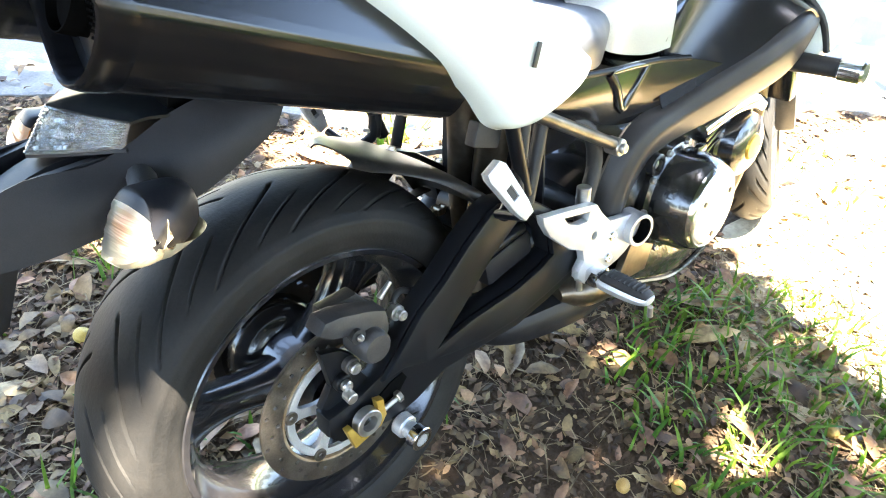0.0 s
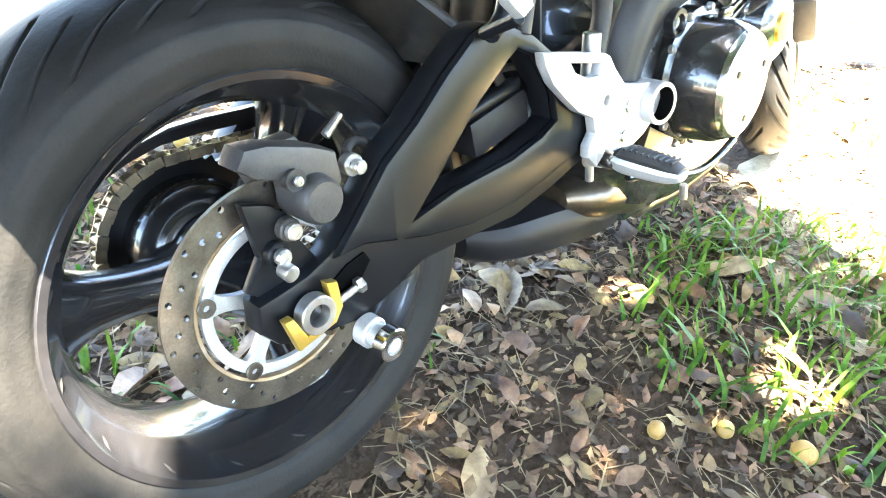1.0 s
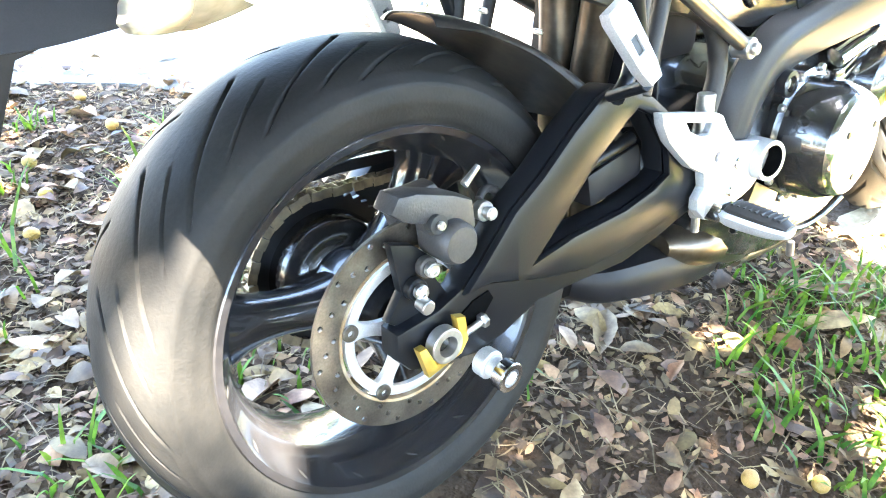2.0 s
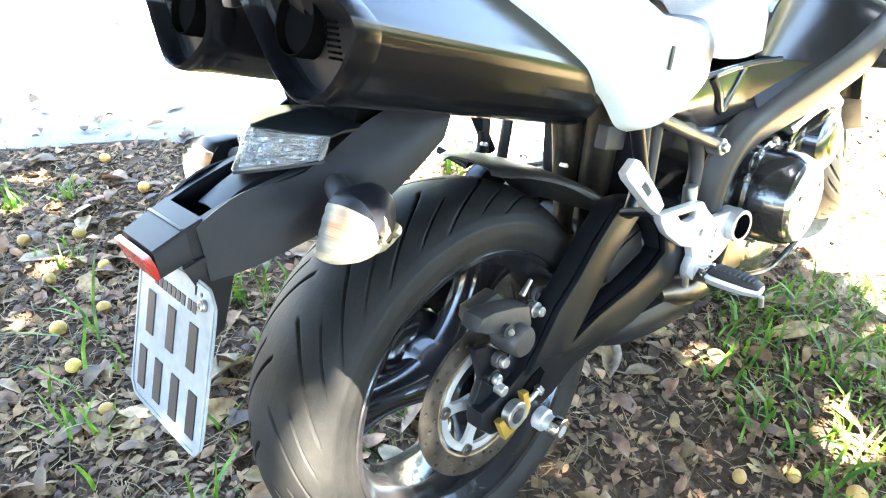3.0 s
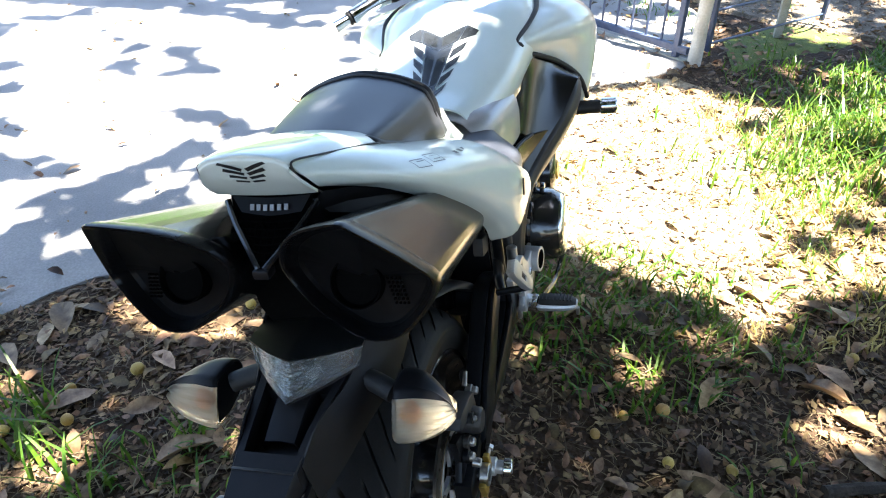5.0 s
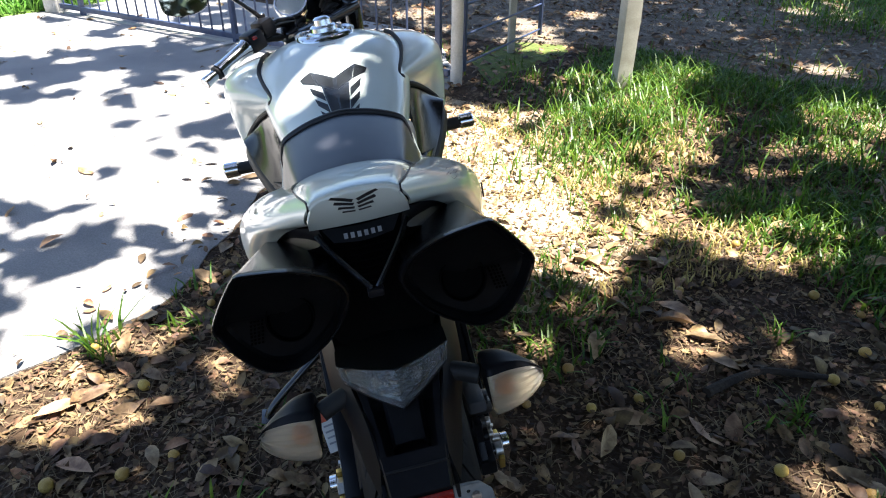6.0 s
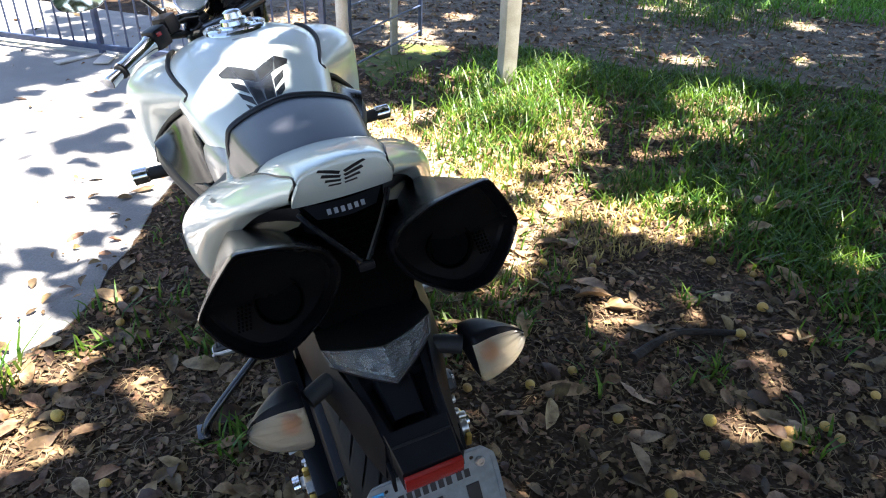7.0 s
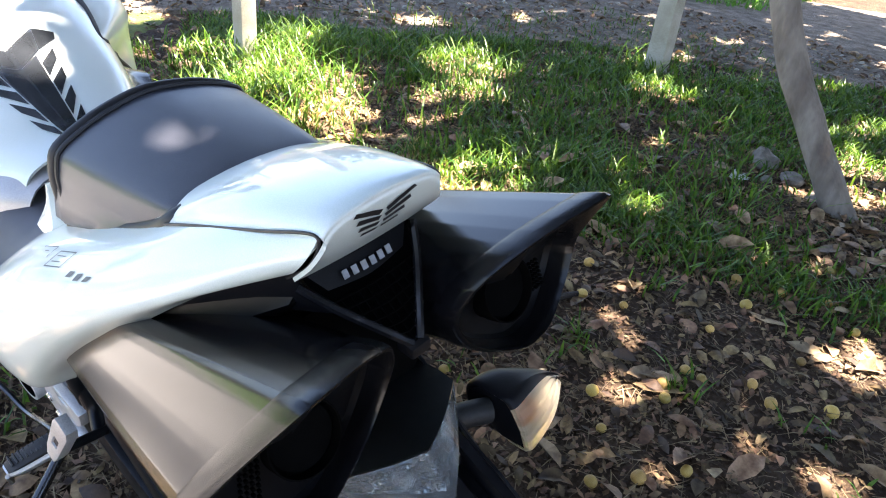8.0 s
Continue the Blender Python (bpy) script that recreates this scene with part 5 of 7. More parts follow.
def signal(s):
    """A turn signal: stalk, dark wedge housing, pale ribbed lens over an amber bulb."""
    stations = [(0.128, -0.162, -0.245, 0.678, 0.737), (0.134, -0.156, -0.250, 0.672, 0.741), (0.158, -0.163, -0.248, 0.675, 0.743), (0.182, -0.183, -0.244, 0.683, 0.739), (0.200, -0.204, -0.237, 0.694, 0.734), (0.208, -0.218, -0.232, 0.702, 0.729), (0.212, -0.225, -0.229, 0.709, 0.724)]
    def sec(y, xf, xr, zb, zt):
        zm, xm = (zb + zt) / 2, xf + (xr - xf) * 0.52
        return [Vector(p) for p in ((xf, s * y, zm * 0.6 + zt * 0.4), (xf * 0.65 + xm * 0.35, s * y, zt - 0.004), (xm, s * y, zt), (min(xm, xr + 0.031), s * (y + 0.001), zt), (min(xm, xr + 0.022), s * (y + 0.001), zt - 0.007 * min(1.0, (zt - zb) / 0.05)), (xr + 0.007, s * (y + 0.001), zm), (xr - 0.001, s * (y + 0.001), zb + 0.006), (xf * 0.35 + xr * 0.65, s * (y + 0.001), zb), (xf * 0.9 + xr * 0.1, s * y, zb * 0.65 + zm * 0.35), (xf, s * y, zb * 0.3 + zm * 0.7))]
    rows = [sec(*q) for q in stations]
    cols = [spline([r[i] for r in rows], 3) for i in range(10)]
    grid = [[c[j] for c in cols] for j in range(len(cols[0]))]
    bm = bmesh.new()
    skin(bm, [spline([g[i] for i in (8, 9, 0, 1, 2, 3, 4)], 3) for g in grid])
    bm.faces.new([bm.verts.new(v) for v in grid[0]])
    bm.faces.new([bm.verts.new(v) for v in grid[-1]])
    body = part("turn_signal", bm, PLASTIC, bike, "wedge-shaped turn signal with a pale lens", sharp=50)
    bm = bmesh.new()
    skin(bm, [[q + Vector((-0.0013 * (j % 2), 0, 0)) for j, q in enumerate(spline([g[i] for i in (4, 5, 6, 7, 8)], 5))] for g in grid])
    part("lens", bm, SIGNALLENS, body, "creamy ribbed lens", sharp=12)
    bm = bmesh.new()
    skin(bm, [[q + Vector((0.014, 0, 0)) for q in spline([g[i] for i in (4, 5, 6, 7, 8)], 2)] for g in grid[1:-2]])
    part("signal_reflector", bm, SIGNALBACK, body)
    part("bulb", rod((-0.205, s * 0.152, 0.712), (-0.234, s * 0.152, 0.708), 0.017, 0.013, 16), AMBER, body, "amber bulb")
    part("stalk", tube([(-0.175, s * 0.05, 0.728), (-0.185, s * 0.09, 0.722), (-0.198, s * 0.122, 0.716)], 0.015, 4, 12), RUBBER, body)


tail_lamp()
# ---- frame, engine, controls ----
def main_frame():
    for s in (-1, 1):
        line = [((0.575, 0.30), 0.045, 0.150), ((0.588, 0.40), 0.043, 0.158), ((0.606, 0.475), 0.050, 0.165), ((0.640, 0.532), 0.052, 0.176), ((0.704, 0.565), 0.046, 0.193), ((0.79, 0.606), 0.053, 0.233), ((0.865, 0.645), 0.056, 0.267), ((0.925, 0.675), 0.056, 0.283), ((1.0, 0.69), 0.05, 0.268), ((1.08, 0.70), 0.05, 0.20)]
        sec = []
        for k, ((x, z), h, y) in enumerate(line):
            (xa, za), (xb, zb) = line[max(k - 1, 0)][0], line[min(k + 1, len(line) - 1)][0]
            d = Vector((xb - xa, 0, zb - za)).normalized()
            u = Vector((-d.z, 0, d.x))
            o = Vector((x, 0, z))
            sec.append([o + u * h + Vector((0, s * (y - 0.035), 0)), o + u * h * 0.92 + Vector((0, s * (y - 0.004), 0)), o + u * h * 0.60 + Vector((0, s * (y + 0.004), 0)), o + u * h * 0.25 + Vector((0, s * (y + 0.007), 0)), o - u * h * 0.85 + Vector((0, s * (y - 0.014), 0)),
                        o - u * h + Vector((0, s * (y - 0.035), 0))])
        spar = part("frame_spar", loft(sec, 5, 3, True, True), FRAME, bike, "grey satin alloy frame spar", sharp=45)
        part("spar_bush", ring((0.668, s * 0.165, 0.492), (0.668, s * 0.181, 0.492), 0.021, 0.013, 24), GLOSSBLACK, spar)
        bolt((0.668, s * 0.168, 0.492), (0, s, 0), spar, 0.010, 0.006)
        rail = part("subframe_rail", rod((0.30, s * 0.172, 0.690), (0.552, s * 0.163, 0.560), 0.0105, seg=16), STEEL, bike, "grey steel subframe rail")
        part("rail_end", rod((0.548, s * 0.148, 0.560), (0.548, s * 0.176, 0.560), 0.015, seg=20), BOLT, rail)
        bolt((0.548, s * 0.176, 0.560), (0, s, 0), rail, 0.009, 0.006)
        for p, q, mt in (((0.262, 0.176, 0.71), (0.318, 0.165, 0.555), SATIN), ((0.318, 0.160, 0.70), (0.298, 0.165, 0.56), FRAME), ((0.37, 0.15, 0.66), (0.335, 0.155, 0.53), FRAME)):
            part("hanger_strut", rod((p[0], s * p[1], p[2]), (q[0], s * q[1], q[2]), 0.011, seg=14), mt, rail)


main_frame()


def rear_set(s):
    """The footpeg bracket with its peg, and the folded passenger peg."""
    outline = [(0.343, 0.510), (0.40, 0.500), (0.476, 0.485), (0.486, 0.480), (0.500, 0.462), (0.528, 0.434), (0.560, 0.427), (0.595, 0.422), (0.622, 0.412), (0.632, 0.392), (0.618, 0.364), (0.590, 0.346), (0.566, 0.338), (0.540, 0.334), (0.516, 0.332), (0.502, 0.318), (0.470, 0.330), (0.448, 0.350),
               (0.447, 0.366), (0.460, 0.382), (0.454, 0.404), (0.419, 0.421), (0.391, 0.444), (0.364, 0.468), (0.347, 0.494)]
    hole = [(0.399, 0.487), (0.466, 0.474), (0.462, 0.459), (0.436, 0.461), (0.409, 0.474)]
    b = prism(outline, -0.182, -0.166, [hole, circle(0.485, 0.421, 0.0075)], 0.004)
    if s > 0:
        b.transform(Matrix.Diagonal((1, -1, 1, 1)))
    br = part("footpeg_bracket", b, ALU, bike, "cast aluminium footpeg bracket")
    part("boss", ring((0.608, s * 0.160, 0.391), (0.602, s * 0.202, 0.392), 0.031, 0.0245, 28), ALU, br)
    # black liner and core put the bore's shade into colour
    part("boss_bore", ring((0.608, s * 0.162, 0.391), (0.602, s * 0.2015, 0.392), 0.0244, 0.0236, 24), VOID, br)
    part("boss_core", rod((0.609, s * 0.145, 0.391), (0.608, s * 0.164, 0.391), 0.0255, seg=20), BAR, br)
    for p in ((0.537, 0.180, 0.401), (0.530, 0.180, 0.360)):
        bolt((p[0], s * p[1], p[2]), (0, s, 0), br, 0.0095, 0.006, CHROME)
    part("peg_clevis", box((0.036, 0.03, 0.03), Matrix.Translation((0.486, s * 0.192, 0.346)), 0.006), CHROME, br)
    a, e = Vector((0.487, s * 0.200, 0.348)), Vector((0.497, s * 0.296, 0.338))
    d = (e - a).normalized()
    sec = []
    for k, w, h in ((0, 0.015, 0.016), (0.15, 0.019, 0.02), (0.7, 0.018, 0.017), (0.95, 0.014, 0.010), (1.0, 0.008, 0.006)):
        o = a.lerp(e, k)
        sec.append([o + Vector((-w, 0, 0.004)), o + Vector((-w, 0, -h * 0.5)), o + Vector((-w * 0.5, 0, -h)), o + Vector((w * 0.5, 0, -h)), o + Vector((w, 0, -h * 0.5)), o + Vector((w, 0, 0.004))])
    part("footpeg", loft(sec, 3, 2, True, True), ALU, br, "aluminium footpeg with a rubber pad")
    pad = []
    for k, w, h in ((0.08, 0.015, 0.006), (0.2, 0.018, 0.013), (0.75, 0.017, 0.012), (0.97, 0.012, 0.005)):
        o = a.lerp(e, k) + Vector((0, 0, 0.003))
        pad.append([o + Vector((-w, 0, 0)), o + Vector((-w * 0.7, 0, h)), o + Vector((w * 0.7, 0, h)), o + Vector((w, 0, 0))])
    pm, ribs = loft(pad, 3, 2, True, True), []
    for k in range(9):
        o = a.lerp(e, 0.18 + 0.085 * k) + Vector((0, 0, 0.0155))
        ribs.append(rod(o - Vector((0.013, 0, 0)), o + Vector((0.013, 0, 0)), 0.0022, seg=6))
    part("peg_rubber", pm, RUBBER, br, "ribbed black rubber pad")
    for rib in ribs:
        part("peg_rib", rib, RUBBER, br)
    part("peg_feeler", rod(e + Vector((0, 0, -0.012)), e + Vector((0.004, 0, -0.034)), 0.005, seg=10), BOLT, br)
    # master cylinder and linkage behind the bracket
    part("master_cylinder", rod((0.476, s * 0.158, 0.509), (0.474, s * 0.158, 0.42), 0.0125, seg=16), BOLT, br)
    part("push_rod", rod((0.475, s * 0.160, 0.42), (0.485, s * 0.160, 0.30), 0.006, seg=10), BOLT, br)
    part("linkage_nut", rod((0.482, s * 0.160, 0.345), (0.483, s * 0.160, 0.325), 0.011, seg=6), BOLT, br)
    part("pedal", tube([(0.53, s * 0.195, 0.30), (0.60, s * 0.205, 0.285), (0.69, s * 0.218, 0.262), (0.75, s * 0.225, 0.268), (0.79, s * 0.235, 0.295)], 0.006, 5, 8), GLOSSBLACK, br, "black foot lever")
    # passenger peg, folded up
    t, l = Vector((0.192, s * 0.215, 0.654)), Vector((0.238, s * 0.237, 0.575))
    ax = (l - t).normalized()
    u = Vector((0, s, 0)).cross(ax).normalized()
    n = ax.cross(u).normalized()
    m = Matrix((( ax.x, n.x, u.x, t.x), (ax.y, n.y, u.y, t.y), (ax.z, n.z, u.z, t.z), (0, 0, 0, 1)))
    L = (l - t).length
    b = prism([(0, -0.014), (0.01, -0.017), (L - 0.02, -0.013), (L, -0.008), (L, 0.010), (L - 0.02, 0.014), (0.01, 0.017), (0, 0.012)], -0.010, 0.006, [[(L * 0.40, -0.005), (L * 0.62, -0.005), (L * 0.62, 0.005), (L * 0.40, 0.005)]], 0.003)
    b.transform(m)
    pp = part("passenger_peg", b, ALU, bike, "folded aluminium passenger footpeg")
    part("peg_slot", box((L * 0.22, 0.006, 0.010), m @ pose(L * 0.51, 0, 0)), BAR, pp)
    part("peg_hinge", rod(l + Vector((0.004, -s * 0.01, -0.006)), l + Vector((0.018, -s * 0.07, -0.03)), 0.007, 0.007, 14), SATIN, pp)
    part("peg_hanger", tube([l + Vector((0.018, -s * 0.06, -0.03)), (0.29, s * 0.165, 0.56), (0.30, s * 0.165, 0.60)], 0.010, 4, 10), SATIN, pp)


rear_set(-1)
rear_set(1)
part("breather_hose", tube([(0.40, -0.105, 0.625), (0.455, -0.125, 0.622), (0.510, -0.135, 0.588), (0.528, -0.138, 0.53), (0.510, -0.140, 0.47), (0.492, -0.140, 0.41)], 0.0135, 6, 12), RUBBER, bike, "thick black hose")
part("shock_absorber", tube([(0.40, 0, 0.40), (0.44, 0, 0.62)], 0.035, 4, 20), GLOSSBLACK, bike)
part("battery_box", box((0.14, 0.17, 0.18), Matrix.Translation((0.49, 0, 0.63)), 0.02), PLASTIC, bike)
part("splash_guard", loft([[(0.425, -0.11, 0.66), (0.42, 0, 0.67), (0.425, 0.11, 0.66)], [(0.42, -0.12, 0.5), (0.42, 0, 0.5), (0.42, 0.12, 0.5)], [(0.43, -0.11, 0.36), (0.43, 0, 0.36), (0.43, 0.11, 0.36)]], 4, 4, thick=0.004), PLASTIC, bike)
part("side_bracket", box((0.05, 0.02, 0.035), Matrix.Translation((0.245, -0.150, 0.665)) @ Matrix.Rotation(0.3, 4, "Y"), 0.004), RUBBER, bike)


def engine():
    sec = [[(x, -w, z0), (x, -w * 1.04, (z0 + z1) / 2), (x, -w * 0.9, z1), (x, w * 0.9, z1), (x, w * 1.04, (z0 + z1) / 2), (x, w, z0)] for x, z0, z1, w in ((0.56, 0.26, 0.44, 0.10), (0.64, 0.20, 0.50, 0.13), (0.78, 0.17, 0.52, 0.14), (0.95, 0.18, 0.50, 0.14), (1.05, 0.22, 0.46, 0.13), (1.10, 0.26, 0.42, 0.11))]
    eng = part("engine", loft(sec, 3, 2, True, True), ENGINE, bike, "black painted four-cylinder engine", sharp=30)
    for k in range(7):
        part("cooling_fin", box((0.24, 0.33, 0.010), Matrix.Translation((0.96 + 0.012 * k, 0, 0.475 + 0.020 * k)) @ Matrix.Rotation(radians(-20), 4, "Y"), 0.003), ENGINE, eng)
    part("cylinder_block", box((0.22, 0.30, 0.16), Matrix.Translation((1.0, 0, 0.54)) @ Matrix.Rotation(radians(-20), 4, "Y"), 0.015), ENGINE, eng)
    part("cylinder_head", box((0.20, 0.36, 0.12), Matrix.Translation((1.03, 0, 0.64)) @ Matrix.Rotation(radians(-20), 4, "Y"), 0.02), ENGINE, eng)
    c = Vector((0.780, 0, 0.386))
    cover = part("clutch_cover", lathe([(0.0, -0.240), (0.080, -0.240), (0.086, -0.235), (0.096, -0.214), (0.100, -0.165), (0.112, -0.160), (0.114, -0.13), (0.0, -0.13)], c, seg=56), ENGINE, eng, "round gloss black clutch cover")
    part("clutch_disc", lathe([(0.0, -0.2505), (0.05, -0.250), (0.070, -0.2485), (0.077, -0.244), (0.077, -0.239), (0.0, -0.239)], c, seg=48), POLISHED, cover, "polished clutch cover disc")
    part("disc_lip", lathe([(0.077, -0.2405), (0.077, -0.246), (0.0805, -0.2445), (0.0855, -0.2365), (0.077, -0.2405)], c, seg=48), CHROME, cover)
    for k in range(3):
        t = radians(30 + 120 * k)
        part("disc_screw", rod(c + Vector((0.052 * math.cos(t), -0.2485, 0.052 * math.sin(t))), c + Vector((0.052 * math.cos(t), -0.2515, 0.052 * math.sin(t))), 0.006, seg=12), SATIN, cover)
    part("cover_handle", box((0.03, 0.012, 0.014), Matrix.Translation(c + Vector((0.015, -0.19, 0.103))), 0.003), ENGINE, cover)
    for k in range(11):
        t = radians(15 + 360 * k / 11)
        p = c + Vector((0.111 * math.cos(t), -0.158, 0.111 * math.sin(t)))
        bolt(p, (0, -1, 0), cover, 0.0065, 0.008)
    c2 = Vector((1.00, 0, 0.435))
    front = part("crank_cover", lathe([(0.0, -0.205), (0.05, -0.203), (0.066, -0.192), (0.073, -0.165), (0.082, -0.160), (0.082, -0.12), (0.0, -0.12)], c2, seg=48), ENGINE, eng, "rounded gloss black crank cover")
    part("crank_cap", lathe([(0.0, -0.210), (0.026, -0.209), (0.031, -0.202), (0.0, -0.202)], c2, seg=28), GOLD, front)
    for k in range(7):
        t = radians(360 * k / 7)
        bolt(c2 + Vector((0.078 * math.cos(t), -0.158, 0.078 * math.sin(t))), (0, -1, 0), front, 0.0065, 0.008)
    part("water_pipe", tube([(0.86, -0.155, 0.50), (0.92, -0.175, 0.53), (1.0, -0.18, 0.53), (1.08, -0.165, 0.50)], 0.018, 5, 12), CHROME, eng)
    part("oil_filter", rod((1.12, -0.06, 0.28), (1.18, -0.06, 0.27), 0.034, seg=24), GLOSSBLACK, eng)
    part("stator_cover", lathe([(0.0, 0.205), (0.07, 0.202), (0.09, 0.19), (0.10, 0.16), (0.10, 0.12), (0.0, 0.12)], (0.90, 0, 0.39), seg=40), ENGINE, eng)
    part("sprocket_cover", box((0.15, 0.05, 0.13), Matrix.Translation((0.62, 0.135, 0.38)), 0.02), ENGINE, eng)
    part("sump", box((0.34, 0.20, 0.07), Matrix.Translation((0.86, 0, 0.165)), 0.02), ENGINE, eng)
    for y in (-0.12, -0.04, 0.04, 0.12):
        part("header_pipe", tube([(1.10, y, 0.58), (1.17, y, 0.52), (1.18, y * 0.95, 0.36), (1.12, y * 0.8, 0.20), (0.98, y * 0.6, 0.12), (0.80, y * 0.5, 0.115)], 0.021, 6, 14), PIPE, eng)
    part("radiator", box((0.035, 0.34, 0.28), Matrix.Translation((1.22, 0, 0.60)) @ Matrix.Rotation(radians(-15), 4, "Y"), 0.008), GLOSSBLACK, eng)
    part("collector", loft([[(x, y0 + r * math.cos(t), z + r * 0.8 * math.sin(t)) for t in (2 * math.pi * k / 14 for k in range(14))] for x, y0, z, r in ((0.84, -0.03, 0.125, 0.05), (0.74, -0.055, 0.170, 0.058), (0.66, -0.075, 0.205, 0.056), (0.58, -0.085, 0.225, 0.050), (0.52, -0.07, 0.235, 0.03))], 4, 1, True, True), PIPE, eng, "heat-stained exhaust collector")
    part("pre_silencer", loft([[(x, y * w, z + h * a) for y, a in ((-1, -0.2), (-1, 0.5), (-0.7, 1), (0.7, 1), (1, 0.5), (1, -0.2), (0.7, -1), (-0.7, -1))] for x, w, h, z in ((0.34, 0.05, 0.025, 0.215), (0.39, 0.09, 0.036, 0.208), (0.50, 0.105, 0.044, 0.192), (0.62, 0.105, 0.042, 0.172), (0.74, 0.08, 0.04, 0.15))], 3, 2, True, True), PLASTIC, eng, "black exhaust box")
    part("engine_hanger", prism([(0.60, 0.26), (0.70, 0.25), (0.72, 0.30), (0.64, 0.34)], -0.165, -0.150, (), 0.003), PIPE, eng)


engine()


def tank():
    half = [(0.478, ((0, 0.848), (0.05, 0.845), (0.084, 0.832), (0.098, 0.81), (0.096, 0.79))), (0.54, ((0, 0.858), (0.06, 0.853), (0.106, 0.834), (0.124, 0.80), (0.120, 0.765))), (0.60, ((0, 0.879), (0.07, 0.872), (0.122, 0.846), (0.143, 0.80), (0.135, 0.75))),
            (0.68, ((0, 0.908), (0.08, 0.900), (0.142, 0.872), (0.165, 0.822), (0.152, 0.765))), (0.78, ((0, 0.946), (0.09, 0.937), (0.160, 0.902), (0.186, 0.848), (0.172, 0.785))),
            (0.88, ((0, 0.967), (0.1, 0.959), (0.176, 0.926), (0.203, 0.872), (0.185, 0.80))), (0.97, ((0, 0.968), (0.1, 0.960), (0.172, 0.930), (0.197, 0.882), (0.18, 0.82))), (1.05, ((0, 0.946), (0.09, 0.939), (0.15, 0.915), (0.17, 0.885), (0.16, 0.83)))]
    sec = [[(x, -y, z) for y, z in h[::-1]] + [(x, y, z) for y, z in h[1:]] for x, h in half]
    tk = part("fuel_tank", loft(sec, 5, 4, thick=0.004), WHITE, bike, "glossy white fuel tank", sharp=55)
    part("tank_tail", loft([[(x, -w, zb), (x, -w * 0.99, zt - 0.03), (x, -w * 0.7, zt), (x, 0, zt + 0.008), (x, w * 0.7, zt), (x, w * 0.99, zt - 0.03), (x, w, zb)] for x, zt, zb, w in ((0.466, 0.822, 0.780, 0.106), (0.51, 0.826, 0.725, 0.140), (0.60, 0.820, 0.700, 0.160), (0.67, 0.815, 0.700, 0.168))], 4, 3, thick=0.004), SILVERPAINT, tk, "silver-grey lower tank cover")
    # grip pad of dark pieces on the tank's rear slope
    skin_of = BVHTree.FromPolygons([q.co for q in tk.data.vertices], [tuple(p.vertices) for p in tk.data.polygons])
    def on(x, y):
        q, n, _, _ = skin_of.ray_cast(Vector((x, y, 1.3)), Vector((0, 0, -1)))
        return q + Vector((0, 0, 0.0018))
    def patch(outline):
        bm = bmesh.new()
        n = 5
        left, right = outline
        rows = []
        for k in range(n + 1):
            a = Vector(left[0]).lerp(Vector(left[1]), k / n)
            b = Vector(right[0]).lerp(Vector(right[1]), k / n)
            rows.append([on(*a.lerp(b, j / 6)) for j in range(7)])
        skin(bm, rows)
        bmesh.ops.solidify(bm, geom=bm.faces[:], thickness=0.0015)
        return bm
    for s in (-1, 1):
        part("grip_pad", patch((((0.714, 0.0), (0.668, 0.0)), ((0.753, s * 0.056), (0.700, s * 0.042)))), CARBON, tk, "dark carbon-look grip pad with horned top")
        part("grip_pad", patch((((0.753, s * 0.056), (0.701, s * 0.043)), ((0.738, s * 0.084), (0.722, s * 0.078)))), CARBON, tk)
        part("grip_pad", patch((((0.668, 0.0), (0.500, 0.0)), ((0.692, s * 0.034), (0.500, s * 0.009)))), CARBON, tk)
        for k in range(4):  # swept fins, parted by slashes of paint
            x, y = 0.672 - 0.044 * k, 0.034 - 0.0055 * k
            part("grip_fin", patch((((x, s * (y - 0.001)), (x - 0.032, s * (y - 0.005))), ((x + 0.030, s * (y + 0.030 - 0.003 * k)), (x + 0.004, s * (y + 0.024 - 0.003 * k))))), CARBON, tk)
    cap = part("fuel_cap", lathe([(0.0, 0.030), (0.030, 0.029), (0.036, 0.024), (0.038, 0.014), (0.048, 0.012), (0.050, 0.006), (0.058, 0.004), (0.060, 0.0), (0.0, 0.0)], (0.945, 0, 0.969), (0.06, 0, 1), seg=40), CHROME, tk, "chrome fuel cap with a raised lock")
    plate = lathe([(0.050, 0.009), (0.062, 0.008), (0.068, 0.003), (0.070, -0.004), (0.050, -0.004), (0.050, 0.009)], (0, 0, 0), (0, 0, 1), 44)
    plate.transform(Matrix.Translation((0.950, 0, 0.968)) @ Matrix.Rotation(radians(3), 4, "Y") @ Matrix.Diagonal((0.95, 1.12, 1, 1)))
    part("cap_surround", plate, CHROME, cap)
    part("cap_lock", lathe([(0.0, 0.050), (0.016, 0.049), (0.023, 0.043), (0.025, 0.029), (0.0, 0.029)], (0.945, 0, 0.969), (0.06, 0, 1), seg=28), CHROME, cap)
    for k in range(6):  # bolts round the cap
        t = k * math.pi / 3 + 0.3
        part("cap_bolt", rod((0.950 + 0.057 * math.cos(t), 0.066 * math.sin(t), 0.974), (0.950 + 0.057 * math.cos(t), 0.066 * math.sin(t), 0.981), 0.005, seg=8), BOLT, cap)
    for k in range(3):
        part("caution_bar", box((0.004, 0.045, 0.001), Matrix.Translation((0.862 - 0.008 * k, 0.0, 0.9645 - 0.0022 * k)) @ Matrix.Rotation(radians(-16), 4, "Y")), LIGHTBAR, tk, smooth=False)
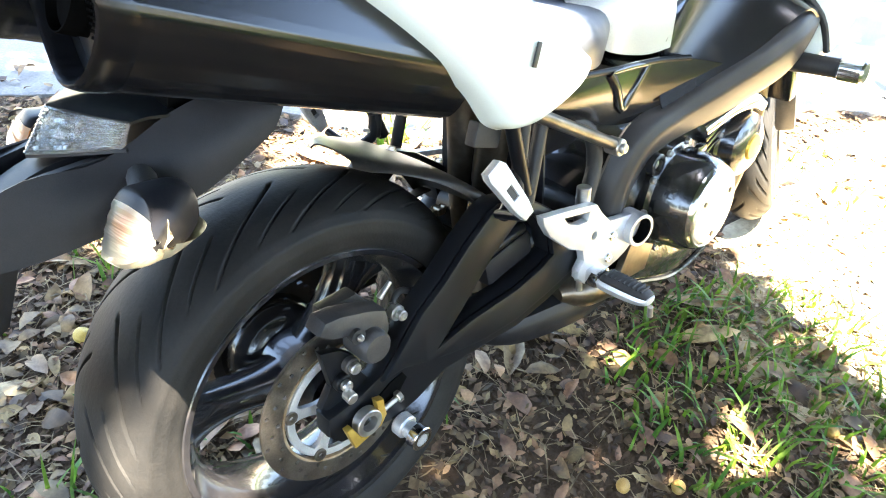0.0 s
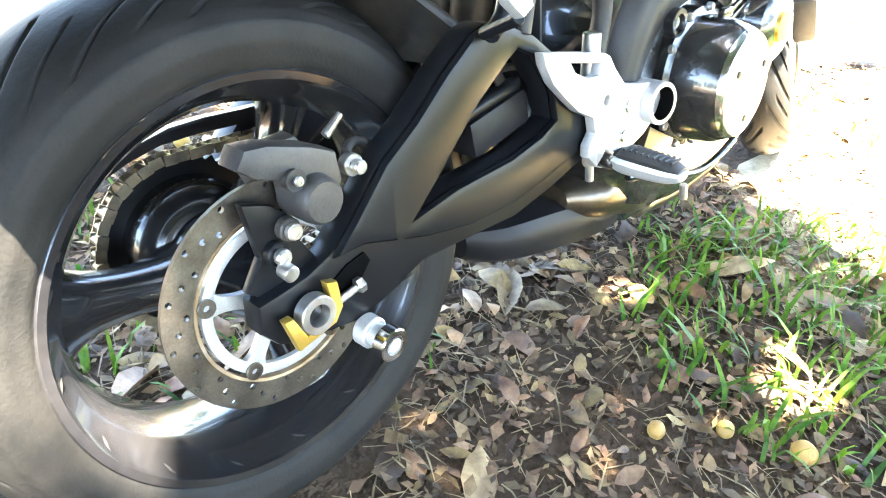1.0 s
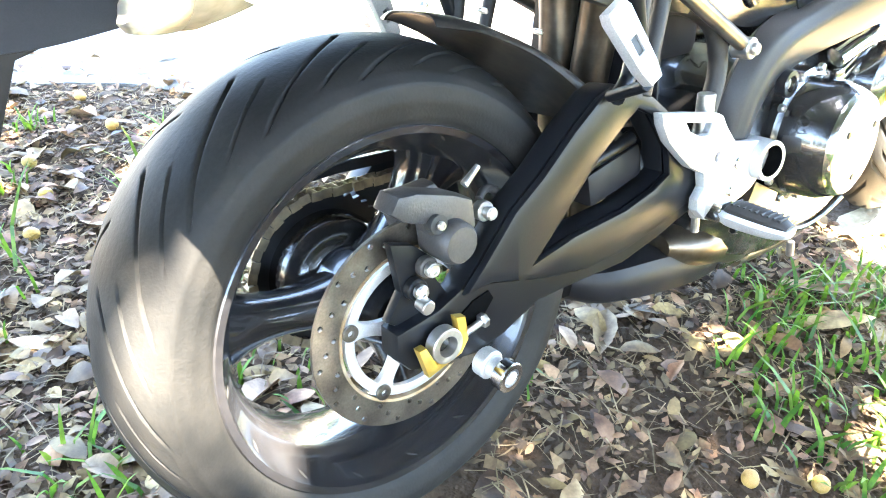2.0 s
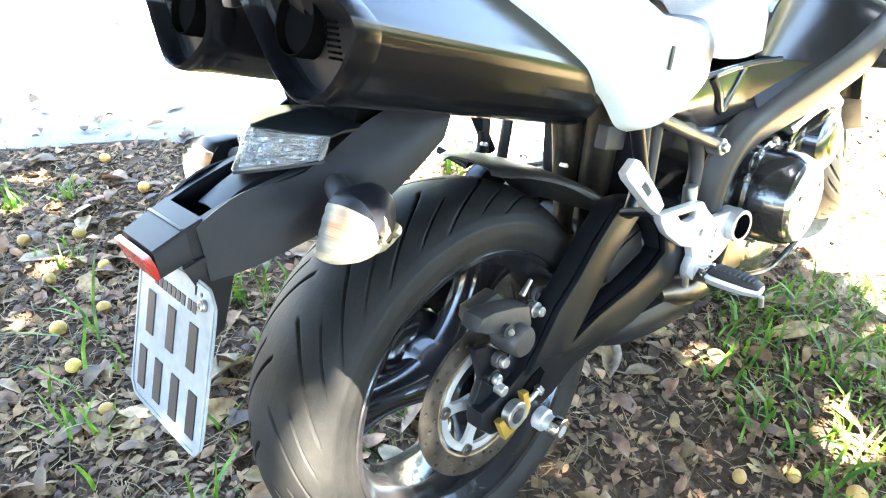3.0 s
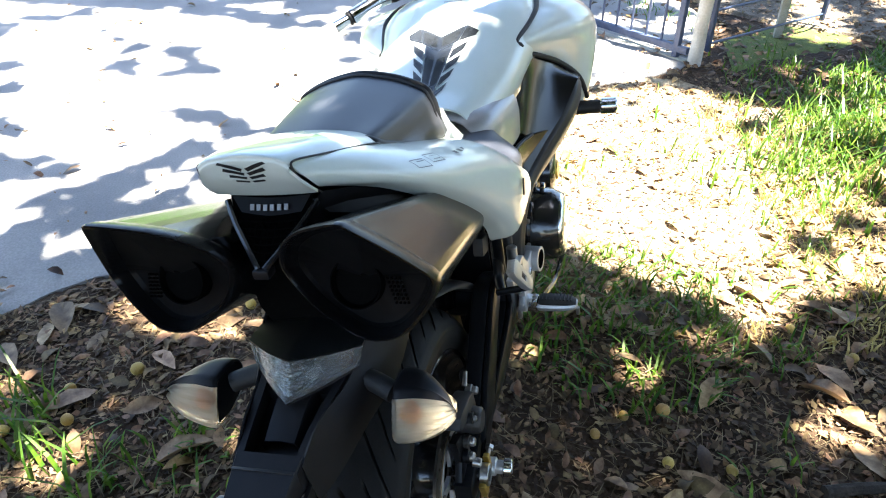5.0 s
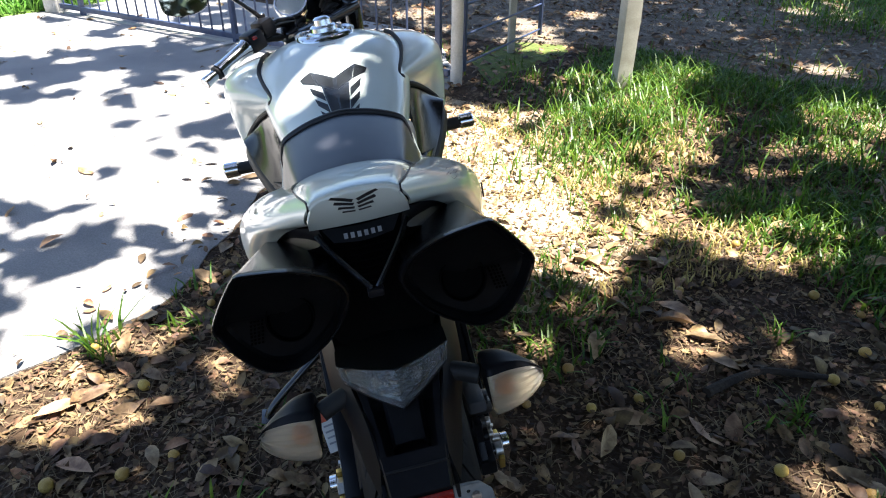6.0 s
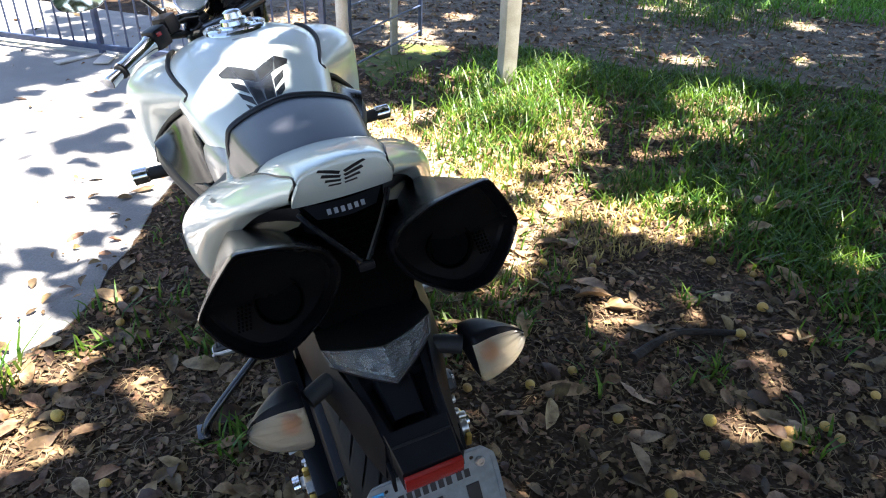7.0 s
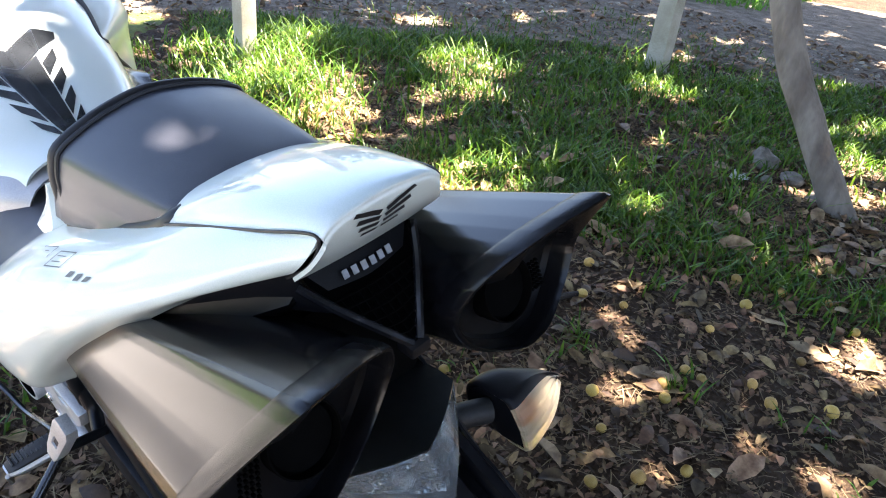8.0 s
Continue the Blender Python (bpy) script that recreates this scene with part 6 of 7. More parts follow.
    part("tank_trim", tube([(0.985, 0.075, 0.966), (1.01, 0.06, 0.966), (1.02, 0, 0.964), (1.01, -0.06, 0.966), (0.985, -0.075, 0.966)], 0.008, 4, 10), CHROME, tk)
    for s in (-1, 1):
        sec = [[(0.768, 0.160, 0.886), (0.768, 0.166, 0.881), (0.770, 0.170, 0.873), (0.772, 0.168, 0.866), (0.774, 0.160, 0.862)],
               [(0.835, 0.178, 0.902), (0.838, 0.215, 0.890), (0.845, 0.226, 0.860), (0.842, 0.202, 0.824), (0.838, 0.18, 0.816)],
               [(0.910, 0.190, 0.918), (0.918, 0.255, 0.902), (0.930, 0.286, 0.850), (0.928, 0.238, 0.776), (0.920, 0.20, 0.768)],
               [(1.000, 0.180, 0.926), (1.005, 0.270, 0.903), (1.012, 0.314, 0.842), (0.985, 0.280, 0.715), (0.975, 0.24, 0.705)],
               [(1.060, 0.168, 0.920), (1.065, 0.270, 0.893), (1.075, 0.322, 0.822), (1.010, 0.296, 0.648), (1.000, 0.25, 0.636)],
               [(1.12, 0.150, 0.905), (1.13, 0.265, 0.882), (1.140, 0.318, 0.800), (1.09, 0.290, 0.662), (1.08, 0.24, 0.645)],
               [(1.18, 0.13, 0.875), (1.20, 0.235, 0.86), (1.21, 0.285, 0.79), (1.17, 0.255, 0.69), (1.15, 0.19, 0.68)]]
        sec = sec if s > 0 else mirrored(sec)
        pod = part("air_scoop", loft(sec, 4, 4, thick=0.004), WHITE, bike, "glossy white side air scoop", sharp=55)
        edge = [(q[0] - 0.003, q[1] + s * 0.002, q[2]) for q in (sec[4][0], sec[3][0], sec[2][0], sec[1][0], sec[0][0], sec[0][2], sec[0][4], sec[1][3], sec[2][3], sec[3][3], sec[4][3])]
        part("scoop_seal", tube(edge, 0.0062, 4, 8), RUBBER, pod)
        part("scoop_fill", loft([[(1.19, s * 0.14, 0.865), (1.2, s * 0.25, 0.83), (1.19, s * 0.19, 0.74)], [(1.15, s * 0.14, 0.85), (1.15, s * 0.23, 0.82), (1.15, s * 0.19, 0.75)]], 2, 3), BAR, pod)
        ends = [((0.655, 0.164, 0.715), (0.655, 0.176, 0.600)), ((0.72, 0.168, 0.785), (0.74, 0.210, 0.640)), ((0.80, 0.182, 0.828), (0.82, 0.248, 0.680)), ((0.90, 0.218, 0.795), (0.90, 0.282, 0.735)), ((0.985, 0.262, 0.735), (0.96, 0.284, 0.715))]
        sec = [[Vector(a).lerp(Vector(b), k) + Vector((0, -0.012 * math.sin(math.pi * k), 0)) for k in (0, 0.33, 0.66, 1)] for a, b in ends]
        sec = sec if s > 0 else mirrored(sec)
        part("side_panel", loft(sec, 4, 4, thick=0.004), PANEL, bike, "glossy black side panel under the tank", sharp=55)
        sec = [[(0.38, 0.148, 0.705), (0.38, 0.150, 0.665), (0.40, 0.128, 0.625)], [(0.50, 0.156, 0.692), (0.50, 0.155, 0.655), (0.50, 0.132, 0.605)], [(0.60, 0.162, 0.687), (0.60, 0.158, 0.64), (0.605, 0.138, 0.580)],
               [(0.68, 0.182, 0.684), (0.68, 0.180, 0.645), (0.69, 0.172, 0.600)], [(0.765, 0.217, 0.664), (0.762, 0.213, 0.650), (0.757, 0.207, 0.635)]]
        sec = sec if s > 0 else mirrored(sec)
        side = part("seat_side", loft(sec, 5, 4, thick=0.004), PANEL, bike, "glossy black panel with a vee-shaped rib", sharp=50)
        part("vee_rib", tube([(0.512, s * 0.159, 0.690), (0.535, s * 0.160, 0.660), (0.567, s * 0.152, 0.618), (0.586, s * 0.158, 0.648), (0.610, s * 0.164, 0.684)], 0.009, 4, 10), GLOSSBLACK, side)
        part("rib_bar", tube([(0.512, s * 0.159, 0.690), (0.56, s * 0.163, 0.690), (0.612, s * 0.166, 0.686)], 0.006, 4, 10), GLOSSBLACK, side)
        part("top_ridge", tube([(0.44, s * 0.156, 0.700), (0.53, s * 0.161, 0.692), (0.63, s * 0.170, 0.687), (0.70, s * 0.190, 0.681)], 0.005, 5, 10), SATIN, side)
        slide = part("frame_slider", rod((0.985, s * 0.22, 0.626), (0.990, s * 0.345, 0.627), 0.0195, 0.018, 20), RUBBER, bike, "black crash slider with a chrome end")
        part("slider_end", rod((0.990, s * 0.333, 0.627), (0.991, s * 0.378, 0.627), 0.0225, 0.023, 24, bevel=0.004), CHROME, slide)



tank()


# ---- steering, turned to the left ----
STEM = Vector((1.165, 0, 0.955))
RAKE = Vector((-math.sin(radians(25)), 0, math.cos(radians(25))))
TURNED = Matrix.Translation(STEM) @ Matrix.Rotation(radians(24), 4, RAKE) @ Matrix.Translation(-STEM)


def steering():
    b = prism([(1.10, 0.0), (1.12, 0.11), (1.17, 0.135), (1.20, 0.11), (1.19, 0.0), (1.20, -0.11), (1.17, -0.135), (1.12, -0.11)], -0.012, 0.012, (), 0.004)
    b.transform(Matrix.Translation((0, 0, 0.962)) @ Matrix.Rotation(radians(-90), 4, "X"))
    b.transform(TURNED)
    part("top_clamp", b, GLOSSBLACK, bike, "black top yoke")
    for s in (-1, 1):
        bm = rod((1.155, s * 0.105, 0.985), (1.34, s * 0.105, 0.60), 0.026, seg=20)
        bm.transform(TURNED)
        leg = part("fork_leg", bm, GLOSSBLACK, bike, "upside-down front fork leg")
        bm = rod((1.33, s * 0.105, 0.62), (1.54, s * 0.100, 0.32), 0.0215, seg=18)
        bm.transform(TURNED)
        part("fork_slider", bm, CHROME, leg)
        bar = [(1.165, s * 0.085, 0.995), (1.150, s * 0.14, 1.012), (1.120, s * 0.21, 1.012), (1.085, s * 0.285, 1.000)]
        bm = tube(bar, 0.0135, 5, 12)
        bm.transform(TURNED)
        hb = part("handlebar", bm, GLOSSBLACK, bike, "black handlebar with a silver grip")
        d = Vector((-0.055, s * 0.145, -0.018)).normalized()
        g0 = Vector((1.10, s * 0.255, 1.004))
        bm = lathe([(0.0, 0.0), (0.024, 0.0), (0.0205, 0.012), (0.0195, 0.10), (0.022, 0.115), (0.0, 0.115)], g0, d, 24)
        bm.transform(TURNED)
        part("grip", bm, CHROME if s > 0 else RUBBER, hb, "worn silver grip" if s > 0 else "")
        bm = rod(g0 + d * 0.116, g0 + d * 0.124, 0.019, seg=20)
        bm.transform(TURNED)
        part("grip_ring", bm, RUBBER, hb)
        bm = rod(g0 + d * 0.124, g0 + d * 0.168, 0.013, 0.016, 18)
        bm.transform(TURNED)
        part("bar_end", bm, CHROME, hb)
        bm = box((0.05, 0.055, 0.055), Matrix.Translation(g0 - d * 0.03) @ Matrix.Rotation(radians(s * 20), 4, "Z"), 0.012)
        bm.transform(TURNED)
        part("switch_cluster", bm, PLASTIC, hb)
        bm = box((0.010, 0.014, 0.010), Matrix.Translation(g0 - d * 0.03 + Vector((-0.028, 0, 0.014))), 0.002)
        bm.transform(TURNED)
        part("switch_button", bm, RED, hb)
        bm = tube([g0 + Vector((0.03, -s * 0.02, 0.0)), g0 + Vector((0.075, s * 0.03, -0.004)), g0 + Vector((0.07, s * 0.12, -0.01)), g0 + Vector((0.045, s * 0.18, -0.012))], 0.006, 5, 8)
        bm.transform(TURNED)
        part("lever", bm, CHROME, hb) if s < 0 else bm.free()
        bm = tube([g0 - d * 0.05 + Vector((0.01, 0, 0.03)), (1.15, s * 0.07, 1.05), (1.22, s * 0.03, 0.98)], 0.005, 5, 8)
        bm.transform(TURNED)
        part("cable", bm, RUBBER, hb) if s < 0 else bm.free()
        bm = box((0.055, 0.05, 0.05), Matrix.Translation(g0 - d * 0.085 + Vector((0.015, 0, 0.004))) @ Matrix.Rotation(radians(s * 25), 4, "Z"), 0.014)
        bm.transform(TURNED)
        part("lever_perch", bm, PLASTIC, hb)
        for k in range(4):
            bm = tube([g0 - d * (0.03 + 0.02 * k) + Vector((0.03, 0, -0.01)), Vector((1.15 + 0.02 * k, s * (0.15 - 0.02 * k), 0.975 - 0.012 * k)), Vector((1.17 + 0.012 * k, s * 0.05, 0.955 + 0.012 * k)), Vector((1.23, s * 0.02, 0.93))], 0.0075, 5, 8)
            bm.transform(TURNED)
            part("wire", bm, RUBBER, hb)
        if s < 0:
            bm = lathe([(0.0, 0.0), (0.024, 0.0), (0.026, 0.03), (0.022, 0.036), (0.0, 0.036)], (1.13, -0.19, 1.02), (0, 0, 1), 20)
            bm.transform(TURNED)
            part("fluid_reservoir", bm, PLASTIC, hb)
    # instruments
    c = Vector((1.205, 0.080, 1.014))
    face = Vector((-0.62, 0.06, 0.78)).normalized()
    bm = lathe([(0.0, -0.05), (0.035, -0.05), (0.048, -0.02), (0.051, 0.0), (0.049, 0.006), (0.044, 0.006), (0.043, 0.0), (0.0, 0.0)], c, face, 40)
    dial = part("instrument", bm, CHROME, bike, "round chrome-rimmed instrument")
    part("dial_face", lathe([(0.0, 0.002), (0.042, 0.002), (0.042, 0.0), (0.0, 0.0)], c, face, 32), LABELW, dial)
    part("dial_glass", lathe([(0.0, 0.0075), (0.03, 0.007), (0.044, 0.0045)], c, face, 32), GLASS, dial)
    hood = loft([[(x, -w, z0), (x, -w * 0.8, z1 - 0.012), (x, 0, z1), (x, w * 0.8, z1 - 0.012), (x, w, z0)] for x, z0, z1, w in ((1.215, 0.975, 1.035, 0.085), (1.26, 0.97, 1.065, 0.10), (1.32, 0.94, 1.05, 0.105), (1.40, 0.86, 0.98, 0.095), (1.44, 0.80, 0.90, 0.07))], 4, 3, thick=0.005)
    part("instrument_hood", hood, GLOSSBLACK, dial, "gloss black instrument hood")
    part("lcd_panel", box((0.05, 0.06, 0.006), Matrix.Translation((1.228, -0.055, 1.02)) @ Matrix.Rotation(radians(-35), 4, "Y"), 0.003), GLASS, dial)
    part("headlamp", lathe([(0.0, 0.02), (0.06, 0.015), (0.085, 0.0), (0.09, -0.04), (0.06, -0.09), (0.0, -0.10)], (1.45, 0, 0.80), (0.95, 0, -0.1), 32), GLOSSBLACK, bike, "black headlamp shell")
    # mirrors
    for s, o, root in ((1, Vector((0.99, 0.335, 1.118)), Vector((1.105, 0.165, 1.01))), (-1, Vector((1.30, -0.40, 1.16)), Vector((1.19, -0.20, 1.02)))):
        n = (Vector((-1.0, 0.08 * s, 0.15))).normalized()
        u = Vector((0.10, 1, -0.02)).normalized()
        u = (u - n * u.dot(n)).normalized()
        v = n.cross(u)
        shape = [(0.062, 0.004), (0.055, 0.030), (0.02, 0.042), (-0.03, 0.040), (-0.058, 0.024), (-0.064, 0.0), (-0.045, -0.028), (0.0, -0.046), (0.035, -0.046), (0.058, -0.026)]
        if s < 0:
            shape = [(-a, b) for a, b in shape]
        loop = lambda k, d: spline([o + (u * a * k + v * b * k) + n * d for a, b in shape], 4, True)
        bm = bmesh.new()
        skin(bm, [loop(0.98, 0.004), loop(1.0, 0.0), loop(0.95, -0.015), loop(0.7, -0.03), loop(0.2, -0.036)], True)
        shell = part("mirror", bm, GLOSSBLACK, bike, "black rear-view mirror on a thin arm")
        bm = bmesh.new()
        bm.faces.new([bm.verts.new(q) for q in loop(0.955, 0.0045)])
        part("mirror_glass", bm, MIRROR, shell, "clear mirror glass")
        bm = bmesh.new()
        skin(bm, [loop(0.955, 0.0042), loop(0.965, 0.0065), loop(0.99, 0.0045)], True)
        part("mirror_rim", bm, GLOSSBLACK, shell)
        part("mirror_arm", tube([o - u * s * 0.05 - n * 0.02, o - u * s * 0.10 - n * 0.018 + Vector((0.01, 0, -0.008)), root], 0.0065, 5, 10), GLOSSBLACK, shell)
        part("mirror_foot", rod(root + Vector((0, 0, -0.02)), root + Vector((0, 0, 0.012)), 0.012, seg=14), GLOSSBLACK, shell)
    # front wheel
    fc = (1.56, 0, 0.30)
    wheel = part("front_wheel", rim_bm(fc, 0.222, 0.055, TURNED), GLOSSBLACK, bike, "gloss black three-spoke front wheel")
    spokes(fc, 0.222, wheel, TURNED)
    tyre_mesh("tyre", fc, 0.300, 0.060, wheel, TURNED, 300, 14, "worn front tyre")
    for s in (-1, 1):
        bm = lathe([(0.10, s * 0.068), (0.155, s * 0.068), (0.155, s * 0.073), (0.10, s * 0.073), (0.10, s * 0.068)], fc, seg=48)
        bm.transform(TURNED)
        part("front_disc", bm, STEEL, wheel)
        bm = box((0.05, 0.05, 0.11), Matrix.Translation((1.40, s * 0.085, 0.36)) @ Matrix.Rotation(radians(-25), 4, "Y"), 0.012)
        bm.transform(TURNED)
        part("front_caliper", bm, CALIPER, wheel)
    bm = loft([[Vector(fc) + Vector((r * math.cos(t), -w, r * math.sin(t))) - Vector((math.cos(t), 0, math.sin(t))) * 0.03, Vector(fc) + Vector((r * math.cos(t), -w * 0.7, r * math.sin(t))), Vector(fc) + Vector((r * math.cos(t), w * 0.7, r * math.sin(t))),
                Vector(fc) + Vector((r * math.cos(t), w, r * math.sin(t))) - Vector((math.cos(t), 0, math.sin(t))) * 0.03] for t, r, w in ((radians(d), 0.325, 0.068) for d in (55, 80, 105, 130, 155))], 3, 3, thick=0.003)
    bm.transform(TURNED)
    part("front_mudguard", bm, PLASTIC, bike, "black front mudguard")


steering()
stand = LEAN.inverted() @ Vector((0.52, 0.40, 0.012))
leg = part("side_stand", tube([(0.66, 0.10, 0.26), (0.62, 0.17, 0.22), stand + Vector((0.02, -0.04, 0.04)), stand], 0.011, 5, 12), GLOSSBLACK, bike, "black side stand")
part("stand_foot", box((0.06, 0.035, 0.01), Matrix.Translation(stand) @ Matrix.Rotation(radians(8.7), 4, "X"), 0.003), GLOSSBLACK, leg)
# ---- grass, litter, fruit ----
def on_soil(x, y):
    return off_road(x, y) > 0.02


def blocked(x, y):
    """Where tyres stand."""
    return (abs(x) < 0.13 and abs(y) < 0.10) or (abs(x - 1.53) < 0.16 and abs(y) < 0.10)


def grass_amount(x, y):
    n = 0.5 + 0.5 * noise.noise((x * 1.3, y * 1.3, 11.0)) + 0.25 * noise.noise((x * 4.5, y * 4.5, 5.0))
    line = float(np.interp(x, [-1.5, 0.3, 0.9, 1.5, 2.2, 3.0, 4.0], [-2.3, -1.75, -1.62, -1.45, -1.05, -1.35, -2.0]))
    path = float(np.interp(x, [-2.5, 0.45, 1.95, 2.4, 3.0, 3.9, 4.6], [-6.2, -4.95, -4.2, -3.75, -2.9, -2.25, -1.0]))
    if path < y < line + 0.12:
        thin = min(1.0, max(0.12, math.hypot(x + 0.1, (y + 2.7) * 1.1) / 0.9 - 0.25))  # bare leaf-strewn soil round the tree
        return max(0.06, 2.2 * (n - 0.36)) * min(1, 0.3 + (line + 0.12 - y) / 0.35) * thin
    if math.hypot((x - 0.92) / 0.42, (y + 0.40) / 0.34) < 1:
        return 0.50 * n
    if 1.25 < x < 2.9 and -0.85 < y:
        return 0.03 * n if n > 0.6 else 0.0
    if 1.0 < x < 2.5 and y < -0.5:
        return 0.15 * n
    return 0.10 * n if n > 0.62 else 0.0


def blades(rng, spots, lo, hi, wide=0.0035):
    verts, faces = [], []
    for x, y, z in spots:
        h, t, w = rng.uniform(lo, hi), rng.uniform(0, 6.283), wide * rng.uniform(0.6, 1.5)
        bend = h * rng.uniform(0.2, 1.0)
        dx, dy, sx, sy = math.cos(t), math.sin(t), -math.sin(t) * w, math.cos(t) * w
        k = len(verts)
        for f, g in ((0, 1), (0.45, 0.9), (0.8, 0.6)):
            q = f * f * bend
            verts += [(x + dx * q - sx * g, y + dy * q - sy * g, z + h * (f - 0.22 * f * f)), (x + dx * q + sx * g, y + dy * q + sy * g, z + h * (f - 0.22 * f * f))]
        verts.append((x + dx * bend, y + dy * bend, z + h * 0.76))
        faces += [(k, k + 1, k + 3, k + 2), (k + 2, k + 3, k + 5, k + 4), (k + 4, k + 5, k + 6)]
    return verts, faces


def grass():
    rng = random.Random(11)
    spots = []
    for _ in range(400000):
        x, y = rng.uniform(-1.6, 4.8), rng.uniform(-5.2, 0.9)
        if rng.random() < grass_amount(x, y) * 0.70 and on_soil(x, y) and not blocked(x, y):
            spots.append((x, y, height(x, y) - 0.004))
    for _ in range(48):  # single tufts in the litter
        cx, cy = rng.uniform(-1.4, 1.4), rng.uniform(-1.6, 1.9)
        if on_soil(cx, cy) and not blocked(cx, cy):
            for _ in range(rng.randint(6, 40)):
                x, y = rng.gauss(cx, 0.035), rng.gauss(cy, 0.035)
                if not blocked(x, y) and on_soil(x, y):
                    spots.append((x, y, height(x, y) - 0.004))
    v, f = blades(rng, spots, 0.025, 0.11, 0.0038)
    tagged(mesh_from("grass", v, f, GRASS), "short green grass growing through the litter", "grass", kind="stuff")
    long = []
    for cx, cy, n, sp in ((2.2, -1.2, 260, 0.25), (2.75, -1.75, 300, 0.22), (3.1, -1.9, 200, 0.15), (1.35, -1.85, 120, 0.12), (0.95, -2.1, 90, 0.12), (1.9, -2.4, 200, 0.4), (1.1, -3.3, 160, 0.35), (1.6, -3.8, 150, 0.14), (2.6, -2.9, 400, 0.4), (4.4, -4.5, 700, 0.35), (5.2, -4.9, 600, 0.5), (3.0, -2.2, 260, 0.18), (2.55, -1.5, 300, 0.2), (0.6, -2.4, 160, 0.2), (-0.42, 0.62, 10, 0.04), (-0.35, 0.85, 10, 0.05), (0.93, 0.93, 30, 0.04), (0.18, 1.12, 22, 0.05), (0.03, 1.0, 24, 0.05), (0.0, 0.84, 18, 0.04)):
        for _ in range(n):
            x, y = rng.gauss(cx, sp), rng.gauss(cy, sp)
            if on_soil(x, y) and not blocked(x, y):
                long.append((x, y, height(x, y) - 0.004))
    v, f = blades(rng, long, 0.09, 0.22, 0.004)
    tagged(mesh_from("long_grass", v, f, GRASS), "tufts of long arching grass", "grass", kind="stuff")
    stones = bmesh.new()
    for _ in range(900):  # gravel on the path
        x, y = rng.uniform(0.5, 5.5), rng.uniform(-5.8, -1.6)
        if grass_amount(x, y) > 0.03 or y > -1.1 - 0.5 * x + 0.4:
            continue
        r = rng.uniform(0.006, 0.022)
        bmesh.ops.create_icosphere(stones, subdivisions=1, radius=r, matrix=pose(x, y, 0.02, rng.uniform(0, 90), rng.uniform(0, 90)) @ Matrix.Diagonal((1.3, 1, 0.7, 1)))
    tagged(part("gravel", stones, CONCRETE), "loose grey gravel scattered on the path", "gravel", kind="stuff")
    dry = []
    for _ in range(46000):
        x, y = rng.uniform(0.9, 2.9), rng.uniform(-1.75, 0.0)
        n = 0.5 + 0.5 * noise.noise((x * 3.1, y * 3.1, 41.0)) + 0.3 * noise.noise((x * 9, y * 9, 2.0))
        if rng.random() < 0.9 * (n - 0.35) * min(1.0, max(0.12, (-0.35 - y) / 0.6)) and on_soil(x, y) and not blocked(x, y):
            dry.append((x, y, height(x, y)))
    v, f = blades(rng, dry, 0.015, 0.06, 0.003)
    tagged(mesh_from("dry_grass", v, f, YELLOWED), "short yellowed dry grass on trodden dirt", "grass", kind="stuff")
    far = []
    for _ in range(60000):
        x, y = rng.uniform(3.6, 10), rng.uniform(1.2, 8)
        if y > float(np.interp(x, [3.6, 5.2, 5.85, 6.1, 6.5, 7.2, 8.6, 14], [5.2, 3.3, 2.6, 2.2, 1.85, 1.65, 1.75, 3.6])):
            far.append((x, y, 0.035))
    for _ in range(26000):
        x, y = rng.uniform(2.0, 9.0), rng.uniform(-10.5, -4.2)
        if y < 0.62 * (x - 3.2) - 6.04:
            far.append((x, y, -0.01))
    v, f = blades(rng, far, 0.06, 0.20, 0.007)
    tagged(mesh_from("far_lawn", v, f, FARGRASS), "sunlit long grass beyond the fence and path", "grass", kind="stuff")


grass()


def leaf_shape(rng, l, w, curl, fold):
    """A curled, pointed leaf: five stations by three."""
    pts = []
    for i, (t, g) in enumerate(((0, 0.06), (0.22, 0.75), (0.5, 1.0), (0.78, 0.7), (1.0, 0.04))):
        bow = curl * math.sin(t * 3.1) + rng.uniform(-0.03, 0.03) * l
        for s in (-1, 0, 1):
            pts.append(((t - 0.5) * l, s * g * w, bow + abs(s) * g * fold * w + rng.uniform(-0.05, 0.05) * w))
    faces = [(i * 3 + j, (i + 1) * 3 + j, (i + 1) * 3 + j + 1, i * 3 + j + 1) for i in range(4) for j in range(2)]
    return pts, faces


def lie(x, y):
    """The height on which loose litter lies: soil, drive or path."""
    if not on_soil(x, y):
        return 0.012
    line = float(np.interp(x, [-2.5, 0.45, 1.95, 2.4, 3.0, 3.9, 4.6, 6.4], [-6.2, -4.95, -4.2, -3.75, -2.9, -2.25, -1.0, 0.4]))
    return max(height(x, y), 0.018) if y < line + 0.05 else height(x, y)


def litter_amount(x, y):
    return litter_here(x, y) * min(1.0, max(0.0, (x + 4.0) / 2.4))


def litter_here(x, y):
    a = 0.55 + 0.45 * noise.noise((x * 1.6, y * 1.6, 21.0))
    if not on_soil(x, y):
        return 0.25 * a if off_road(x, y) > -0.25 else 0.02
    if math.hypot(x + 0.1, y + 2.7) < 1.0:
        return 1.2 * a
    if y < -1.9 or x > 2.7:
        return 0.80 * a
    if 1.4 < x < 2.9 and -0.9 < y:
        return 0.30 * a
    if (x < 0.9 and y > -0.1) or (1.0 < x < 2.6 and y > -1.7):
        return 1.15 * a
    return 0.65 * a


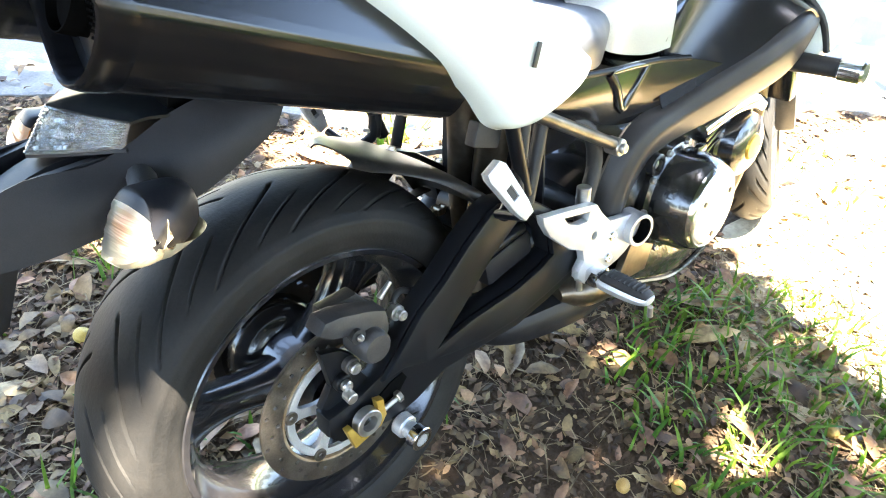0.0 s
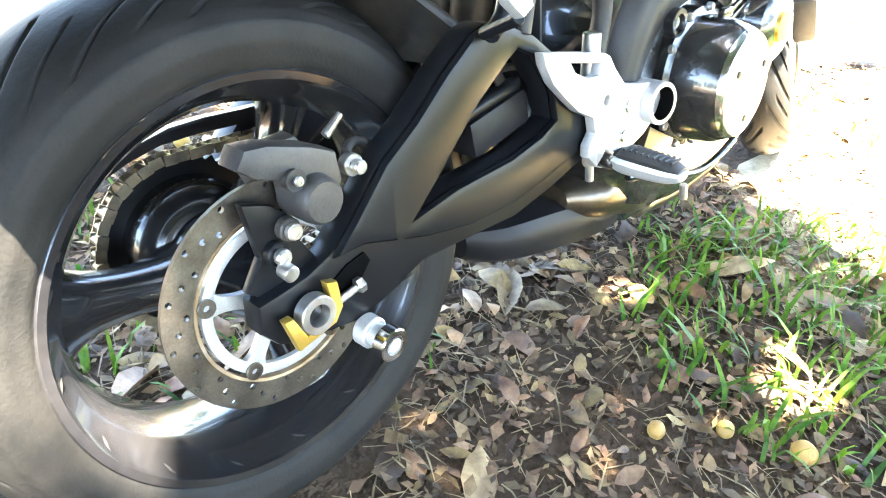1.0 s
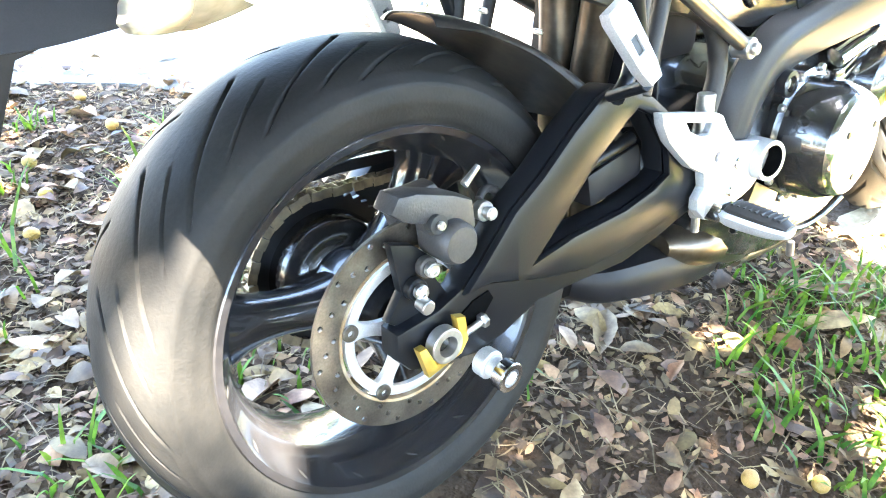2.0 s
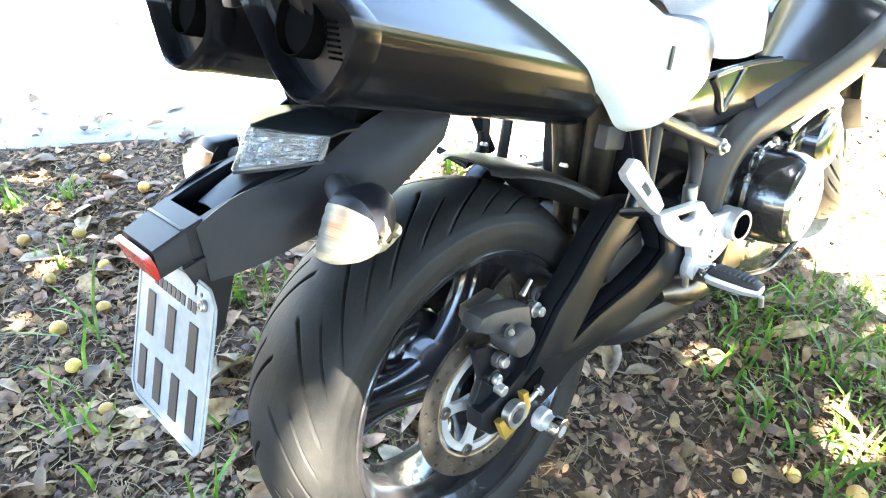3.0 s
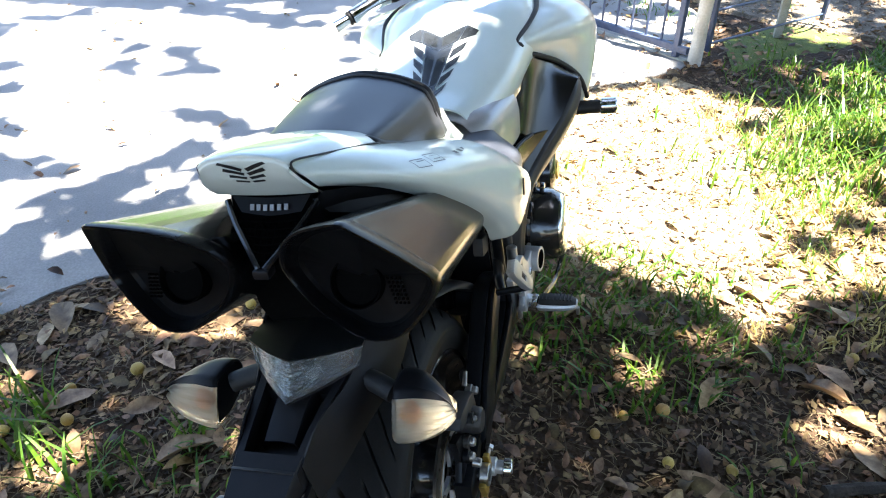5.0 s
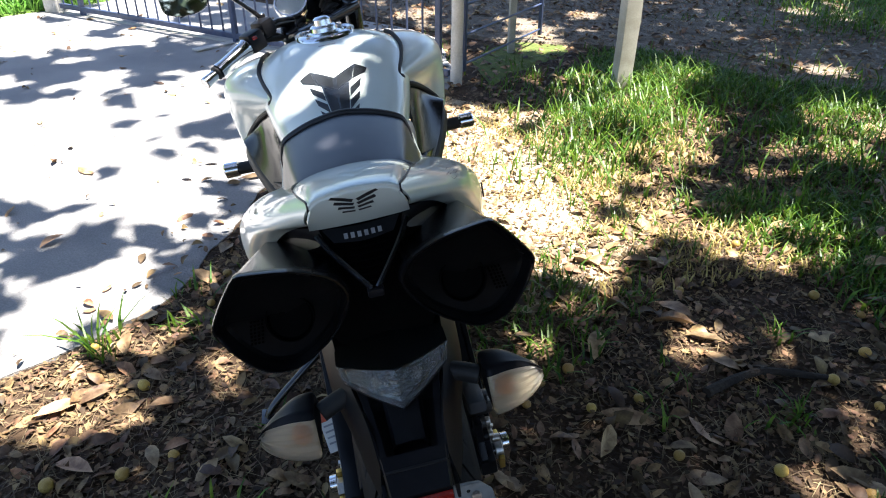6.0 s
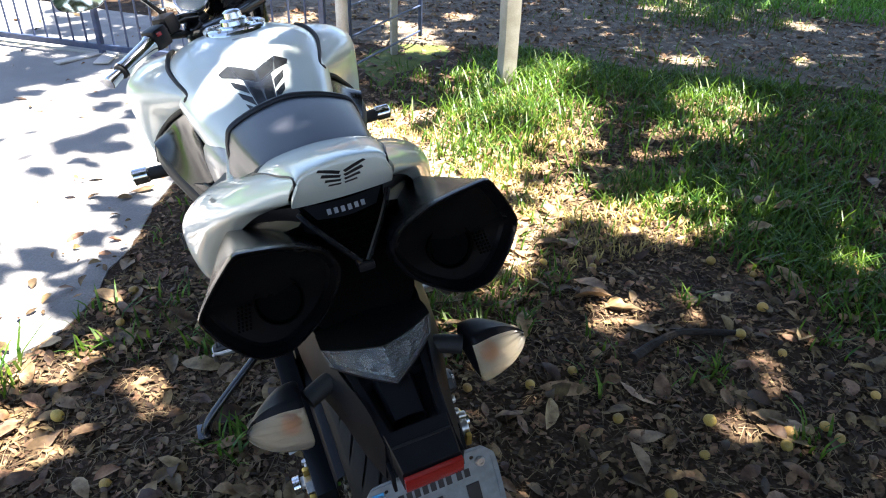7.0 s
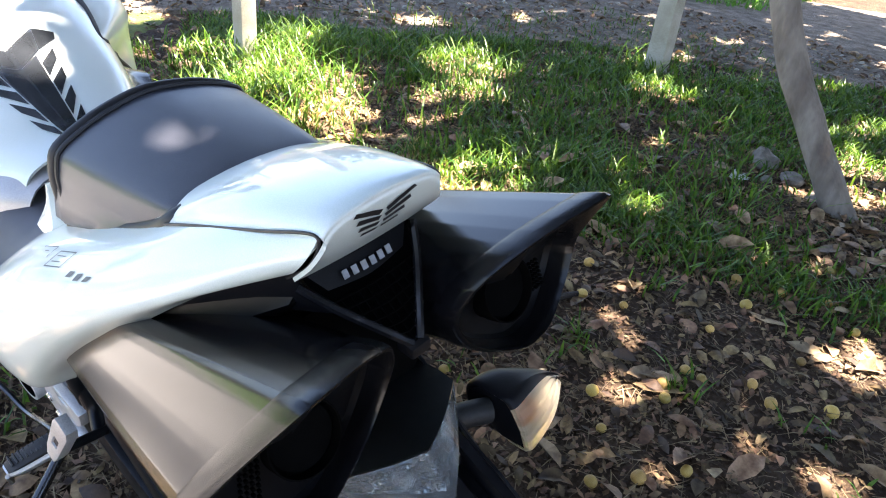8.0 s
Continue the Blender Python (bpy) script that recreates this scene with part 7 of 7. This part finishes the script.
def litter():
    rng = random.Random(23)
    verts, faces = [], []
    for _ in range(86000):
        x, y = rng.uniform(-4.0, 6.0), rng.uniform(-6.0, 4.2)
        if rng.random() > litter_amount(x, y) or blocked(x, y):
            continue
        l = rng.choice((0.016, 0.021, 0.027, 0.034, 0.043, 0.055, 0.07)) * rng.uniform(0.7, 1.3)
        p, f = leaf_shape(rng, l, l * rng.uniform(0.18, 0.32), rng.uniform(-0.1, 0.25) * l, rng.uniform(-0.4, 0.7))
        z = lie(x, y) + 0.004 + rng.uniform(0, 0.010)
        m = pose(x, y, z, rng.gauss(0, 16), rng.gauss(0, 16), rng.uniform(0, 360))
        k = len(verts)
        verts += [m @ Vector(q) for q in p]
        faces += [tuple(k + i for i in q) for q in f]
    tagged(mesh_from("leaf_litter", verts, faces, DRYLEAF, None, True), "small curled dry brown leaves scattered on soil", "leaves", kind="stuff")
    verts, faces, crumbs = [], [], ([], [])
    for _ in range(90000):
        x, y = rng.uniform(-3.4, 3.2), rng.uniform(-3.4, 3.4)
        if not on_soil(x, y) or blocked(x, y) or rng.random() > litter_amount(x, y) + 0.15:
            continue
        l, t, w = rng.uniform(0.015, 0.09), rng.uniform(0, 6.283), rng.uniform(0.0005, 0.0015)
        z = height(x, y) + rng.uniform(0.002, 0.010)
        d, s, e = Vector((math.cos(t), math.sin(t), rng.gauss(0, 0.10))) * l / 2, Vector((-math.sin(t), math.cos(t), 0)) * w, Vector((0, 0, rng.uniform(-0.004, 0.012)))
        p = Vector((x, y, z))
        k = len(verts)
        verts += [p - d - s, p - d + s, p + s + e, p - s + e, p + d + s * 0.6, p + d - s * 0.6]
        faces += [(k, k + 1, k + 2, k + 3), (k + 3, k + 2, k + 4, k + 5)]
    for _ in range(270000):  # crumbled bits of leaf
        x, y = rng.uniform(-3.6, 3.0), rng.uniform(-3.6, 3.6)
        if not on_soil(x, y) or blocked(x, y) or rng.random() > (0.45 + 0.55 * litter_amount(x, y)) * min(1.0, max(0.0, (x + 3.6) / 2.0)):
            continue
        l, t = rng.uniform(0.004, 0.020), rng.uniform(0, 6.283)
        p = Vector((x, y, height(x, y) + rng.uniform(0.003, 0.012)))
        d, w = Vector((math.cos(t), math.sin(t), rng.gauss(0, 0.35))) * l, Vector((-math.sin(t), math.cos(t), rng.gauss(0, 0.35))) * l * rng.uniform(0.25, 0.6)
        k = len(crumbs[0])
        crumbs[0].extend([p - d, p - w, p + d * 0.8 + w * 0.2, p + w])
        crumbs[1].append((k, k + 1, k + 2, k + 3))
    tagged(mesh_from("leaf_crumbs", crumbs[0], crumbs[1], CRUMB), "crumbled bits of dry leaf and bark over the soil", "leaf crumbs", kind="stuff")
    tagged(mesh_from("straw", verts, faces, STRAW), "thin dry stalks and straw on the soil", "straw", kind="stuff")
    # large leaves, one by one
    meshes = []
    for k in range(18):
        l = rng.uniform(0.075, 0.165)
        p, f = leaf_shape(rng, l, l * rng.uniform(0.15, 0.26), rng.uniform(-0.02, 0.16) * l, rng.uniform(-0.2, 0.8))
        me = bpy.data.meshes.new("dry_leaf")
        me.from_pydata(p, [], f)
        me.materials.append(BIGLEAF)
        me.shade_smooth()
        meshes.append(me)
    n = 0
    fixed = [(-0.28, -0.91), (0.53, 0.03), (0.71, -0.14), (0.94, -0.22), (-0.19, 0.71), (0.46, 0.06), (0.95, -0.39), (-0.03, 1.33), (-0.5, 0.86), (0.70, 0.90), (0.66, 0.80), (0.82, 0.38), (0.34, -0.60), (0.11, -0.70), (0.02, -1.08), (0.86, 0.46), (0.26, 0.85), (0.43, 0.89), (0.60, 1.28), (-0.10, -2.22)]
    while n < 300:
        x, y = fixed[n] if n < len(fixed) else (rng.uniform(-1.1, 2.4), rng.uniform(-3.1, 1.7))
        if n >= len(fixed) and (rng.random() > litter_amount(x, y) or blocked(x, y)):
            continue
        ob = new("dry_leaf", rng.choice(meshes))
        z = (height(x, y) if on_soil(x, y) else 0.014) + 0.012 + 0.03 * min(1.0, grass_amount(x, y))
        ob.matrix_world = pose(x, y, z, rng.gauss(0, 14), rng.gauss(0, 12), rng.uniform(0, 360))
        tagged(ob, "large curled dry brown leaf lying on the ground", "leaf", "fallen leaves")
        n += 1


litter()


def fruit():
    rng = random.Random(31)
    kinds = []
    for k in range(4):
        bm = bmesh.new()
        bmesh.ops.create_uvsphere(bm, u_segments=14, v_segments=9, radius=1.0)
        for v in bm.verts:
            v.co *= 1 + 0.06 * noise.noise(v.co * 1.7 + Vector((k * 3, 0, 0)))
            v.co.x *= 1.12
        rod((0.98, 0, 0), (1.16, 0, 0.02), 0.12, 0.08, 8, bm)
        kinds.append(bm)
    first = []
    for bm in kinds:
        ob = part("fallen_fruit", bm, NUT)
        tagged(ob, "round yellow-brown fallen fruit on the soil", "fruit", "fallen fruit")
        first.append(ob)
    spots = [(-0.08, -1.85), (-0.03, -1.67), (-0.01, -1.44), (-0.05, -1.20), (-0.04, -1.08), (-0.10, -1.20), (-0.21, -1.29), (-0.28, -1.25), (-0.41, -1.35), (-0.07, -1.04), (0.08, -0.91), (-0.01, -0.82), (-0.16, -0.75), (-0.09, -0.65), (-0.23, -0.86), (0.08, 1.47), (-0.17, 1.16),
             (-0.30, 1.19), (-0.24, 0.99), (-0.35, 0.99), (-0.37, 0.84), (-0.37, 0.65), (-0.05, 1.69), (0.89, -0.54), (0.56, -0.50), (0.39, -0.51), (1.0, -0.89), (0.97, -1.0), (0.89, -1.04), (0.40, -0.66), (0.42, 0.64), (0.44, -0.33), (0.52, -0.40)]
    while len(spots) < 80:
        x, y = rng.gauss(0.2, 0.9), rng.choice((rng.gauss(-1.6, 0.5), rng.gauss(1.0, 0.5)))
        if on_soil(x, y) and abs(y) > 0.5 and -1.6 < x < 2.6 and min(math.hypot(x - a, y - b) for a, b in spots) > 0.12:
            spots.append((x, y))
    for k, (x, y) in enumerate(spots):
        r = rng.uniform(0.013, 0.019)
        m = pose(x, y, height(x, y) + r * 0.85, rng.uniform(0, 360), rng.uniform(-40, 40), rng.uniform(0, 360)) 
        ob = first[k] if k < 4 else copy_thing(first[k % 4], m)
        ob.matrix_world = m @ Matrix.Diagonal((r, r, r, 1))


fruit()


def odd_things():
    pts = [(0.375, -0.86), (0.42, -0.99), (0.425, -1.10), (0.35, -1.28)]
    branch = part("fallen_branch", tube([(x, y, height(x, y) + 0.016) for x, y in pts], 0.016, 6, 9, taper=0.6), DARKBARK)
    tagged(branch, "crooked dark branch half sunk in the litter", "branch")
    for a, b, h in (((2.66, -1.0), (2.28, -1.07), 0.05), ((3.35, -2.15), (2.55, -2.55), 0.03), ((3.9, -2.75), (3.2, -3.2), 0.03)):
        m = Vector((a[0] + b[0], a[1] + b[1], 0)) * 0.5 + Vector((0.03, 0.05, h))
        st = part("dry_stick", tube([(a[0], a[1], 0.02), m, (b[0], b[1], 0.02)], 0.005, 6, 6), STRAW)
        tagged(st, "long thin pale dry stick on the ground", "stick", "dry sticks")
    for x, y, r in ((0.44, -2.98, 0.07), (0.27, -2.90, 0.055), (0.35, -2.80, 0.03), (0.12, -2.78, 0.035)):
        bm = bmesh.new()
        bmesh.ops.create_icosphere(bm, subdivisions=2, radius=r)
        for v in bm.verts:
            v.co *= 1 + 0.35 * noise.noise(v.co * 14 + Vector((x * 9, y, 0)))
            v.co.z *= 1.2 if r > 0.06 else 0.6
        st = part("stone", bm, STONEM, sharp=25)
        st.location = (x, y, height(x, y) + r * 0.25)
        tagged(st, "rough grey stone at the foot of the tree", "stone", "stones")
    bm = bmesh.new()
    skin(bm, [[Vector((0.40 + 0.016 * i + 0.006 * noise.noise((i, j, 1.0)), -2.73 + 0.014 * j, height(0.44, -2.7) + 0.022 + 0.030 * noise.noise((i * 0.9, j * 0.8, 4.0)))) for i in range(6)] for j in range(5)])
    bmesh.ops.solidify(bm, geom=bm.faces[:], thickness=0.001)
    tagged(part("paper_scrap", bm, LABELW, sharp=20), "crumpled white scrap of paper among leaves", "paper")
    for a, b, w in (((4.30, 0.72), (4.74, 0.62), 0.05), ((4.40, 1.0), (4.62, 0.72), 0.035)):
        d = Vector((b[0] - a[0], b[1] - a[1], 0))
        pl = part("broken_board", box((d.length, w * 2, 0.012), pose(0, 0, 0), 0.003), WHITEPOST)
        pl.matrix_world = pose((a[0] + b[0]) / 2, (a[1] + b[1]) / 2, 0.024, 1, 1, math.degrees(math.atan2(d.y, d.x)))
        tagged(pl, "broken pale board lying on the drive", "board", "broken boards")


odd_things()
